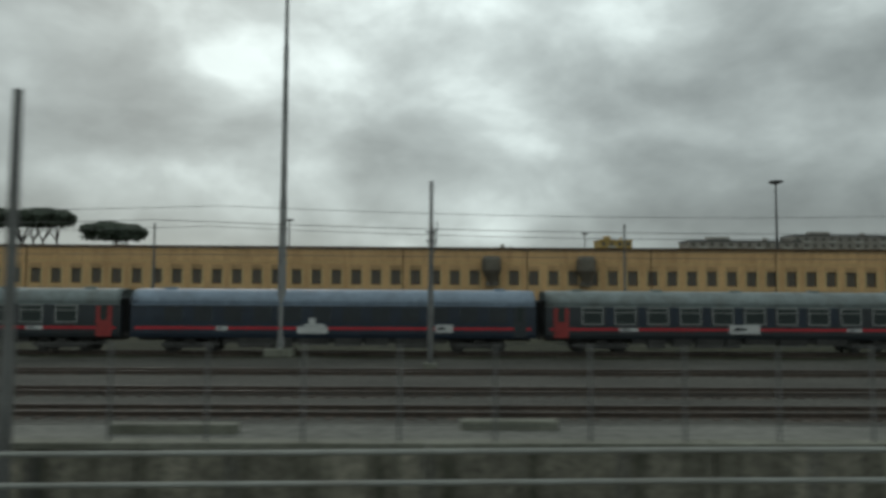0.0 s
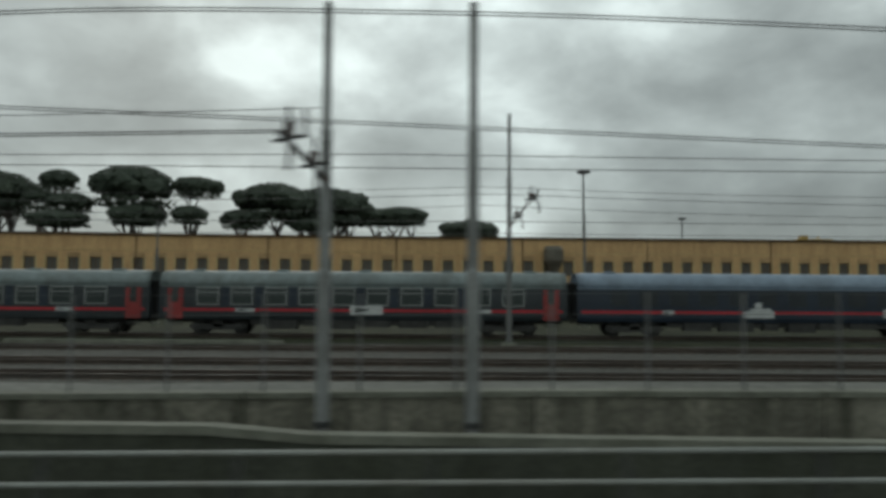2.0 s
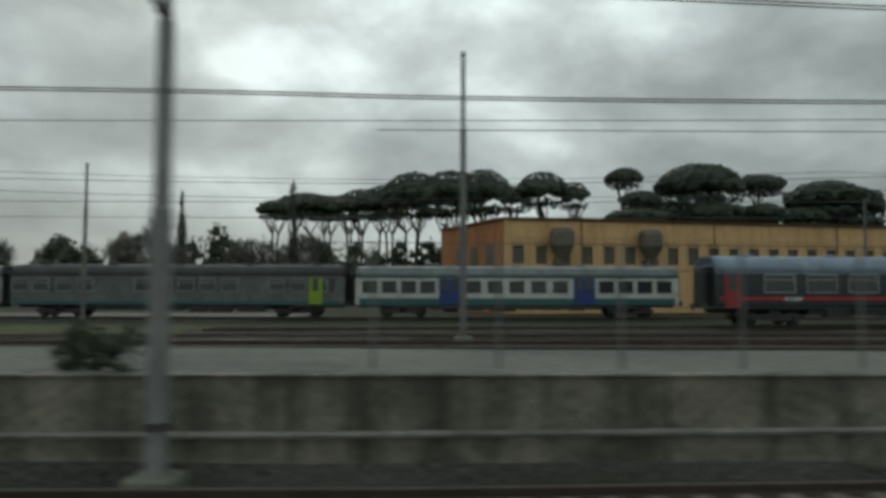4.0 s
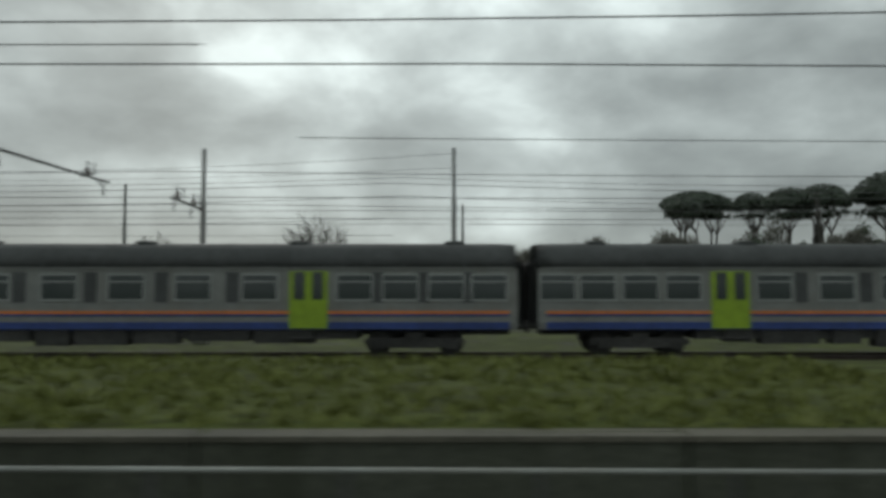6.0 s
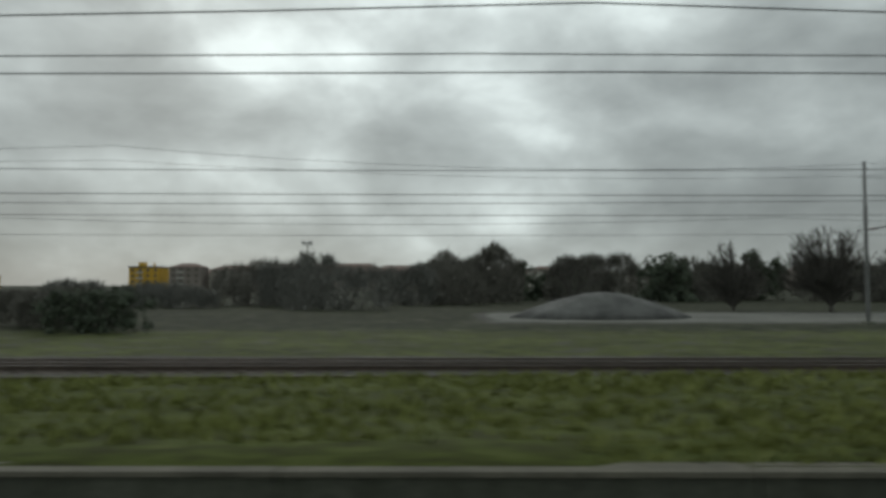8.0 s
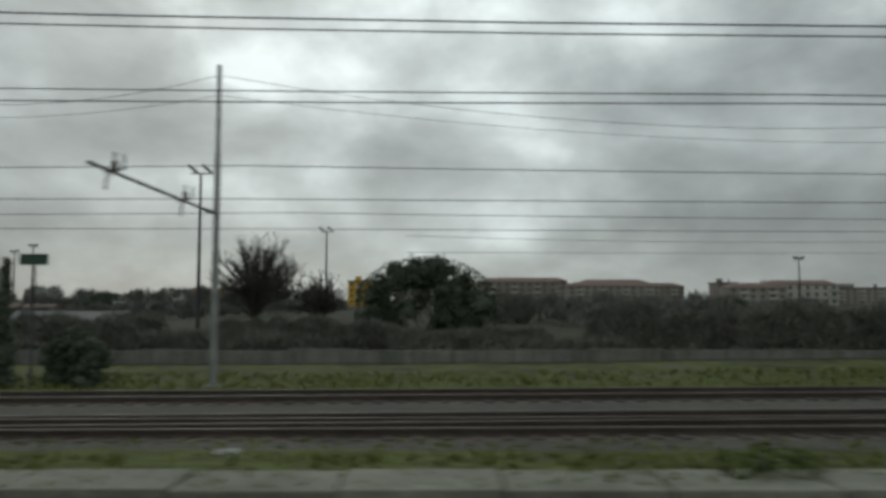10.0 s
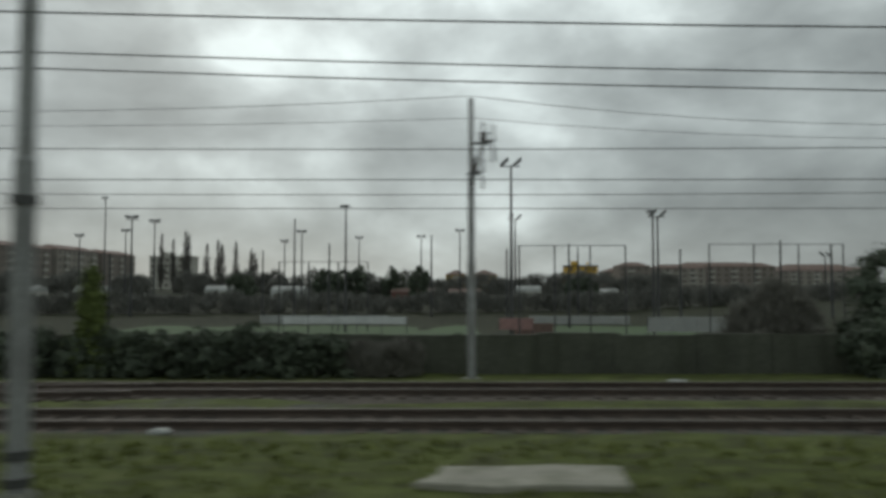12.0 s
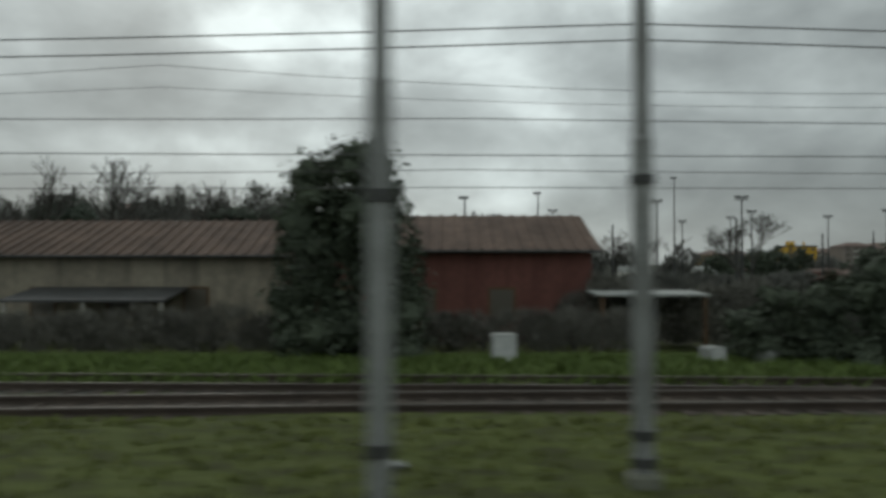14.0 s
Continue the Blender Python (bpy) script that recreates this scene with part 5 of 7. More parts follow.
def house(x, y, w, d, h, wall, label, gable=None, rise=1.6, seed=1):
    b = thing("house", x, y, -0.5, label, "house", "houses by the line")
    part("wall", Shape().box(-w / 2, w / 2, 0, d, 0, h), wall, b)
    for s in (-1, 1):
        g = Shape().loft([[(s * w / 2 - 0.1, 0, h), (s * w / 2 - 0.1, d, h), (s * w / 2 - 0.1, d / 2, h + rise)], [(s * w / 2 + 0.004, 0, h), (s * w / 2 + 0.004, d, h), (s * w / 2 + 0.004, d / 2, h + rise)]])
        part("gable", g, gable or wall, b)
    if gable:
        part("side_wall", Shape().box(w / 2 - 0.02, w / 2 + 0.004, 0.002, d, 0, h), gable, b, "side wall in brighter red for the light on it")
    roof = Shape().loft([[(xx, -0.5, h - 0.12), (xx, d / 2, h + rise + 0.05), (xx, d + 0.5, h - 0.12), (xx, d + 0.5, h), (xx, d / 2, h + rise + 0.2), (xx, -0.5, h)] for xx in (-w / 2 - 0.35, w / 2 + 0.35)])
    r = part("roof", roof, TILEROOF, b, "old brown tiled roof")
    rid = None
    run = math.hypot(d / 2 + 0.5, rise + 0.2)
    n = int(w / 0.55)
    for i in range(n):
        xx = -w / 2 - 0.2 + (w + 0.4) * (i + 0.5) / n
        if rid is None:
            rid = part("roof_roll", Shape().tube([(0, -0.5, h + 0.02), (0, d / 2, h + rise + 0.22)], 0.07, 6), TILEROOF, r)
            rid.matrix_basis = at(xx, 0)
        else:
            again("roof_roll", rid, r, xx)
    part("gutter", Shape().tube([(-w / 2 - 0.3, -0.55, h - 0.05), (w / 2 + 0.3, -0.55, h - 0.05)], 0.07, 6), DARKSTEEL, b)
    for k in range(int(w / 3.4)):
        xx = -w / 2 + 1.8 + 3.4 * k
        f = part("window_frame", Shape().box(xx - 0.6, xx + 0.6, -0.05, 0.03, 1.0, 2.3), BROWNTRIM, b)
        part("pane", Shape().box(xx - 0.5, xx + 0.5, -0.06, 0.02, 1.1, 2.2), DULLGLASS, f)
    return b


house(-789.6, 32.0, 12.5, 9, 3.9, BRICKRED, "red plastered low house with old tiled roof", gable=LITRED)
house(-806.5, 33.0, 19.5, 9, 3.7, DULLBEIGE, "beige low house with old tiled roof and awning", seed=3)
o = thing("lean_to_roof", -781.6, 28.6, -0.5, "lean-to with a thin pale roof beside red house", "lean-to", "lean-tos")
part("roof_sheet", Shape().loft([[(-2.2, 0, 2.05), (2.2, 0, 2.05), (2.2, 0, 2.13), (-2.2, 0, 2.13)], [(-2.2, 2.4, 2.15), (2.2, 2.4, 2.15), (2.2, 2.4, 2.23), (-2.2, 2.4, 2.23)]]), CANVAS, o)
for sx in (-2.0, 2.0):
    part("post", Shape().box(sx - 0.06, sx + 0.06, 0.05, 0.17, 0, 2.05), BROWNTRIM, o)
o = thing("lean_to_roof", -804.5, 30.0, -0.5, "dark awning roof in front of beige house", "lean-to", "lean-tos")
part("roof_sheet", Shape().loft([[(-3.4, 0, 1.75), (3.4, 0, 1.75), (3.4, 0, 1.85), (-3.4, 0, 1.85)], [(-3.4, 2.8, 2.2), (3.4, 2.8, 2.2), (3.4, 2.8, 2.3), (-3.4, 2.8, 2.3)]]), DARKSTEEL, o)
for sx in (-3.2, 0, 3.2):
    part("post", Shape().box(sx - 0.06, sx + 0.06, 0.05, 0.17, 0, 1.75), PALE, o)
o = thing("low_shed", -596.8, 32.6, -0.7, "low grey shed with faded tiled roof beyond the tracks", "shed")
part("wall", Shape().box(-2.7, 2.7, 0, 0.2, 0, 1.3), GREYWALL, o)
part("wall", Shape().box(-2.7, -2.5, 0.2, 4.0, 0, 1.3), GREYWALL, o)
part("wall", Shape().box(2.5, 2.7, 0.2, 4.0, 0, 1.3), GREYWALL, o)
part("roof", Shape().loft([[(xx, -0.3, 1.28), (xx, 2.0, 2.25), (xx, 4.3, 1.28), (xx, 2.0, 2.12)] for xx in (-3.0, 3.0)]), TILEROOF, o, "faded tiled roof")
for sx in (-1.5, 0.6):
    part("door", Shape().rbox(sx - 0.45, sx + 0.45, -0.03, 0.0, 0, 1.2, 0.01), BROWNTRIM, o)
o = thing("garden_shed", -768.8, 31.0, -0.5, "open garden shed with a terracotta roof behind wall", "shed")
part("roof", Shape().loft([[(xx, -0.4, 2.5), (xx, 2.0, 3.0), (xx, 4.4, 2.5), (xx, 2.0, 2.85)] for xx in (-3.4, 3.4)]), TERRA, o)
part("back_wall", Shape().box(-3.2, 3.2, 3.6, 3.8, 0, 2.55), DARKCONCRETE, o)
for sx in (-3.1, -1.0, 1.0, 3.1):
    part("post", Shape().box(sx - 0.08, sx + 0.08, 0, 0.16, 0, 2.5), BROWNTRIM, o)

# ---- masts, lamps, wires ----
def cantilever(sh, found, dy, z0, z1, dx=0.0):
    """A bracket arm across the tracks (along y by dy, or dx): strut, stubs and steady-arm loops, insulators."""
    n = 1 if abs(dy) + abs(dx) < 3 else 2
    sh.tube([(0, 0, z0), (dx, dy, z1)], 0.05, 6)
    for f in ((0.85,) if n == 1 else (0.34, 0.86)):
        px, py, pz = dx * f, dy * f, z0 + (z1 - z0) * f
        sh.tube([(px, py, pz), (px, py, pz + 0.55)], 0.035, 5)
        sh.tube([(px + 0.25, py, pz + 0.1), (px + 0.25, py, pz + 0.5)], 0.03, 5)
        sh.tube([(px - 0.25, py, pz), (px + 0.3, py, pz + 0.1)], 0.035, 5)
        s = math.copysign(1, dy or dx)
        ux, uy = (0, s) if abs(dy) > abs(dx) else (s, 0)
        sh.tube([(px, py, pz), (px + ux * 0.5 + 0.12, py + uy * 0.5, pz - 0.05), (px + ux * 0.85 + 0.2, py + uy * 0.85, pz - 0.25), (px + ux * 0.95 + 0.2, py + uy * 0.95, pz - 0.6)], 0.035, 5)
        found.append(Shape().tube([(px, py, pz + 0.05), (px, py, pz + 0.3)], 0.09, 8))
    found.append(Shape().tube([(dx * 0.05, dy * 0.05, z0 + (z1 - z0) * 0.05), (dx * 0.12, dy * 0.12, z0 + (z1 - z0) * 0.12)], 0.085, 8))


def mast(x, y, top, base=0.0, r=0.13, arms=(), label="tapered grey steel catenary mast", group="catenary masts", pad=0.35, collar=(), mat=GALV, rz=0.0, taper=0.62, steps=True):
    """A tubular mast on a concrete foot. arms: (reach along y, height at the mast, height at the tip)."""
    m = thing("catenary_mast", x, y, base, label, "mast", group, rz=rz)
    h = top - base
    sh = Shape()
    if steps:
        z1, z2 = h * 0.42, h * 0.72
        sh.tube([(0, 0, -0.3), (0, 0, z1), (0, 0, z1 + 0.08), (0, 0, z2), (0, 0, z2 + 0.08), (0, 0, h)], [r, r, r * 0.84, r * 0.84, r * taper, r * taper], 12)
    else:
        sh.tube([(0, 0, -0.3), (0, 0, h)], [r, r * taper], 12)
    part("post", sh, mat, m, smooth=False)
    if pad:
        part("footing", Shape().rbox(-pad, pad, -pad, pad, -0.5, 0.12, 0.05), CAP, m, "concrete footing")
    for z in collar:
        part("collar", Shape().tube([(0, 0, z - 0.06), (0, 0, z + 0.06)], r * 1.25, 10), DARKSTEEL, m)
    for dy, z0, z1 in arms:
        a, found = Shape(), []
        cantilever(a, found, dy, z0 - base, z1 - base)
        arm = part("bracket_arm", a, DARKSTEEL, m, "dark steel bracket arm")
        for i in found:
            part("insulator", i, INSUL, arm)
    return m


# twin masts close to the line
for x, y in [(-27.8, 6.6), (-30.6, 6.6), (-79.8, 6.8), (-76.9, 6.8)]:
    mast(x, y, 11.5, rail_z(x) - 0.3, 0.13, label="tall stepped steel mast close to the line", collar=(1.6, 3.8, 5.2), group="line-side masts", mat=MIDSTEEL)
for x, y in [(-340.7, 7.0), (-373.2, 7.2), (-523.2, 7.2), (-570.5, 6.8), (-567.8, 6.8), (-682.7, 7.2), (-604.3, 7.0), (-644.4, 7.0), (-721.1, 7.0), (-755.9, 7.0), (-790.4, 7.0), (-246.0, 7.0), (-292.0, 7.0), (-430.0, 7.2), (-478.0, 7.2)]:
    mast(x, y, 11.0, rail_z(x) - 0.3, 0.12, label="tall stepped steel mast close to the line", collar=(1.2, 3.6), group="line-side masts", pad=0.2)
for x, y in [(-606.8, 9.8), (-641.4, 9.5), (-679.3, 9.65), (-717.8, 9.6), (-752.2, 9.8), (-787.2, 9.6), (-457.0, 10.0), (-492.0, 10.6)]:
    mast(x, y, 10.5, 0.0, 0.14, label="grey stepped steel mast with dark foot", collar=(0.25, 0.6, 3.9), group="line-side masts", pad=0.2)
# along the wall
mast(-8.3, 14.8, 7.8, -1.0, 0.14, label="short steel mast behind the coping", mat=MIDSTEEL, steps=False)
for x in (-75.2, -72.4):
    mast(x, 14.6, 7.83, -1.0, 0.13, [(-4.2, 4.15, 4.25)], label="steel mast with a bracket arm at the wall", group="wall masts", collar=(1.2,))
for x in (-106.3, -103.3):
    mast(x, 14.9, 8.6, -1.0, 0.14, [(-4.2, 4.9, 4.95)] if x < -105 else [], label="steel mast with a bracket arm at the wall", group="wall masts", collar=(0.6, 1.0))
mast(-137.3, 16.2, 9.6, 0.25, 0.14, [(-6.3, 6.6, 6.9)], label="steel mast on a low grassy mound", group="wall masts")
mast(-174.0, 13.2, 8.6, rail_z(-174) - 0.3, 0.15, [(-3.6, 6.0, 6.2)], label="steel mast at the foot of the wall", group="wall masts", collar=(0.9, 1.2, 6.4))
mast(-187.4, 15.2, 9.45, 0.25, 0.14, label="plain steel mast on a low mound", group="wall masts")
mast(-217.7, 10.7, 8.4, -0.9, 0.15, [(-2.0, 5.9, 6.1)], label="steel mast in front of the wall", group="wall masts", collar=(0.8,))
mast(-212.8, 29.1, 11.5, 0.0, 0.14, label="slim steel mast between yard tracks", group="yard masts", mat=MIDSTEEL)
mast(-156.7, 34.3, 12.1, 0.0, 0.14, [(-6.0, 6.4, 6.5)], label="slim steel mast between yard tracks", group="yard masts")
mast(0.1, 38.9, 9.7, 0.0, 0.15, [(-6.0, 6.2, 6.6)], label="slim steel mast between yard tracks", group="yard masts", mat=MIDSTEEL)
mast(-42.6, 36.0, 9.3, 0.0, 0.15, [(-11.0, 6.0, 6.2)], label="slim steel mast between yard tracks", group="yard masts", mat=MIDSTEEL)
mast(-100.5, 38.0, 12.0, 0.0, 0.14, [(-11.0, 6.1, 6.3)], label="slim steel mast between yard tracks", group="yard masts", mat=MIDSTEEL)
for x, y, top in [(-92.0, 62, 9.4), (-23.0, 62, 9.5), (16.0, 60, 9.5), (-150.0, 62, 9.8), (-128.0, 62, 8.6), (-178.0, 62, 9.8), (-236.0, 46, 10.0), (-252.0, 62, 10.5)]:
    mast(x, y, top, 0.0, 0.13, label="distant slim mast before the depot", group="yard masts", mat=MIDSTEEL)
# beside the commuter train
mast(-348.4, 10.3, 9.5, 0.5, 0.16, label="steel mast on a wide concrete pad", group="bank masts", pad=0.4)
mast(-380.4, 10.5, 9.5, 0.45, 0.16, label="steel mast on a wide concrete pad", group="bank masts", pad=0.4)
mast(-381.5, 14.3, 9.5, 0.45, 0.32, label="thick grey steel mast on the grass bank", group="bank masts", taper=0.9, steps=False)
mast(-340.3, 16.2, 9.6, 0.45, 0.15, [(13.0, 6.5, 6.6)], label="steel mast with bracket arm on the bank", group="bank masts", pad=0.6)
mast(-371.1, 17.9, 10.2, 0.3, 0.15, [(12.5, 6.4, 6.6)], label="steel mast with bracket arm on the bank", group="bank masts", collar=(5.8,))
for x, y, top, arms in [(-414.5, 40, 10.4, [(-4, 7.2, 7.3)]), (-412.6, 51, 11.2, [(-10, 6.4, 6.6)]), (-388.6, 60, 12.1, [(-14, 6.4, 6.6)]), (-380.6, 43, 10.2, [(-6, 6.2, 6.4), (8, 6.0, 6.1)]), (-362.6, 58, 10.0, [(-7, 6.4, 6.6)]),
                        (-349.1, 51, 9.7, []), (-338.3, 34.6, 9.0, [(-4, 6.1, 6.2)]), (-325.4, 60, 9.3, []), (-326.4, 40, 10.1, []), (-375.5, 36, 8.2, [(-5, 5.8, 5.9)]), (-372.9, 30.6, 7.6, [(8, 6.2, 6.3)])]:
    mast(x, y, top, 0.0, 0.15, arms, label="slim grey mast behind the commuter train", group="bank masts", mat=MIDSTEEL)
# the open stretch
mast(-532.8, 14.1, 10.5, 0.0, 0.15, [(7.5, 6.2, 5.2)], label="grey mast on a concrete pad in the grass", group="field masts", pad=0.7)
mast(-529.8, 10.0, 9.8, 0.0, 0.15, label="grey mast beside the concrete path", group="field masts", pad=0.25)
mast(-569.8, 12.6, 10.5, 0.0, 0.14, label="grey mast with hanging tensioning weights", group="field masts", collar=(5.6, 6.2), pad=0.5)
mast(-514.9, 22.5, 12.5, -0.3, 0.16, [(6.0, 5.9, 6.0), (-5.0, 5.9, 6.0)], label="grey mast between the tracks with double bracket", group="field masts", collar=(6.0, 7.4))
mast(-772.7, 21.9, 11.6, -0.3, 0.15, [(-3.5, 5.5, 5.6)], label="grey mast at the end of the siding", group="field masts", collar=(5.8,))
for x, y, top, arms in [(-534.9, 32.5, 10.8, [(-6.0, 5.8, 5.9)]), (-516.6, 35.0, 11.0, [(-7.0, 5.7, 5.8)]), (-566.6, 28.5, 12.0, [(-10.4, 6.1, 6.2)]), (-581.1, 27.1, 10.9, [(-10.6, 5.6, 5.75)]), (-612.5, 26.6, 9.0, [(-9.2, 6.0, 6.1)]),
                        (-642.9, 26.3, 9.2, [(-9.0, 5.8, 5.9)]), (-672.8, 26.0, 9.4, [(-9.0, 6.2, 6.3)]), (-718.6, 26.2, 10.3, [(-9.6, 6.0, 6.1)]), (-752.9, 26.9, 9.9, [(-9.8, 6.1, 6.1)])]:
    mast(x, y, top, -0.6, 0.14, arms, label="grey steel mast with bracket arm beyond the tracks", group="far side masts")


def lattice(x, y, top, base, wdt, label):
    """A lattice column: four legs with zigzag bracing and a head beam."""
    m = thing("lattice_mast", x, y, base, label, "mast", "lattice masts")
    h, w = top - base, wdt / 2
    for sx in (-w, w):
        for sy in (-w * 0.6, w * 0.6):
            part("leg", Shape().box(sx - 0.05, sx + 0.05, sy - 0.05, sy + 0.05, -0.3, h), GALV, m)
    n = int(h / 0.6)
    for i in range(n):
        z0, z1 = h * i / n, h * (i + 1) / n
        s = 1 if i % 2 else -1
        part("brace", Shape().tube([(s * w, -w * 0.6, z0), (-s * w, -w * 0.6, z1)], 0.03, 5), RAIL, m, "rusty lattice brace")
        part("rung", Shape().tube([(-w, -w * 0.6, z1), (w, -w * 0.6, z1)], 0.025, 5), RAIL, m)
    part("head_beam", Shape().rbox(-1.3, 1.3, -0.12, 0.12, h * 0.42, h * 0.42 + 0.16, 0.03), DARKSTEEL, m)
    return m


lat = lattice(-142.0, 14.0, 10.5, rail_z(-142) - 0.3, 0.9, "rusty lattice mast between wall and track")
lattice(-142.0, -7.0, 10.5, rail_z(-142) - 0.3, 0.9, "rusty lattice mast between wall and track")
# its lattice boom crosses over the line
for sx in (-0.4, 0.4):
    for zz in (6.5, 7.3):
        part("boom_chord", Shape().box(sx - 0.05, sx + 0.05, -20.7, -0.3, zz, zz + 0.1), GALV, lat)
    for k in range(24):
        ya, yb = -0.4 - 0.84 * k, -0.4 - 0.84 * (k + 1)
        part("boom_brace", Shape().tube([(sx, ya, 6.55 if k % 2 else 7.35), (sx, yb, 7.35 if k % 2 else 6.55)], 0.035, 5), RAIL, lat)
o = thing("signal_gantry", -124.4, 7.4, rail_z(-128) - 0.3, "two grey posts joined by a steel cross beam", "gantry")
part("post", Shape().tube([(-0.9, 0, -0.2), (-0.9, 0, 8.5)], [0.13, 0.1], 10), GALV, o)
part("post", Shape().tube([(0.9, 0, -0.2), (0.9, 0, 8.5)], [0.13, 0.1], 10), GALV, o)
part("beam", Shape().rbox(-1.15, 1.15, -0.1, 0.1, 4.65, 4.8, 0.02), DARKSTEEL, o)
part("brace", Shape().tube([(-0.9, 0, 5.2), (0.9, 0, 4.0)], 0.05, 6), GALV, o)
part("guy", Shape().tube([(1.1, 0, 1.3), (0.2, 0, 0.4)], 0.06, 6), LIME, o, "yellow strut")


# concrete portal with a rusty lattice truss
g = thing("portal_gantry", -39.75, 8.0, rail_z(-39) - 0.3, "four pale concrete posts carrying a rusty lattice truss", "gantry")
for sx in (-0.42, 0.42):
    for yy in (0.0, 6.7):
        part("post", Shape().rbox(sx - 0.09, sx + 0.09, yy - 0.09, yy + 0.09, -1.6 if yy else -0.2, 4.95, 0.02), SLAB, g)
for sx in (-0.42, 0.42):
    for zz in (3.66, 4.28):
        part("chord", Shape().box(sx - 0.05, sx + 0.05, -0.12, 6.82, zz, zz + 0.09), RAIL, g, "rusty steel chord")
    for k in range(9):
        ya, yb = 0.74 * k, 0.74 * (k + 1)
        part("brace", Shape().tube([(sx, ya, 3.72 if k % 2 else 4.3), (sx, yb, 4.3 if k % 2 else 3.72)], 0.03, 5), RAIL, g, "rusty zigzag brace")
for k in range(7):
    yy = 6.7 * k / 6
    part("cross_bar", Shape().box(-0.42, 0.42, yy - 0.04, yy + 0.04, 4.3, 4.36), RAIL, g)
part("cross_bar", Shape().box(-0.5, 0.5, -0.16, -0.10, 4.24, 4.38), RAIL, g)
part("cross_bar", Shape().box(-0.5, 0.5, -0.16, -0.10, 3.63, 3.77), RAIL, g)


def lamp_mast(x, y, top, base=0.0, r=0.18, heads=2, ring=False, label="tall floodlight mast", tilt=1, group="floodlight masts"):
    base = ground_z(x, y)
    m = thing("floodlight_mast", x, y, base, label, "floodlight", group)
    h = top - base
    part("pole", Shape().tube([(0, 0, -0.3), (0, 0, h)], [r, r * 0.5], 10), DARKSTEEL, m)
    if ring:
        part("head_ring", Shape().tube([(0, 0, h - 0.3), (0, 0, h), (0, 0, h + 0.25)], [0.5, 1.35, 1.0], 14), DARKSTEEL, m, "round lamp crown")
    else:
        part("cross_bar", Shape().box(-1.2, 1.2, -0.08, 0.08, h - 0.1, h + 0.05), DARKSTEEL, m)
        for k in range(heads):
            xx = -1.0 + 2.0 * k / max(1, heads - 1)
            xx, lift = (xx * 0.7, 0.12 * xx) if tilt == 0 else (xx * 0.85, 0.9 * tilt)
            lo = [(xx - 0.55, h + 0.25 - lift * 0.5), (xx + 0.55, h + 0.25 + lift * 0.5), (xx + 0.42, h + 0.75 + lift * 0.5), (xx - 0.62, h + 0.7 - lift * 0.5)]
            part("lamp_head", Shape().loft([[(px, -0.35, pz) for px, pz in lo], [(px, 0.35, pz) for px, pz in lo]]), LAMPGLASS, m)
    return m


for x, y, top in [(-79.3, 129, 24.1), (-38.3, 202, 23.6), (53.1, 250, 24.4), (62.0, 130, 24.0)]:
    lamp_mast(x, y, top, 0, 0.28, ring=True, label="tall lighting mast with a round lamp crown", group="crown lighting masts")
m = thing("lighting_tower", -9.2, 46.4, 0, "very tall jointed grey lighting column in the yard", "lighting column")
part("pole", Shape().tube([(0, 0, -0.2), (0, 0, 9.6), (0, 0, 9.7), (0, 0, 19.4), (0, 0, 19.5), (0, 0, 27)], [0.27, 0.23, 0.2, 0.16, 0.13, 0.09], 12), GALV, m)
part("footing", Shape().rbox(-0.9, 0.9, -0.9, 0.9, -0.4, 0.3, 0.08), CAP, m)
for x, y, top, tilt in [(-586.3, 86, 17.6, -1), (-664.8, 97, 18.4, 1), (-658.0, 161, 17.0, 1), (-710.2, 190, 16, 0), (-740.4, 170, 17, 0), (-669.2, 200, 17, 0), (-638.8, 120, 13.8, 1), (-799.7, 150, 18.8, 0), (-733.0, 140, 15.1, 0),
                        (-580.6, 144, 16.0, -1), (-570.6, 199, 10.4, -1), (-473.9, 173.6, 12.1, 0), (-680, 210, 16, 0), (-700, 230, 17, 0), (-760, 200, 17, 0), (-720, 215, 15, 0), (-775, 205, 16, 0)]:
    lamp_mast(x, y, top, -0.5, 0.26, 2, label="stadium floodlight mast with tilted lamp heads", tilt=tilt)
for x, y, top in [(-742.7, 150, 23.4), (-774.3, 120, 18.0), (-687.0, 100, 17.0), (-646.7, 95, 15.8), (-787, 95, 15.0)]:
    m = thing("street_lamp", x, y, ground_z(x, y), "tall slim street lamp beyond the fields", "street lamp", "tall street lamps")
    part("pole", Shape().tube([(0, 0, -0.2), (0, 0, top)], [0.2, 0.1], 8), DARKSTEEL, m)
    part("lamp_head", Shape().rbox(-0.8, 0.5, -0.2, 0.2, top - 0.1, top + 0.25, 0.06), LAMPGLASS, m)
for x, y, top, base in [(-354.0, 7.4, 5.1, -0.3), (-375.0, 7.2, 5.0, -0.3), (-363.1, 14.4, 6.0, 0.45)]:
    m = thing("platform_lamp", x, y, base, "small lamp on a thin pale post", "lamp post", "small lamps")
    h = top - base
    part("post", Shape().tube([(0, 0, -0.2), (0, 0, h)], [0.085, 0.06], 10), PALERAIL, m)
    part("lamp_head", Shape().loft([[(-0.2, -0.1, h + 0.02), (0.08, -0.1, h - 0.02), (0.08, 0.1, h - 0.02), (-0.2, 0.1, h + 0.02)], [(-0.16, -0.08, h + 0.12), (0.09, -0.08, h + 0.11), (0.09, 0.08, h + 0.11), (-0.16, 0.08, h + 0.12)]]), DARKSTEEL, m)
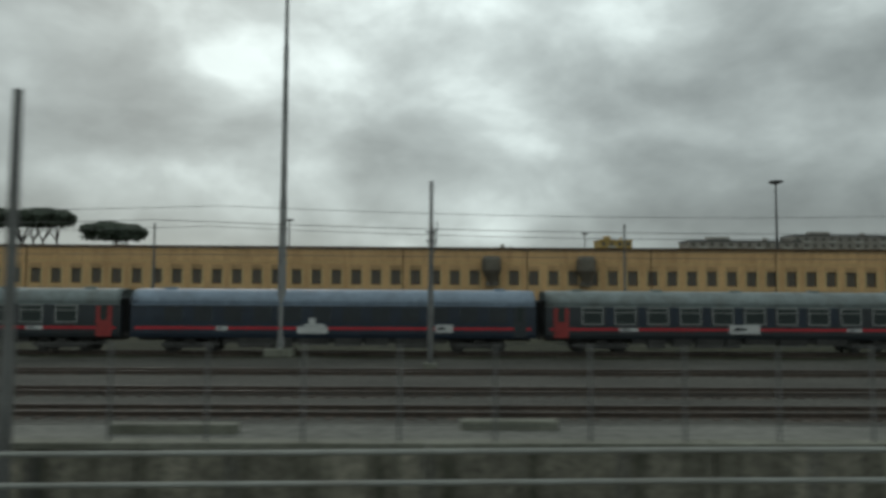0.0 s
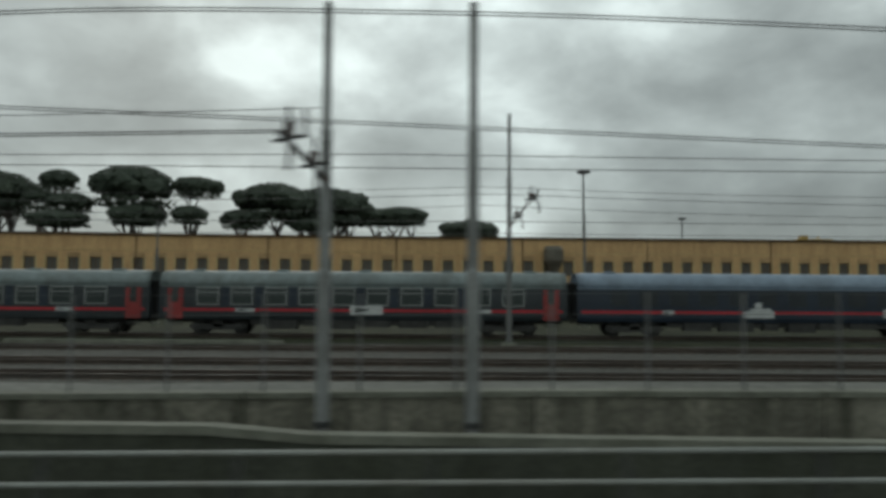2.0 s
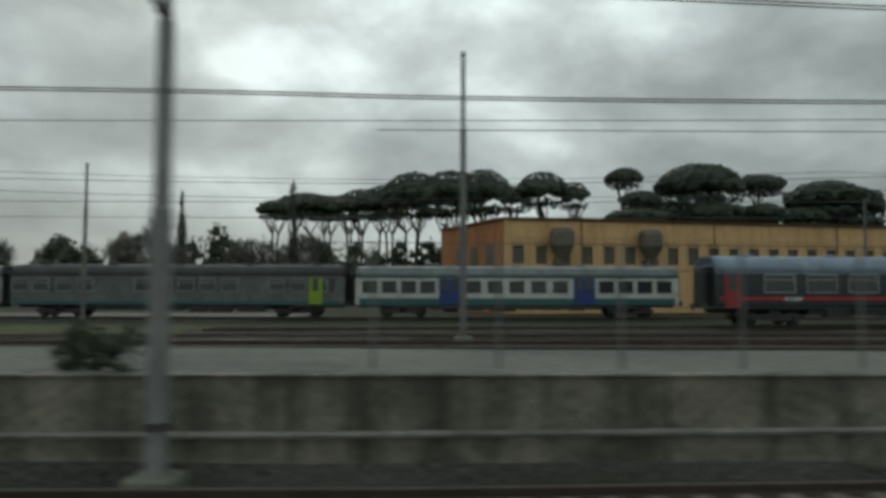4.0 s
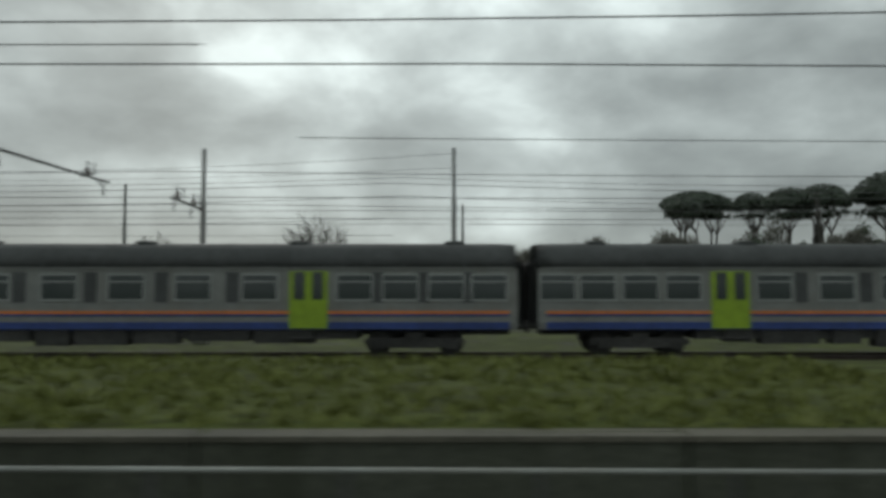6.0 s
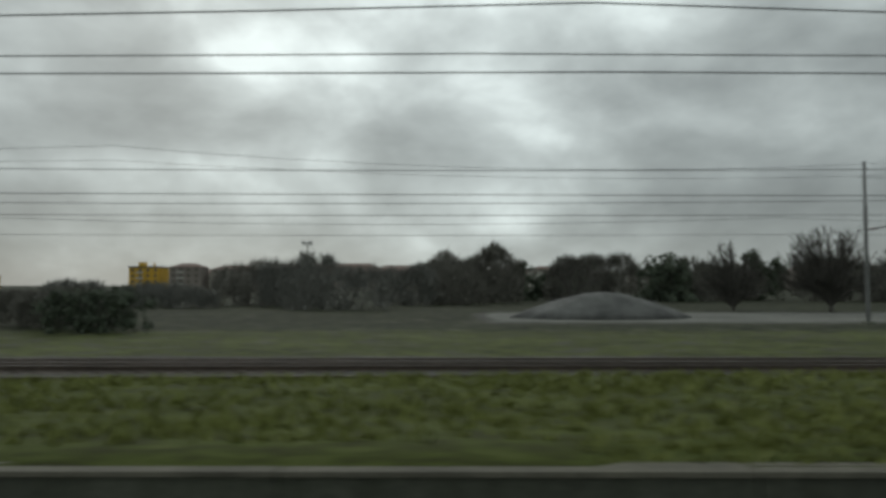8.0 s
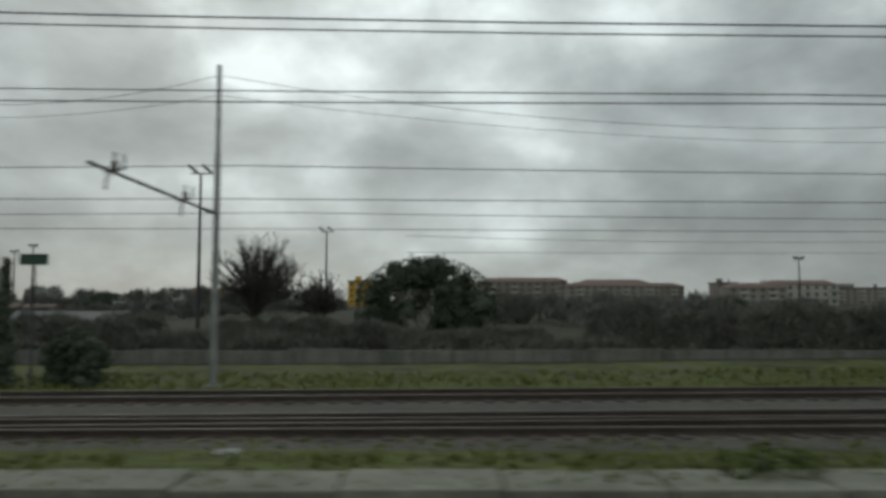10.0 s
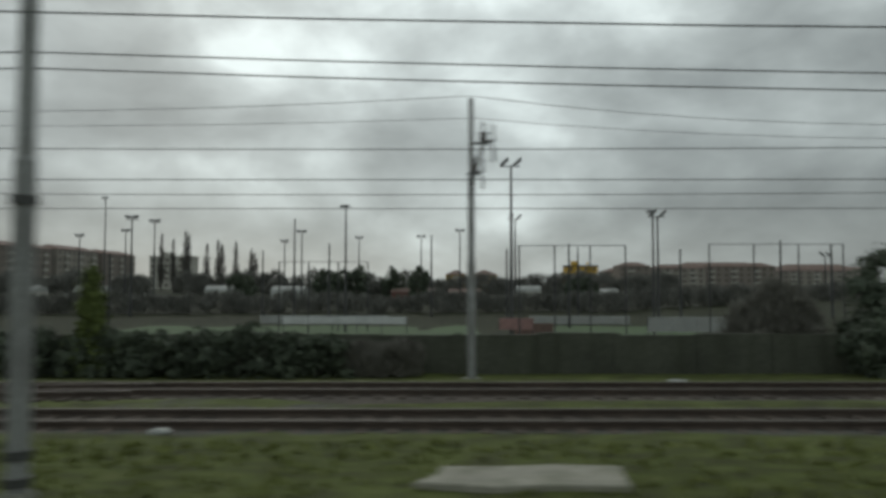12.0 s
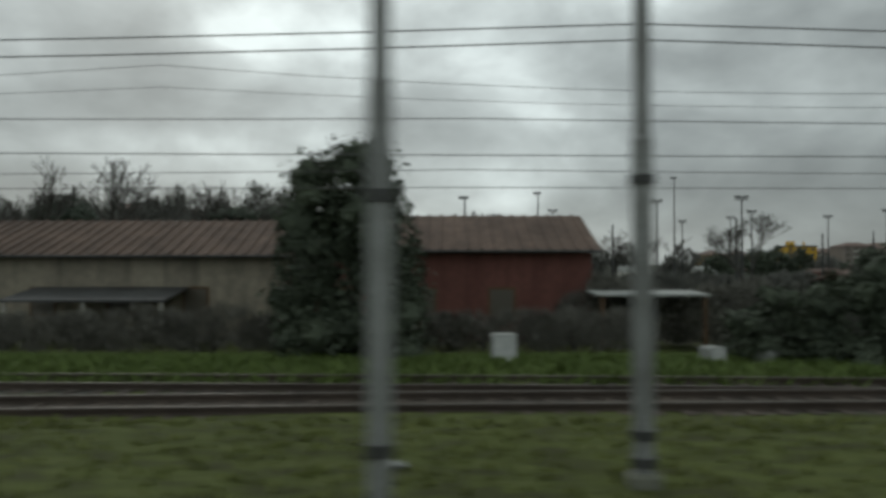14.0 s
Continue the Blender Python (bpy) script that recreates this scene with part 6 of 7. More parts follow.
# slim poles and ball-catching frames round the playing fields
for x, y, top in [(-700, 130, 17.5), (-746, 110, 13), (-692, 118, 12.5), (-676, 140, 15), (-728, 120, 11), (-655, 110, 12), (-640, 105, 11), (-663, 125, 12), (-628, 100, 11), (-764, 112, 12), (-650, 130, 12.5), (-780, 118, 12), (-708, 140, 12), (-619, 104, 10)]:
    o = part("net_pole", Shape().tube([(0, 0, -0.5), (0, 0, top)], [0.22, 0.12], 8), DARKSTEEL)
    o.matrix_basis = at(x, y, ground_z(x, y) + 0.5)
    tagged(o, "slim dark pole at the playing field", "pole", "field poles")
for x, y, w, h in [(-658, 90, 13, 11.2), (-634, 88, 16, 10.8), (-690, 100, 12, 9.5)]:
    g = thing("ball_net_frame", x, y, ground_z(x, y), "thin steel net frame of a playing field", "net frame", "net frames")
    for k in range(4):
        xx = -w / 2 + w * k / 3
        part("post", Shape().tube([(xx, 0, 0), (xx, 0, h)], 0.09, 6), DARKSTEEL, g)
    part("top_rail", Shape().tube([(-w / 2, 0, h), (w / 2, 0, h)], 0.05, 6), DARKSTEEL, g)


def wire(points, sag=0.35, r=0.014, label="thin dark overhead wire", group="overhead wires"):
    """A wire hung from support to support."""
    pts = []
    for (a, b, c), (d, e, f) in zip(points, points[1:]):
        n = 10
        for i in range(n):
            u = i / n
            pts.append((a + (d - a) * u, b + (e - b) * u, c + (f - c) * u - 4 * sag * u * (1 - u)))
    pts.append(points[-1])
    return tagged(part("overhead_wire", Shape().tube(pts, r, 5), WIRE), label, "wire", group)


def span(x0, x1, y, z, step=45.0, phase=0.0):
    """Supports every step metres between x0 and x1; y and z may be functions of x."""
    fy = y if callable(y) else (lambda x: y)
    fz = z if callable(z) else (lambda x: z)
    n = max(1, round(abs(x1 - x0) / step))
    xs = [x0 + (x1 - x0) * i / n for i in range(n + 1)]
    return [(x, fy(x), fz(x)) for x in xs]


NEXT = lambda x: between(x, [(-600, 10.0), (-300, 8.6), (-216, 9.9), (-135, 10.8)])
# over the next track
def slung(points, r=0.011, label="thin dark overhead wire"):
    """A wire that runs softly through its hanging points."""
    pts = []
    for i in range(len(points) - 1):
        p0, p1, p2, p3 = (Vector(points[max(0, min(len(points) - 1, i + k))]) for k in (-1, 0, 1, 2))
        for k in range(8):
            u = k / 8
            pts.append(tuple(0.5 * (2 * p1 + (p2 - p0) * u + (2 * p0 - 5 * p1 + 4 * p2 - p3) * u * u + (3 * p1 - p0 - 3 * p2 + p3) * u ** 3)))
    pts.append(points[-1])
    return tagged(part("overhead_wire", Shape().tube(pts, r, 5), WIRE), label, "wire", "overhead wires")


for dz in (0.0, 0.05):
    slung([(x, NEXT(x), z + dz) for x, z in [(-92, 6.3), (-98, 6.6), (-104, 6.78), (-110.5, 6.74), (-117, 6.1), (-124.4, 5.62), (-130.8, 5.93), (-137.2, 6.28), (-142, 6.5)]])
    slung([(x, NEXT(x), z + dz) for x, z in [(-142, 5.4), (-151.6, 5.39), (-158, 5.52), (-164.4, 5.85), (-174, 5.62), (-179.4, 5.13), (-185.6, 5.2), (-191.8, 5.33), (-205, 5.65), (-217.7, 6.0), (-240, 5.7), (-262, 6.0)]])
    slung([(x, NEXT(x) + 0.1, z + dz * 0.8) for x, z in [(-106.3, 5.0), (-118, 4.8), (-124.4, 4.99), (-130.8, 5.28), (-137.2, 5.66), (-142, 5.9)]], 0.011, "rising overhead contact wire")
    slung([(x, NEXT(x) + 0.1, z + dz * 0.8) for x, z in [(-142, 4.5), (-151.6, 4.54), (-158, 4.66), (-164.4, 4.80), (-174, 4.72), (-182, 4.5), (-196, 4.45), (-207.7, 4.44), (-213.6, 4.48), (-219.5, 4.58), (-240, 4.72), (-262, 4.85)]], 0.011, "straight overhead contact wire")
wire(span(-225, -569, NEXT, lambda x: rail_z(x) + between(x, [(-600, 6.6), (-520, 6.5), (-400, 6.15), (-340, 6.1), (-300, 6.4)])), 0.35, 0.012)
wire(span(-262, -569, lambda x: NEXT(x) + 0.1, lambda x: rail_z(x) + between(x, [(-565, 5.42), (-532, 5.12), (-500, 5.12), (-450, 5.4), (-300, 5.4)]), 16.0), 0.02, 0.011, "straight overhead contact wire")
wire(span(-330, -569, lambda x: NEXT(x) + 0.3, lambda x: rail_z(x) + between(x, [(-572, 5.7), (-532, 5.26), (-500, 5.26), (-450, 5.7), (-300, 5.7)]), 16.0), 0.02, 0.010)
# from mast to mast on the open stretch
NEAR = [-530.5, -568.5, -604.3, -644.4, -682.7, -721.1, -755.9, -790.4, -826, -862]
FARTHER = [-569.5, -606.8, -641.4, -679.3, -717.8, -752.2, -787.2, -823, -860]
wire([(x, 7.0, between(x, [(-690, 5.56), (-604, 5.68), (-568, 5.78)])) for x in NEAR], 0.35, 0.010)
wire([(x, 7.0, between(x, [(-690, 5.40), (-604, 5.54), (-568, 5.65)])) for x in NEAR[1:4]], 0.33, 0.009)
wire([(x, 9.6, between(x, [(-790, 5.95), (-719, 5.98), (-641, 5.75), (-570, 5.85)])) for x in FARTHER], 0.30, 0.011)
wire([(x, 9.6, between(x, [(-790, 5.74), (-719, 5.77), (-641, 5.53), (-570, 5.58)])) for x in FARTHER], 0.32, 0.011)
wire([(-30.6, 6.6, 6.15), (-76.9, 6.8, 6.1)], 0.7, 0.012)
# over the wall side
for dz in (0.0, 0.06):
    slung([(x, 15.2, z + dz) for x, z in [(-142, 7.1), (-128, 6.9), (-113, 6.4), (-94.8, 5.7), (-86.5, 5.37), (-68, 4.86), (-45, 4.7), (-20, 4.75)]], 0.012)
wire(span(-60, -215, 15.6, 5.3), 0.05, 0.011, "straight overhead contact wire")
wire(span(-60, -330, 15.2, 5.5), 0.1, 0.010)
wire([(-106.3, 14.9, 6.4), (-137.3, 16.2, 6.7), (-187.4, 15.2, 6.5)], 0.3, 0.010)
# over the yard
for y, z, s in [(29.3, 5.5, 0.05), (29.3, 6.6, 0.4), (36.4, 5.6, 0.05), (36.4, 7.0, 0.5), (38.9, 8.3, 0.45)]:
    wire(span(80, -420, y, z), s, 0.014)
# over the siding and the far track
T1Y = lambda x: between(x, [(-880, 12.4), (-830, 13.6), (-790, 15.6), (-775, 16.1), (-600, 16), (-530, 17.8), (-470, 19.6), (-400, 21.8), (-260, 22.3)])
T2Y = lambda x: between(x, [(-880, 20.6), (-600, 20.6), (-540, 23.6), (-470, 24.3), (-400, 25.4), (-260, 28.2)])
for fy, zc, zm in ((T1Y, 5.12, 5.9), (T2Y, 4.95, 5.45)):
    wire(span(-290, -880, fy, zc), 0.04, 0.012, "straight overhead contact wire")
    wire(span(-290, -880, fy, zm), 0.15, 0.012)
BACK = [(-326.4, 40, 9.8), (-380.6, 43, 10.0), (-412.6, 45, 10.2), (-460, 40, 10.2), (-516.6, 35, 10.8), (-534.9, 32.5, 10.6), (-566.6, 28.5, 11.6), (-581.1, 27.1, 10.7), (-612.5, 26.6, 9.2), (-642.9, 26.3, 9.3), (-672.8, 26.0, 9.5), (-718.6, 26.2, 10.3), (-752.9, 26.9, 9.8), (-800, 26.5, 10), (-850, 26.5, 10)]
wire(BACK, 0.9, 0.012, "sagging feeder wire along the far masts")
wire([(x, y, z - 0.8) for x, y, z in BACK], 0.6, 0.010, "sagging feeder wire along the far masts")
wire(span(-330, -560, 44, 6.6), 0.4, 0.014)
wire(span(-330, -560, 44, 5.6), 0.05, 0.014)


# ---- guard rail beside the line ----
def guard_rail(x0, x1, y, zs, step=2.0, label="grey two-bar steel guard rail beside the line"):
    g = thing("guard_rail", 0, 0, 0, label, "guard rail", "guard rails")
    n = int(abs(x1 - x0) / 12)
    for z in zs:
        pts = [(x0 + (x1 - x0) * i / n, y, rail_z(x0 + (x1 - x0) * i / n) + z) for i in range(n + 1)]
        part("bar", Shape().tube(pts, 0.03, 8), PALERAIL, g)
    model = None
    k = int(abs(x1 - x0) / step)
    for i in range(k + 1):
        x = x0 + (x1 - x0) * i / k
        if model is None:
            model = part("post", Shape().box(-0.03, 0.03, -0.025, 0.025, -0.5, zs[0]), DARKSTEEL, g)
            ob = model
        else:
            ob = again("post", model, g)
        ob.matrix_basis = at(x, y + 0.06, rail_z(x))
    return g


guard_rail(40, -134, 7.6, (1.06, 0.75))
guard_rail(-300, -390, 7.6, (0.82,), label="grey single-bar guard rail beside the line")

# ---- trees and shrubs ----
def pine(x, y, width, top, crown, trunk_base=0.0, seed=0, stems=2, label="dark umbrella pine with bare forked trunks", dense=1.0):
    """A stone pine: forked stems and a flat, lumpy umbrella crown."""
    rnd = random.Random(seed)
    t = thing("stone_pine", x, y, trunk_base, label, "tree", "stone pines")
    top, under = top - trunk_base, top - trunk_base - crown
    tr = Shape()
    R = width / 2
    for i in range(stems):
        bx = rnd.uniform(-0.16, 0.16) * width
        fx, fy = rnd.uniform(-0.1, 0.1) * width, rnd.uniform(-0.1, 0.1) * width
        tr.tube([(bx, fy, -0.5), (bx + fx * 0.4, fy, under * 0.45), (bx + fx, fy, under * 0.82)], [0.42, 0.32, 0.27], 7)
        for k in range(5):
            a = rnd.uniform(0, 6.28)
            rr = R * rnd.uniform(0.3, 0.72)
            tr.tube([(bx + fx, fy, under * 0.80), (bx + fx + rr * 0.45 * math.cos(a), fy + rr * 0.4 * math.sin(a), under * 0.92), (bx + fx + rr * math.cos(a), fy + rr * math.sin(a), under + crown * 0.25)], [0.22, 0.15, 0.09], 5)
    part("trunk", tr, BARK, t)
    cr = Shape()
    n = int(46 * dense)
    for i in range(n):
        a, q = rnd.uniform(0, 6.28), math.sqrt(rnd.random()) * 0.86
        px, py = R * q * math.cos(a), R * q * math.sin(a)
        dome = math.sqrt(max(0.0, 1 - q * q))
        pz = under + crown * (0.34 + 0.40 * dome * rnd.uniform(0.2, 1.0))
        s = R * rnd.uniform(0.2, 0.32)
        cr.blob((px, py, pz), (s, s, min(s * 0.75, crown * 0.34)), rnd, 0.2, 8, 6)
    for i in range(int(900 * dense)):
        a, q = rnd.uniform(0, 6.28), math.sqrt(rnd.random())
        dome = math.sqrt(max(0.0, 1 - q * q))
        lo = under + crown * 0.16 * rnd.random()
        hi = under + crown * (0.42 + 0.56 * dome) * rnd.uniform(0.94, 1.03)
        up = rnd.random() < 0.72
        cr.leaf((R * q * math.cos(a), R * q * math.sin(a), hi if up else lo), R * 0.055 * rnd.uniform(0.6, 1.3), rnd, (q * math.cos(a), q * math.sin(a), 0.3 + dome if up else -0.4))
    part("crown", cr, PINE, t, "dense dark green needles")
    return t


# x, depth, width, top, crown depth, stems
for i, (x, y, w, top, cr, stems) in enumerate([
        (-137.6, 145.5, 14.4, 24.2, 6.8, 2),
        (-129.3, 158, 19.0, 25.0, 7.6, 3),
        (-143.0, 144, 8.6, 18.9, 3.9, 2),
        (-130.0, 147, 9.0, 17.2, 2.2, 1),
        (-164.1, 142, 16.1, 26.9, 7.8, 2),
        (-152.1, 143, 9.6, 25.0, 3.9, 1),
        (-152.4, 140, 7.2, 19.1, 3.5, 2),
        (-178.4, 142, 7.0, 26.2, 3.9, 1),
        (-175.6, 141, 7.9, 21.6, 3.7, 1),
        (-162.2, 140, 10.6, 19.3, 3.9, 2),
        (-176.7, 139, 11.3, 17.7, 2.8, 2),
        (-260.1, 205, 10.4, 27.8, 5.2, 2),
        (-253.8, 215, 16.5, 31.2, 7.4, 2),
        (-248.0, 216, 12.6, 30.7, 7.4, 2),
        (-241.0, 205, 10.0, 29.5, 7.0, 2),
        (-235.1, 195, 13.2, 29.5, 8.2, 2),
        (-228.7, 190, 12.8, 29.8, 8.5, 3),
        (-220.2, 175, 16.4, 30.6, 10.5, 3),
        (-211.5, 172, 17.2, 30.5, 10.5, 3),
        (-204.6, 165, 13.0, 29.7, 10.0, 3),
        (-197.9, 160, 6.8, 25.4, 6.0, 2),
        (-193.2, 151, 10.4, 26.9, 7.2, 2),
        (-186.9, 150, 6.4, 24.7, 5.6, 2),
        (-146.0, 222, 18.0, 29.2, 5.0, 2),
        (-137.0, 224, 14.0, 28.4, 5.0, 2),
        (-123.5, 227, 14.0, 28.6, 5.0, 2),
        (-130.7, 225, 12.8, 29.0, 5.7, 2),
        (-116.9, 226, 15.9, 29.1, 5.4, 3),
        (-96.0, 225, 18.3, 24.7, 5.2, 2),
]):
    pine(x, y, w, top, cr, 0.0, 40 + i, stems, dense=1.3)


def shrub(x, y, w, d, h, mat=BUSH, seed=0, base=-0.6, label="dense dark evergreen shrub", leaves=900, group="line-side shrubs", name="shrub", lumps=22, leaf=0.16, pointed=False, rounded=False):
    """A leafy mass: small lumps inside, each wrapped in loose leaf clumps, with an uneven outline."""
    rnd = random.Random(seed)
    if y > 34 and x < -590:
        base = ground_z(x, y)
    t = thing(name, x, y, base, label, "shrub" if name == "shrub" else "tree", group)
    st = Shape()
    for k in range(1):
        a = rnd.uniform(-0.1, 0.1) * w
        st.tube([(a, 0, -0.2), (a * 1.2, 0, h * 0.35), (a * 1.3, 0, h * 0.6)], [0.09, 0.07, 0.03], 5)
    part("stem", st, TWIG, t)
    cr = Shape()
    waves = [(rnd.uniform(0, 6.28), rnd.uniform(1.2, 2.2), rnd.uniform(0.03, 0.07)) for _ in range(3)]
    bare = mat in (HAZEBELT, BUSHBROWN)
    slim = pointed or h > 1.7 * w
    n = int(lumps * (2.6 if slim else 1.5))
    for i in range(n):
        u = rnd.random() if i % 2 else rnd.random() ** 0.6
        if slim:
            u = (i + rnd.random()) / n
        s = min(w, h) * rnd.uniform(0.09, 0.19) * (1.15 - 0.25 * u)
        if pointed:
            s = max(s, w * rnd.uniform(0.26, 0.4) * (1.1 - 0.6 * u))
        f = (0.7 - 0.6 * u) if pointed else 1.0
        px, py = rnd.uniform(-0.44, 0.44) * w * f, rnd.uniform(-0.4, 0.4) * d * f
        if rounded:
            px, py = px * (0.62 + 0.38 * math.sin(math.pi * min(1, 0.12 + u))), py * (0.62 + 0.38 * math.sin(math.pi * min(1, 0.12 + u)))
        cap = h * (0.55 + 0.45 * math.sqrt(max(0.0, 1 - (2.05 * px / w) ** 2)))
        cap *= 1 + sum(am * math.sin(ph + px * fr * 6.28 / w) for ph, fr, am in waves)
        if rounded:
            cap = h * (0.30 + 0.70 * math.sqrt(max(0.0, 1 - (2.0 * px / w) ** 2)))
        pz = max(s * 0.5, (cap - s * 1.05) * u)
        core = 0.34 if bare else 0.60
        cr.blob((px, py, pz), (s * core, s * core, s * core * 0.9), rnd, 0.3, 6, 4)
        for k in range(int(leaves * (1.5 if slim else 1.0) * (1.5 if bare else 0.9) / n)):
            a, c = rnd.uniform(0, 6.28), rnd.uniform(-0.7, 1)
            q = math.sqrt(1 - c * c)
            g = s * rnd.uniform(0.5, 1.25)
            spot = (px + g * q * math.cos(a), py + g * q * math.sin(a), max(0.03, pz + g * c))
            if bare:
                cr.twig(spot, leaf * rnd.uniform(1.2, 4.0), rnd, (q * math.cos(a), q * math.sin(a), c))
            else:
                cr.leaf(spot, leaf * rnd.uniform(0.35, 0.85), rnd, (q * math.cos(a), q * math.sin(a), c))
    # loose outer growth that fills the hollows between the lumps
    for k in range(int(leaves * (1.2 if bare else 0.45))):
        px, u = rnd.uniform(-0.48, 0.48) * w, rnd.random() ** 0.7
        f = (0.9 - 0.7 * u) if pointed else 1.0
        cap = h * (0.55 + 0.45 * math.sqrt(max(0.0, 1 - (2.05 * px / w) ** 2))) * (1 + sum(am * math.sin(ph + px * fr * 6.28 / w) for ph, fr, am in waves))
        if rounded:
            cap = h * (0.30 + 0.70 * math.sqrt(max(0.0, 1 - (2.0 * px / w) ** 2)))
        bulge = math.sqrt(max(0.05, 1 - (2 * px / w) ** 2)) * math.sqrt(max(0.05, 1 - (0.9 * u) ** 2))
        spot = (px * f, -d * rnd.uniform(0.15, 0.52) * f * bulge, max(0.03, cap * u * 0.93))
        if bare:
            cr.twig(spot, leaf * rnd.uniform(1.2, 4.0), rnd, (0.1 * px / w, -0.5, 0.4))
        else:
            cr.leaf(spot, leaf * rnd.uniform(0.3, 0.75), rnd)
    part("foliage", cr, mat, t)
    return t


def bare_tree(x, y, h, spread_, seed=0, base=-0.5, label="leafless winter tree with fine twigs", depth=5, group="bare trees", r0=None, full=3, trunk=0.26):
    rnd = random.Random(seed)
    twig = 0.0004 * y
    t = thing("bare_tree", x, y, base, label, "tree", group)
    sh = Shape()

    def grow(p, d, length, r, level):
        q = p + d * length
        mid = (p + q) / 2 + Vector((rnd.uniform(-1, 1), rnd.uniform(-1, 1), 0)) * length * 0.05
        sh.tube([p, mid, q], [max(r, twig), max(r * 0.85, twig), max(r * 0.65, twig * 0.8)], 5 if level < 2 else 3)
        if level >= depth:
            return
        for k in range(3 if level < full else 2):
            e = (d + Vector((rnd.gauss(0, spread_), rnd.gauss(0, spread_), rnd.uniform(0.0, 0.35)))).normalized()
            grow(q if k else mid.lerp(q, 0.8), e, length * rnd.uniform(0.62, 0.85), r * 0.6, level + 1)

    grow(Vector((0, 0, -0.3)), Vector((0, 0, 1)), h * trunk, r0 or h * 0.018, 0)
    part("branching", sh, TWIG, t)
    return t


def dome_tree(x, y, w, h, seed=0, base=-0.5, label="broad leafless tree with a dense dome of twigs", group="bare trees", limbs=46):
    """Many limbs fan out from a short trunk to a dome of fine twigs."""
    rnd = random.Random(seed)
    t = thing("bare_tree", x, y, base, label, "tree", group)
    tr, tw = Shape(), Shape()
    fine = 0.00036 * y
    tr.tube([(0, 0, -0.3), (0, 0, h * 0.2)], [h * 0.025, h * 0.02], 8)
    for i in range(limbs):
        a, e = rnd.uniform(0, 6.28), math.asin(rnd.uniform(0.05, 1.0))
        k = rnd.uniform(0.8, 1.0)
        end = Vector((w / 2 * math.cos(e) * math.cos(a) * k, w / 2 * math.cos(e) * math.sin(a) * k, h * 0.22 + h * 0.74 * math.sin(e) * k))
        root = Vector((0, 0, h * rnd.uniform(0.08, 0.2)))
        mid = root.lerp(end, 0.5) + Vector((0, 0, h * 0.06)) - Vector((end.x, end.y, 0)) * 0.1
        tr.tube([root, mid, end], [fine * 4.5, fine * 2.6, fine * 1.2], 5)
        for j in range(13):
            u = rnd.uniform(0.35, 1.0)
            p = mid.lerp(end, (u - 0.5) * 2) if u > 0.5 else root.lerp(mid, u * 2)
            d = ((end - root).normalized() + Vector((rnd.uniform(-0.8, 0.8), rnd.uniform(-0.8, 0.8), rnd.uniform(-0.1, 0.7)))).normalized()
            q = p + d * h * rnd.uniform(0.08, 0.2)
            tw.tube([p, q], [fine, fine * 0.6], 3)
            for m in range(2):
                d2 = (d + Vector((rnd.uniform(-0.7, 0.7), rnd.uniform(-0.7, 0.7), rnd.uniform(-0.2, 0.6)))).normalized()
                tw.tube([p.lerp(q, 0.6), p.lerp(q, 0.6) + d2 * h * rnd.uniform(0.05, 0.11)], [fine * 0.8, fine * 0.5], 3)
    part("trunk", tr, TWIG, t)
    ob = part("twig_mass", tw, TWIG, t, "fine bare twigs")
    tagged(ob, kind="stuff")
    return t


dome_tree(-579.8, 86, 11.5, 10.9, 1201, limbs=95)
dome_tree(-572.8, 90, 7.5, 6.6, 1202, limbs=60)
dome_tree(-402.0, 76, 9.5, 9.6, 1203, limbs=80)
dome_tree(-410.5, 80, 8.0, 7.8, 1204)
dome_tree(-337.2, 60, 6.8, 9.6, 1205, limbs=30)
for k, (xx, ww, hh) in enumerate([(-563, 5, 1.9), (-568, 6, 2.2), (-574, 5, 1.8), (-579, 6, 2.4), (-585, 6, 2.0), (-590, 5, 2.3)]):
    shrub(xx, 50 + 5 * (k % 3), ww, 3, hh, BUSHBROWN, 1150 + k, base=ground_z(xx, 52), label="brown winter scrub beyond the tracks", leaves=2000, lumps=30, leaf=0.15, group="field scrub")


def poplar(x, y, h, w, seed=0, base=-0.5, mat=None):
    rnd = random.Random(seed)
    t = thing("poplar", x, y, base, "slim upright leafless poplar", "tree", "poplars")
    sh = Shape().tube([(0, 0, -0.3), (0, 0, h)], [0.28, 0.05], 6)
    for i in range(110):
        z = h * rnd.uniform(0.10, 0.95)
        a = rnd.uniform(0, 6.28)
        ln = h * 0.16 * (1.05 - z / h)
        q = w * 0.5 * rnd.uniform(0.3, 1) * math.sqrt(max(0.05, 1.05 - z / h))
        sh.tube([(0, 0, z), (q * math.cos(a) * 0.7, q * math.sin(a) * 0.7, z + ln * 0.6), (q * math.cos(a), q * math.sin(a), z + ln * 1.7)], [0.13, 0.10, 0.06], 4)
    part("branching", sh, TWIG, t)
    return t


for i, (x, h) in enumerate([(-785.0, 24.0), (-781.5, 22.0), (-777.5, 25.5), (-774.5, 24.0), (-768.0, 20.0), (-764.5, 21.5), (-761.0, 20.0), (-756.5, 21.0), (-751.0, 18.0), (-748.0, 16.0)]):
    poplar(x, 291 + (i % 3) * 3, h, 4.6, 300 + i)
for i, (x, y, h) in enumerate([(-240.4, 131, 23.0), (-260.2, 131, 21.0), (-254.6, 131, 13.6), (-253.0, 131, 13.2)]):
    poplar(x, y, h, 3.2, 330 + i)

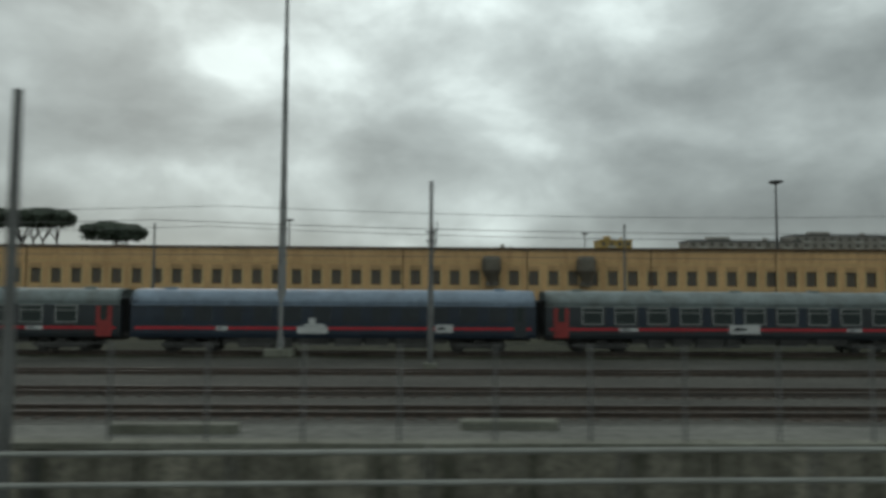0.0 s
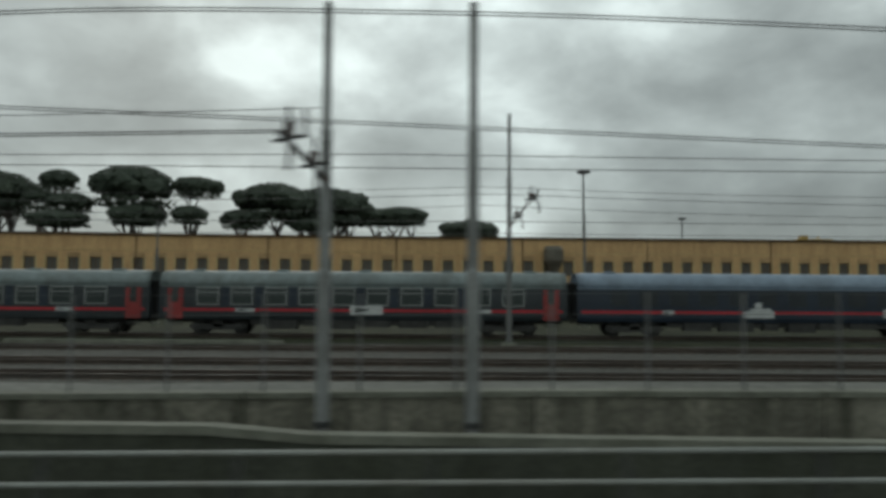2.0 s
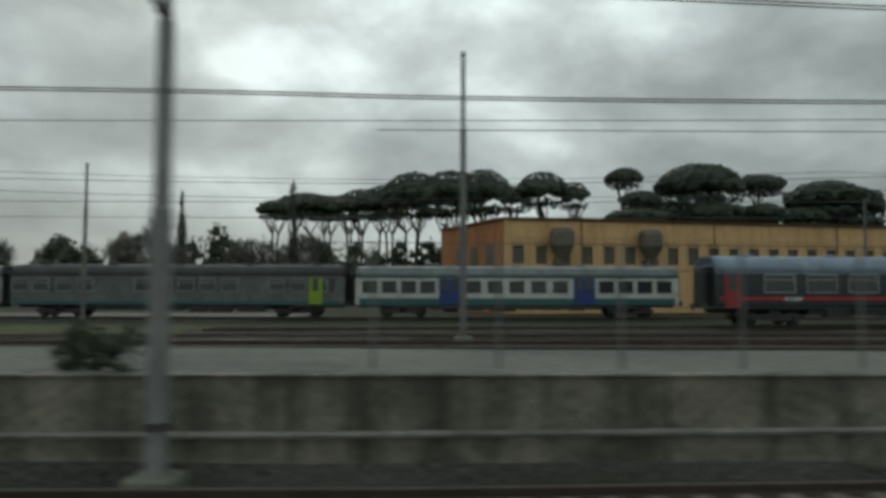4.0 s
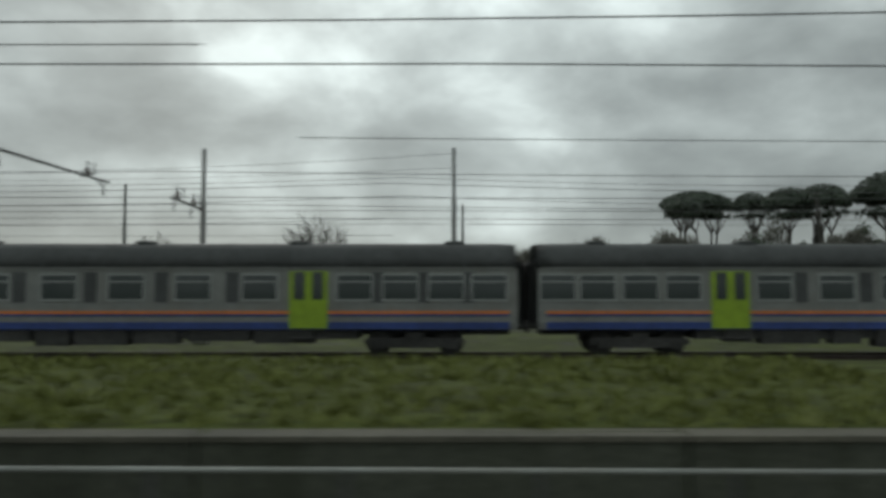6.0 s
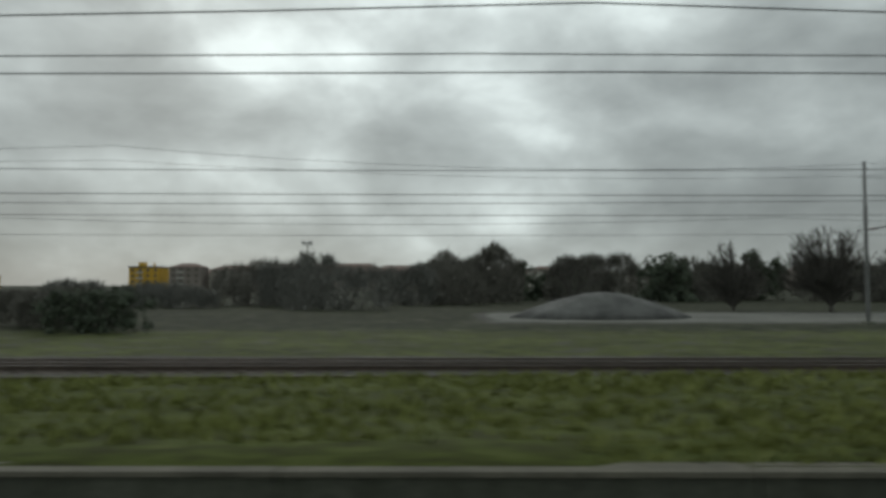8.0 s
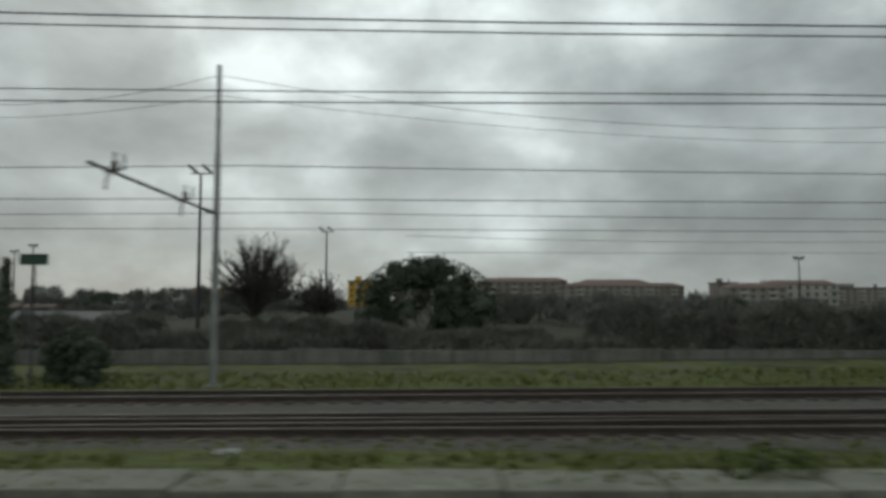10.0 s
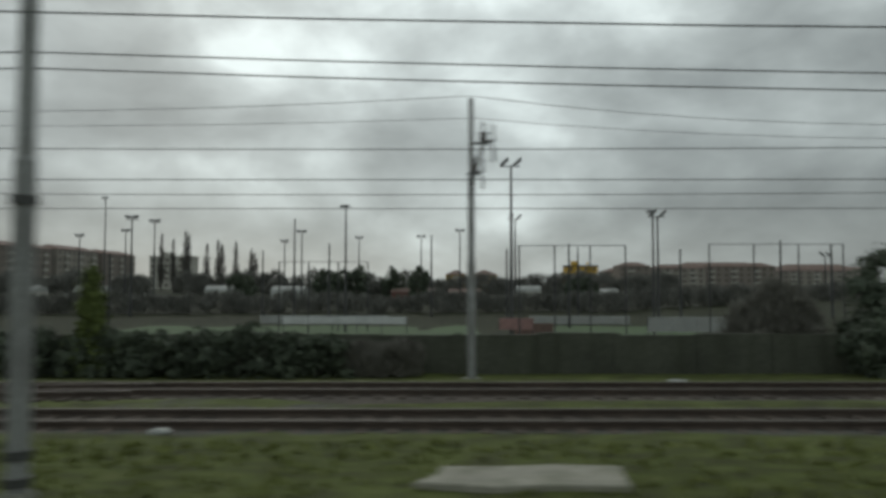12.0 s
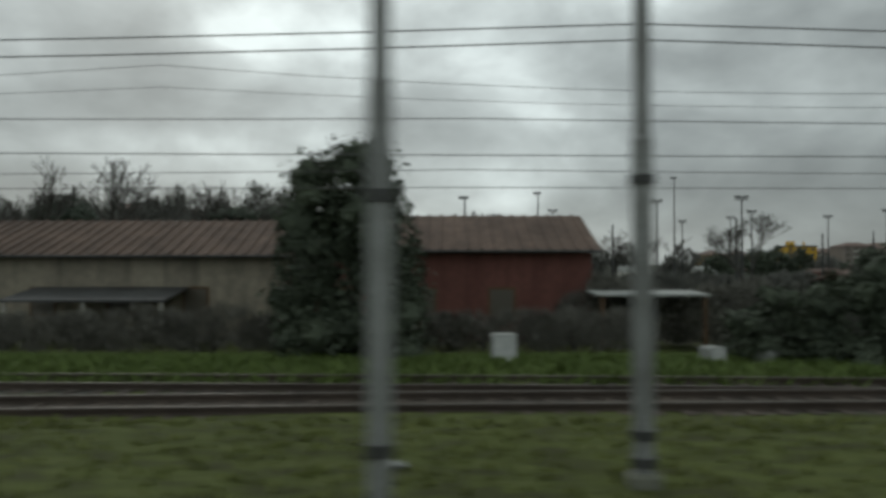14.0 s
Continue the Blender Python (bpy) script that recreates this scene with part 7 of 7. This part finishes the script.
# far tree belt behind the yard and the field
rt = random.Random(77)
for i in range(30):
    x = -232 - 7.2 * i
    shrub(x, rt.uniform(118, 138), rt.uniform(9, 14), 6, rt.uniform(9, 12) * (0.8 if i > 11 else 0.9 if i > 8 else 1.3), BUSHBROWN if i % 3 else BUSH, 400 + i, label="far dark tree clump in a long belt", leaves=1800, group="far tree belt", name="tree_clump", lumps=20, leaf=0.4)
for i in range(17):
    x = -440 - 7.0 * i
    shrub(x, rt.uniform(84, 108), rt.uniform(8, 13), 6, rt.uniform(2.9, 4.3) + (2.8 if i < 5 else 0), HAZEBELT if i % 4 else BUSHBROWN, 440 + i, label="far dark hedge clump across the field", leaves=1200, group="far tree belt", name="tree_clump", lumps=20, leaf=0.3)
for i in range(34):
    x = -600 - 7.6 * i
    shrub(x, rt.uniform(215, 250), rt.uniform(9, 15), 7, rt.uniform(4.5, 8.0), HAZEBELT, 480 + i, label="far hedge clump behind the playing fields", leaves=800, group="far tree belt", name="tree_clump", lumps=18, leaf=0.5)
shrub(-559.8, 88, 17.5, 8, 9.0, BUSH, 601, label="broad dark evergreen tree behind a fence", leaves=9000, name="tree_clump", group="field trees", lumps=70, leaf=0.26, rounded=True)
for i, (x, y, h) in enumerate([(-367.0, 44, 7.4), (-345.0, 46, 7.0), (-428.0, 80, 7.5), (-386.0, 90, 8.0)]):
    bare_tree(x, y, h, 0.55, 620 + i, depth=6, full=4, group="field trees", label="bare tree with a few dry leaves")
for i, (x, y, w, h) in enumerate([(-705.0, 200, 8, 9), (-699.0, 205, 9, 9.5), (-688.0, 210, 7, 9.0), (-723.0, 180, 7, 8.0), (-640.0, 180, 9, 7.0), (-680.0, 190, 5, 9.5)]):
    shrub(x, y, w, 6, h, BUSH, 640 + i, label="dark round tree beyond the playing fields", leaves=1800, name="tree_clump", group="field trees", lumps=26, leaf=0.4)

# shrubs between the far masts
for i, (x, y, w, h, m) in enumerate([
        (-592.6, 30.0, 3.2, 5.0, BUSH), (-589.8, 30.5, 2.9, 5.4, BUSH), (-591.0, 29.5, 5.4, 3.2, BUSH), (-587.0, 31.0, 4.0, 2.6, BUSH),
        (-606.0, 35.0, 6.0, 5.0, BUSH), (-601.8, 35.2, 5.6, 4.9, BUSH), (-597.6, 35.0, 5.2, 4.9, BUSH), (-603.8, 33.4, 4.5, 4.2, BUSHBROWN), (-599.0, 33.6, 4.2, 4.0, BUSHBROWN),
        (-579.2, 29.5, 3.6, 4.7, BUSH), (-576.8, 29.6, 2.8, 5.0, BUSH), (-582.5, 33.0, 5.0, 2.8, BUSHBROWN), (-572.6, 30.0, 2.2, 2.3, BUSH), (-686.2, 27.4, 4.0, 1.9, BUSH), (-678.6, 27.4, 3.4, 1.7, BUSH), (-684.0, 27.6, 4.0, 1.8, BUSH), (-676.0, 27.5, 3.0, 1.2, BUSHBROWN),
        (-637.5, 31.0, 6.0, 2.5, BUSH), (-642.0, 31.0, 5.4, 2.7, BUSH), (-646.5, 30.5, 5.5, 3.0, BUSH), (-652.5, 30.5, 4.2, 5.0, BUSH), (-655.0, 30.5, 4.6, 5.6, BUSH), (-660.0, 31.0, 4.0, 3.4, BUSHBROWN), (-639.5, 30.2, 7.0, 2.4, BUSH),
        (-656.5, 27.2, 5.0, 2.6, BUSH), (-652.0, 27.3, 4.6, 2.8, BUSH), (-648.2, 28.2, 4.6, 3.0, BUSH), (-644.0, 28.6, 5.0, 2.6, BUSH), (-782.2, 31.5, 6.0, 2.7, BUSHBROWN), (-777.6, 30.2, 5.0, 2.7, BUSHBROWN), (-608.0, 31.0, 3.2, 2.2, BUSH), (-610.2, 31.5, 3.0, 2.4, BUSH), (-594.5, 32.0, 4.0, 3.2, BUSHBROWN),
        (-689.5, 27.2, 3.4, 2.0, BUSH), (-681.5, 27.2, 4.6, 2.0, BUSH), (-692.5, 27.4, 3.0, 1.9, BUSH), (-657.0, 27.4, 3.0, 2.2, BUSH), (-719.5, 27.0, 2.6, 1.6, BUSH), (-722.0, 27.2, 2.0, 1.2, BUSH),
        (-776.3, 22.4, 4.8, 4.3, BUSH), (-775.4, 22.6, 4.4, 4.5, BUSH), (-779.2, 23.0, 3.4, 2.8, BUSH)]):
    shrub(x, y, w, 2.6, h, m, 700 + i, leaves=2600, lumps=30, leaf=0.13)
# the long tall hedge
HEDGE = [(-636.0, 4.9), (-629.0, 4.9), (-627.1, 5.9), (-624.9, 5.6), (-622.1, 5.8), (-619.0, 6.5), (-616.8, 6.2), (-615.2, 5.9), (-613.4, 5.5), (-611.0, 4.8)]
for i in range(13):
    x = -612.9 - 1.78 * i
    shrub(x, 31.4 + 1.4 * (i % 2), 4.6, 2.8, 0.25 + between(x, HEDGE) * (1.0, 0.95, 1.03)[i % 3], BUSH, 770 + i, label="dense dark evergreen shrub in a tall hedge", leaves=3000, lumps=34, leaf=0.13, group="tall hedge")
shrub(-631.3, 29.5, 1.5, 1.3, 5.4, BUSH, 760, label="slim ivy-covered dark shrub", leaves=600, leaf=0.12, pointed=True)
shrub(-574.8, 28.7, 1.0, 0.9, 5.0, BUSH, 765, label="slim dark cypress-like shrub", leaves=600, leaf=0.12, pointed=True)
shrub(-649.3, 29.5, 1.1, 1.1, 5.2, BUSH, 761, label="slim dark cypress-like shrub", leaves=500, leaf=0.12, pointed=True)
shrub(-686.7, 27.2, 2.0, 1.4, 4.2, WEED, 762, label="slim yellow-green shrub before the wall", leaves=900, leaf=0.12, pointed=True)
shrub(-594.8, 29.5, 1.4, 1.2, 5.0, BUSH, 763, label="slim ivy-covered dark shrub", leaves=600, leaf=0.12, pointed=True)
shrub(-792.9, 24.6, 5.2, 4.4, 7.9, BUSH, 764, label="tall dense dark evergreen tree by the houses", leaves=8000, name="tree_clump", group="field trees", lumps=70, leaf=0.15, rounded=True)
for i, (x, y, h) in enumerate([(-824.0, 54, 11.0), (-819.5, 54, 12.4), (-815.0, 56, 12.4), (-811.5, 55, 11.6), (-806.5, 56, 11.0), (-802.0, 57, 10.6), (-770.0, 48, 7.5), (-776.0, 50, 7.0), (-604.0, 62, 8.0)]):
    bare_tree(x, y, h, 0.42, 660 + i, group="field trees", depth=6, full=4)
# wooded bank that rises behind the houses
for i in range(22):
    x = -786 - 5.2 * i
    shrub(x, 122 + (i % 3) * 5, 14, 7, between(x, [(-900, 18.5), (-812, 18.0), (-800, 16.0), (-790, 13.0), (-784, 8.0)]), HAZEBELT, 800 + i, label="brown winter thicket on a bank", leaves=5200, name="tree_clump", group="thicket", lumps=60, leaf=0.30)
for i, (x, y, w, top, cr) in enumerate([(-826.0, 70, 6.0, 9.5, 4.5), (-811.0, 75, 6.0, 8.6, 2.2), (-806.5, 76, 5.4, 8.8, 2.2)]):
    pine(x, y, w, top, cr, -0.5, 90 + i, 1, dense=0.8)
# hedge row across the playing fields
for i in range(30):
    x = -592 - 7.0 * i
    shrub(x, rt.uniform(146, 156), 10, 5, rt.uniform(3.0, 4.4), HAZEBELT, 1000 + i, label="dark hedge clump across the playing fields", leaves=800, name="tree_clump", group="far tree belt", lumps=18, leaf=0.35)
# undergrowth below the far pines
for i in range(11):
    shrub(-212 - 5.5 * i, 176 + 2.5 * i, 11, 6, rt.uniform(9, 12) + (4 if i < 5 else 0), BUSH, 1040 + i, base=0.0, label="dark undergrowth below the pines", leaves=1500, name="tree_clump", group="far tree belt", lumps=28, leaf=0.4)
# hedge before the houses
for i in range(9):
    x = -784.5 - 3.4 * i
    shrub(x, 27.4, 5.4, 1.4, rt.uniform(1.4, 1.8), BUSHBROWN, 830 + i, base=-0.5, label="low brown hedge before the houses", leaves=1500, lumps=34, leaf=0.1, group="garden hedge")
shrub(-219.2, 12.3, 1.4, 1.0, 0.9, BUSH, 860, base=0.5, label="small dark shrub growing on the wall top", leaves=900, lumps=16, leaf=0.07, group="weeds")
# rank weeds on the bank and by the tracks
for i, (x, y, w, h) in enumerate([(-405.5, 11.5, 2.6, 0.9), (-411.0, 11.8, 2.2, 0.7), (-362.0, 13.5, 1.8, 0.35), (-356.0, 16.2, 2.0, 0.4), (-368.5, 13.0, 1.4, 0.35), (-386.0, 12.5, 1.6, 0.5), (-552.5, 12.2, 1.8, 0.5), (-577.0, 11.6, 1.6, 0.6)]):
    shrub(x, y, w, 1.2, h, WEED, 850 + i, base=yard_top(x), label="tuft of rank green weeds", leaves=500, lumps=12, leaf=0.07, group="weeds", name="shrub")
# brown scrub in front of the field belt
for i in range(24):
    x = -462 - 3.6 * i
    shrub(x, 43 + 4 * (i % 3), 6.4, 3.0, rt.uniform(2.4, 3.3), BUSHBROWN if i % 5 else BUSH, 1100 + i, base=ground_z(x, 45), label="brown winter scrub beyond the tracks", leaves=2600, lumps=34, leaf=0.15, group="field scrub")


for i in range(14):
    x = -550 - 4.2 * i
    shrub(x, 42 + 3 * (i % 4), 6.5, 3.0, rt.uniform(1.0, 1.7), BUSHBROWN, 1170 + i, base=ground_z(x, 45), label="low brown scrub beyond the tracks", leaves=1500, lumps=26, leaf=0.13, group="field scrub")


def grass(x0, x1, y0, y1, count, mat, seed, label, h=(0.08, 0.22)):
    """Loose blades and small tufts over a stretch of rough ground, as one mesh."""
    rnd = random.Random(seed)
    sh = Shape()
    for i in range(count):
        x, y = rnd.uniform(x0, x1), rnd.uniform(y0, y1)
        if rnd.random() > 0.8 + 0.25 * noise.noise(Vector((x * 0.4, y * 0.6, seed))):
            continue
        z = ground_z(x, y) + 0.01
        for k in range(3):
            a, ln = rnd.uniform(0, 6.28), rnd.uniform(*h)
            dx, dy = math.cos(a) * 0.06, math.sin(a) * 0.06
            ox, oy = x + rnd.uniform(-0.09, 0.09), y + rnd.uniform(-0.09, 0.09)
            lx, ly = rnd.uniform(-1.3, 1.3) * ln, rnd.uniform(-1.3, 1.3) * ln
            n = len(sh.v)
            sh.v += [(ox - dx, oy - dy, z - 0.05), (ox + dx, oy + dy, z - 0.05), (ox + lx, oy + ly, z + ln)]
            sh.f.append((n, n + 1, n + 2))
    return tagged(part("grass", sh, mat), label, "grass", kind="stuff")


grass(-762, -690, 22.9, 26.0, 12000, GRASS, 1, "bright green grass strip before the wall", (0.1, 0.3))
grass(-740, -691, 25.2, 28.0, 12000, GRASS, 8, "tall green grass at the foot of the wall", (0.3, 0.65))
grass(-815, -764, 18.2, 26.5, 15000, GRASS, 2, "rank green grass before the houses", (0.1, 0.32))
grass(-815, -690, 9.0, 13.8, 9000, DRYGRASS, 3, "rough olive grass beside the line", (0.03, 0.10))
grass(-690, -575, 9.0, 13.6, 8000, DRYGRASS, 4, "rough olive grass beside the line", (0.03, 0.10))
grass(-440, -318, 9.6, 19.5, 22000, BANKGRASS, 5, "rough olive grass on the bank", (0.06, 0.2))
grass(-500, -440, 11.0, 19.5, 9000, BANKGRASS, 7, "rough olive grass on the bank", (0.06, 0.2))
grass(-575, -500, 9.4, 16.0, 5000, DRYGRASS, 9, "thin olive grass beside the path", (0.04, 0.12))
grass(-600, -480, 24.6, 34.0, 7000, DRYGRASS, 6, "olive grass verge beyond the tracks", (0.1, 0.28))

# ---- slabs, heaps and litter ----
def slab(x, y, w, d, seed, label="worn pale concrete slab lying in the grass", z=None, group="concrete slabs", hatch=False):
    rnd = random.Random(seed)
    ring = []
    for u, v in ((0, 0), (0.33, 0), (0.66, 0), (1, 0), (1, 0.5), (1, 1), (0.6, 1), (0.3, 1), (0, 1), (0, 0.5)):
        k = 0.1 if hatch else 1.0
        ring.append(((u - 0.5) * w + rnd.uniform(-0.13, 0.13) * w * 0.6 * k, (v - 0.5) * d + rnd.uniform(-0.2, 0.2) * d * k))
    o = thing("concrete_slab", x, y, (ground_z(x, y) + 0.03) if z is None else z, label, "slab", group)
    part("slab", Shape().loft([[(a, b, -0.12) for a, b in ring], [(a, b, 0.05) for a, b in ring], [(a * 0.985, b * 0.98, 0.07) for a, b in ring]]), SLAB, o)
    if hatch:
        part("hatch", Shape().tube([(-w * 0.28, 0.2, 0.07), (-w * 0.28, 0.2, 0.085)], 0.3, 14), DARKSTEEL, o, "dark round manhole cover")
        part("slot", Shape().box(w * 0.02, w * 0.33, -0.22, -0.12, 0.066, 0.08), DARKSTEEL, o)
    return o


for i, (x, y, w, d, hh) in enumerate([(-524.25, 11.95, 3.6, 2.1, True), (-618.0, 12.2, 2.9, 1.1, False), (-647.2, 11.8, 3.3, 1.2, False), (-672.5, 11.0, 3.0, 1.2, False), (-700.6, 11.6, 3.0, 1.3, False), (-728.3, 10.6, 2.7, 1.0, False), (-757.0, 12.0, 2.7, 1.0, False), (-781.5, 11.2, 2.6, 1.0, False), (-586.3, 11.5, 1.2, 0.4, False), (-537.0, 12.0, 1.0, 0.6, False)]):
    slab(x, y, w, d, 900 + i, hatch=hh)
for i, (x, y, w, d) in enumerate([(-389.6, 11.3, 1.7, 0.9), (-388.0, 11.1, 1.5, 0.7), (-385.1, 14.9, 1.0, 0.4), (-383.3, 11.6, 1.3, 0.6), (-404.0, 14.0, 1.6, 0.6), (-379.5, 18.0, 1.5, 0.5), (-348.4, 10.35, 2.9, 1.7), (-380.4, 10.6, 2.8, 1.7)]):
    slab(x, y, w, d, 930 + i, label="broken pale concrete slab on the grass bank", group="bank slabs")
# concrete path along the edge of the open stretch
p = thing("concrete_path", 0, 0, 0, "weathered pale concrete path along the line", "path", kind="structure")
rnd = random.Random(12)
for i in range(20):
    x = -526.9 - 2.5 * i
    part("paving_slab", Shape().rbox(x - 2.46, x, 11.06 + rnd.uniform(-0.03, 0.03), 12.4, -0.2, yard_top(x) + 0.03 + rnd.uniform(0, 0.03), 0.02), CAP, p)


def boulder(x, y, s, seed, mat=CANVAS, label="crumpled white plastic sheet lying by the track", category="litter", group="litter", name="litter"):
    rnd = random.Random(seed)
    sh = Shape()
    for k in range(3):
        sh.blob((rnd.uniform(-0.5, 0.5) * s, rnd.uniform(-0.3, 0.3) * s, s * 0.12), (s * 0.5, s * 0.35, s * 0.22), rnd, 0.35, 7, 5)
    o = part(name, sh, mat)
    o.matrix_basis = at(x, y, ground_z(x, y))
    return tagged(o, label, category, group)


for i, (x, y, s) in enumerate([(-772.8, 17.6, 0.35), (-719.0, 21.9, 0.4), (-518.8, 20.4, 0.6), (-562.0, 14.2, 0.35), (-776.6, 13.0, 0.3), (-790.5, 10.5, 0.3), (-744.5, 14.4, 0.3), (-666.7, 22.6, 0.35), (-679.5, 14.8, 0.4), (-692.0, 11.2, 0.4), (-401.0, 20.3, 0.9), (-363.5, 20.5, 0.5), (-350.0, 20.4, 0.4)]):
    boulder(x, y, s, 960 + i)
for i, (x, y, w) in enumerate([(-787.9, 23.2, 0.8), (-781.6, 22.5, 0.6), (-780.1, 22.3, 0.45)]):
    o = thing("discarded_appliance", x, y, ground_z(x, y), "dumped white household appliance in the grass", "appliance", "dumped appliances", rz=15 * i)
    part("casing", Shape().rbox(-w / 2, w / 2, -0.3, 0.3, 0, 0.9 if i == 0 else 0.5, 0.05), CANVAS, o)
    part("door", Shape().rbox(-w / 2 + 0.06, w / 2 - 0.06, -0.33, -0.29, 0.08, 0.82 if i == 0 else 0.42, 0.01), WHITE, o)
o = part("gravel_heap", Shape().loft([[(r * 7.5 * math.cos(a) * (1 + 0.1 * math.sin(5 * a)), r * 3.5 * math.sin(a), z) for a in (2 * math.pi * i / 24 for i in range(24))] for r, z in ((1, -0.2), (0.8, 0.5), (0.5, 1.3), (0.2, 1.9), (0.04, 2.0))]), GRAVELPILE, smooth=True)
o.matrix_basis = at(-428.5, 62)
tagged(o, "grey gravel heap beyond the yard tracks", "gravel heap")
for x, w in ((-137.3, 3.6), (-187.4, 4.0)):
    m = part("earth_mound", Shape().loft([[(r * w / 2 * 1.3 * math.cos(a), r * 1.1 * math.sin(a), z) for a in (2 * math.pi * i / 20 for i in range(20))] for r, z in ((1, -0.1), (0.7, 0.16), (0.3, 0.26), (0.05, 0.28))]), BALLAST, smooth=True)
    m.matrix_basis = at(x, 16.4, yard_top(x))
    tagged(m, "low dark earth mound round a mast foot", "mound", "mounds")
# stacked rails between the tracks
st = thing("rail_stack", -395.6, 16.6, ground_z(-395.6, 16.6), "stack of rusty rails lying on the grass bank", "rail stack")
rnd = random.Random(6)
for i in range(12):
    yy, zz = -0.9 + 0.26 * (i % 7), 0.0 if i < 7 else 0.17
    part("spare_rail", Shape().box(-5.6 + rnd.uniform(-0.6, 0.6), 5.2 + rnd.uniform(-0.5, 0.5), yy, yy + 0.13, zz, zz + 0.165), RAIL, st)
for xx in (-3.5, 0.2, 3.6):
    part("timber_bearer", Shape().rbox(xx - 0.1, xx + 0.1, -1.1, 1.1, -0.16, -0.004, 0.02), OLDSLEEPER, st)
# pale cable troughs across the yard
for x, y, w in [(-152.0, 39.5, 17), (-175.0, 32.5, 12), (-120.0, 40.0, 15), (-6.0, 17.8, 3.0), (2.0, 18.4, 2.4), (-30.0, 20.4, 4.0), (-84.0, 18.0, 3.0)]:
    o = part("cable_trough", Shape().rbox(-w / 2, w / 2, -0.2, 0.2, -0.1, 0.22, 0.03), CAP)
    o.matrix_basis = at(x, y, ground_z(x, y))
    tagged(o, "pale concrete cable trough lying in the yard", "cable trough", "cable troughs")
for x, y in [(-347.5, 13.4), (-376.6, 20.0), (-369.5, 19.6)]:
    o = part("relay_cabinet", Shape().rbox(-0.35, 0.35, -0.25, 0.25, -0.1, 1.0, 0.05), GALV)
    o.matrix_basis = at(x, y, ground_z(x, y))
    tagged(o, "small grey relay cabinet beside the track", "cabinet", "relay cabinets")
# dwarf signal near the line
s = thing("line_signal", -19.05, 13.9, -1.1, "grey signal post with black lamp hoods before the wall", "signal")
part("post", Shape().tube([(0, 0, -0.2), (0, 0, 4.3)], 0.08, 8), GALV, s)
part("cabinet", Shape().rbox(-0.22, 0.22, -0.18, 0.18, 2.9, 4.35, 0.04), GALV, s, "grey lamp housing")
for zz in (3.15, 3.55, 3.95):
    part("lamp_hood", Shape().tube([(0.02, -0.17, zz), (0.02, -0.42, zz - 0.03)], [0.13, 0.16], 12), RUBBER, s, "black lamp hood")
part("lower_box", Shape().rbox(-0.3, 0.3, -0.2, 0.2, 1.75, 2.35, 0.04), GALV, s)
part("side_lamp", Shape().rbox(-1.6, -1.25, -0.2, 0.2, 3.45, 3.9, 0.05), RUBBER, s, "black side lamp")
part("bracket", Shape().tube([(-1.4, 0, 3.5), (0, 0, 3.3)], 0.03, 6), GALV, s)
part("ladder_rail", Shape().tube([(0.34, 0.05, -0.1), (0.34, 0.05, 3.6)], 0.025, 6), GALV, s)
k = thing("marker_post", -192.5, 8.4, rail_z(-192) - 0.3, "black and white striped marker post by the track", "marker post")
for i in range(6):
    part("band", Shape().box(-0.09, 0.09, -0.09, 0.09, 0.28 * i, 0.28 * i + 0.276), BLACKPAINT if i % 2 else WHITE, k)
b = thing("sign_board", -573.3, 27.9, ground_z(-573.3, 27.9), "small green sign panel on a thin dark post", "sign")
part("post", Shape().tube([(0, 0.05, -0.2), (0, 0.05, 5.0)], 0.05, 8), DARKSTEEL, b)
part("panel", Shape().rbox(-0.54, 0.54, -0.03, 0.03, 4.7, 5.12, 0.02), GREENSIGN, b, "green rectangular panel")

# boards along the edge of the playing field
def field_board(x0, x1, y, z0, z1, mat, label):
    o = thing("field_board", (x0 + x1) / 2, y, ground_z((x0 + x1) / 2, y), label, "board", "field boards")
    g, hw = ground_z((x0 + x1) / 2, y), (x1 - x0) / 2
    n = max(2, int((x1 - x0) / 2.6) + 1)
    for k in range(n - 1):
        a, b = -hw + 2 * hw * k / (n - 1), -hw + 2 * hw * (k + 1) / (n - 1)
        part("panel", Shape().rbox(a + 0.02, b - 0.02, -0.05, 0.0, z0 - g, z1 - g, 0.01), mat, o)
    for k in range(n):
        xx = -hw + 2 * hw * k / (n - 1)
        part("post", Shape().tube([(xx, 0.06, -0.2), (xx, 0.06, z1 - g)], 0.05, 6), DARKSTEEL, o)
    return o


field_board(-693.9, -678.4, 93, -2.2, -1.3, WHITE, "long white banner boards along the playing field")
field_board(-666.9, -662.7, 91, -2.8, -1.4, DULLPINK, "faded pink board beside the playing field")
field_board(-648.9, -637.0, 90, -3.0, -1.2, CANVAS, "pale panel fence covered with faded marks")
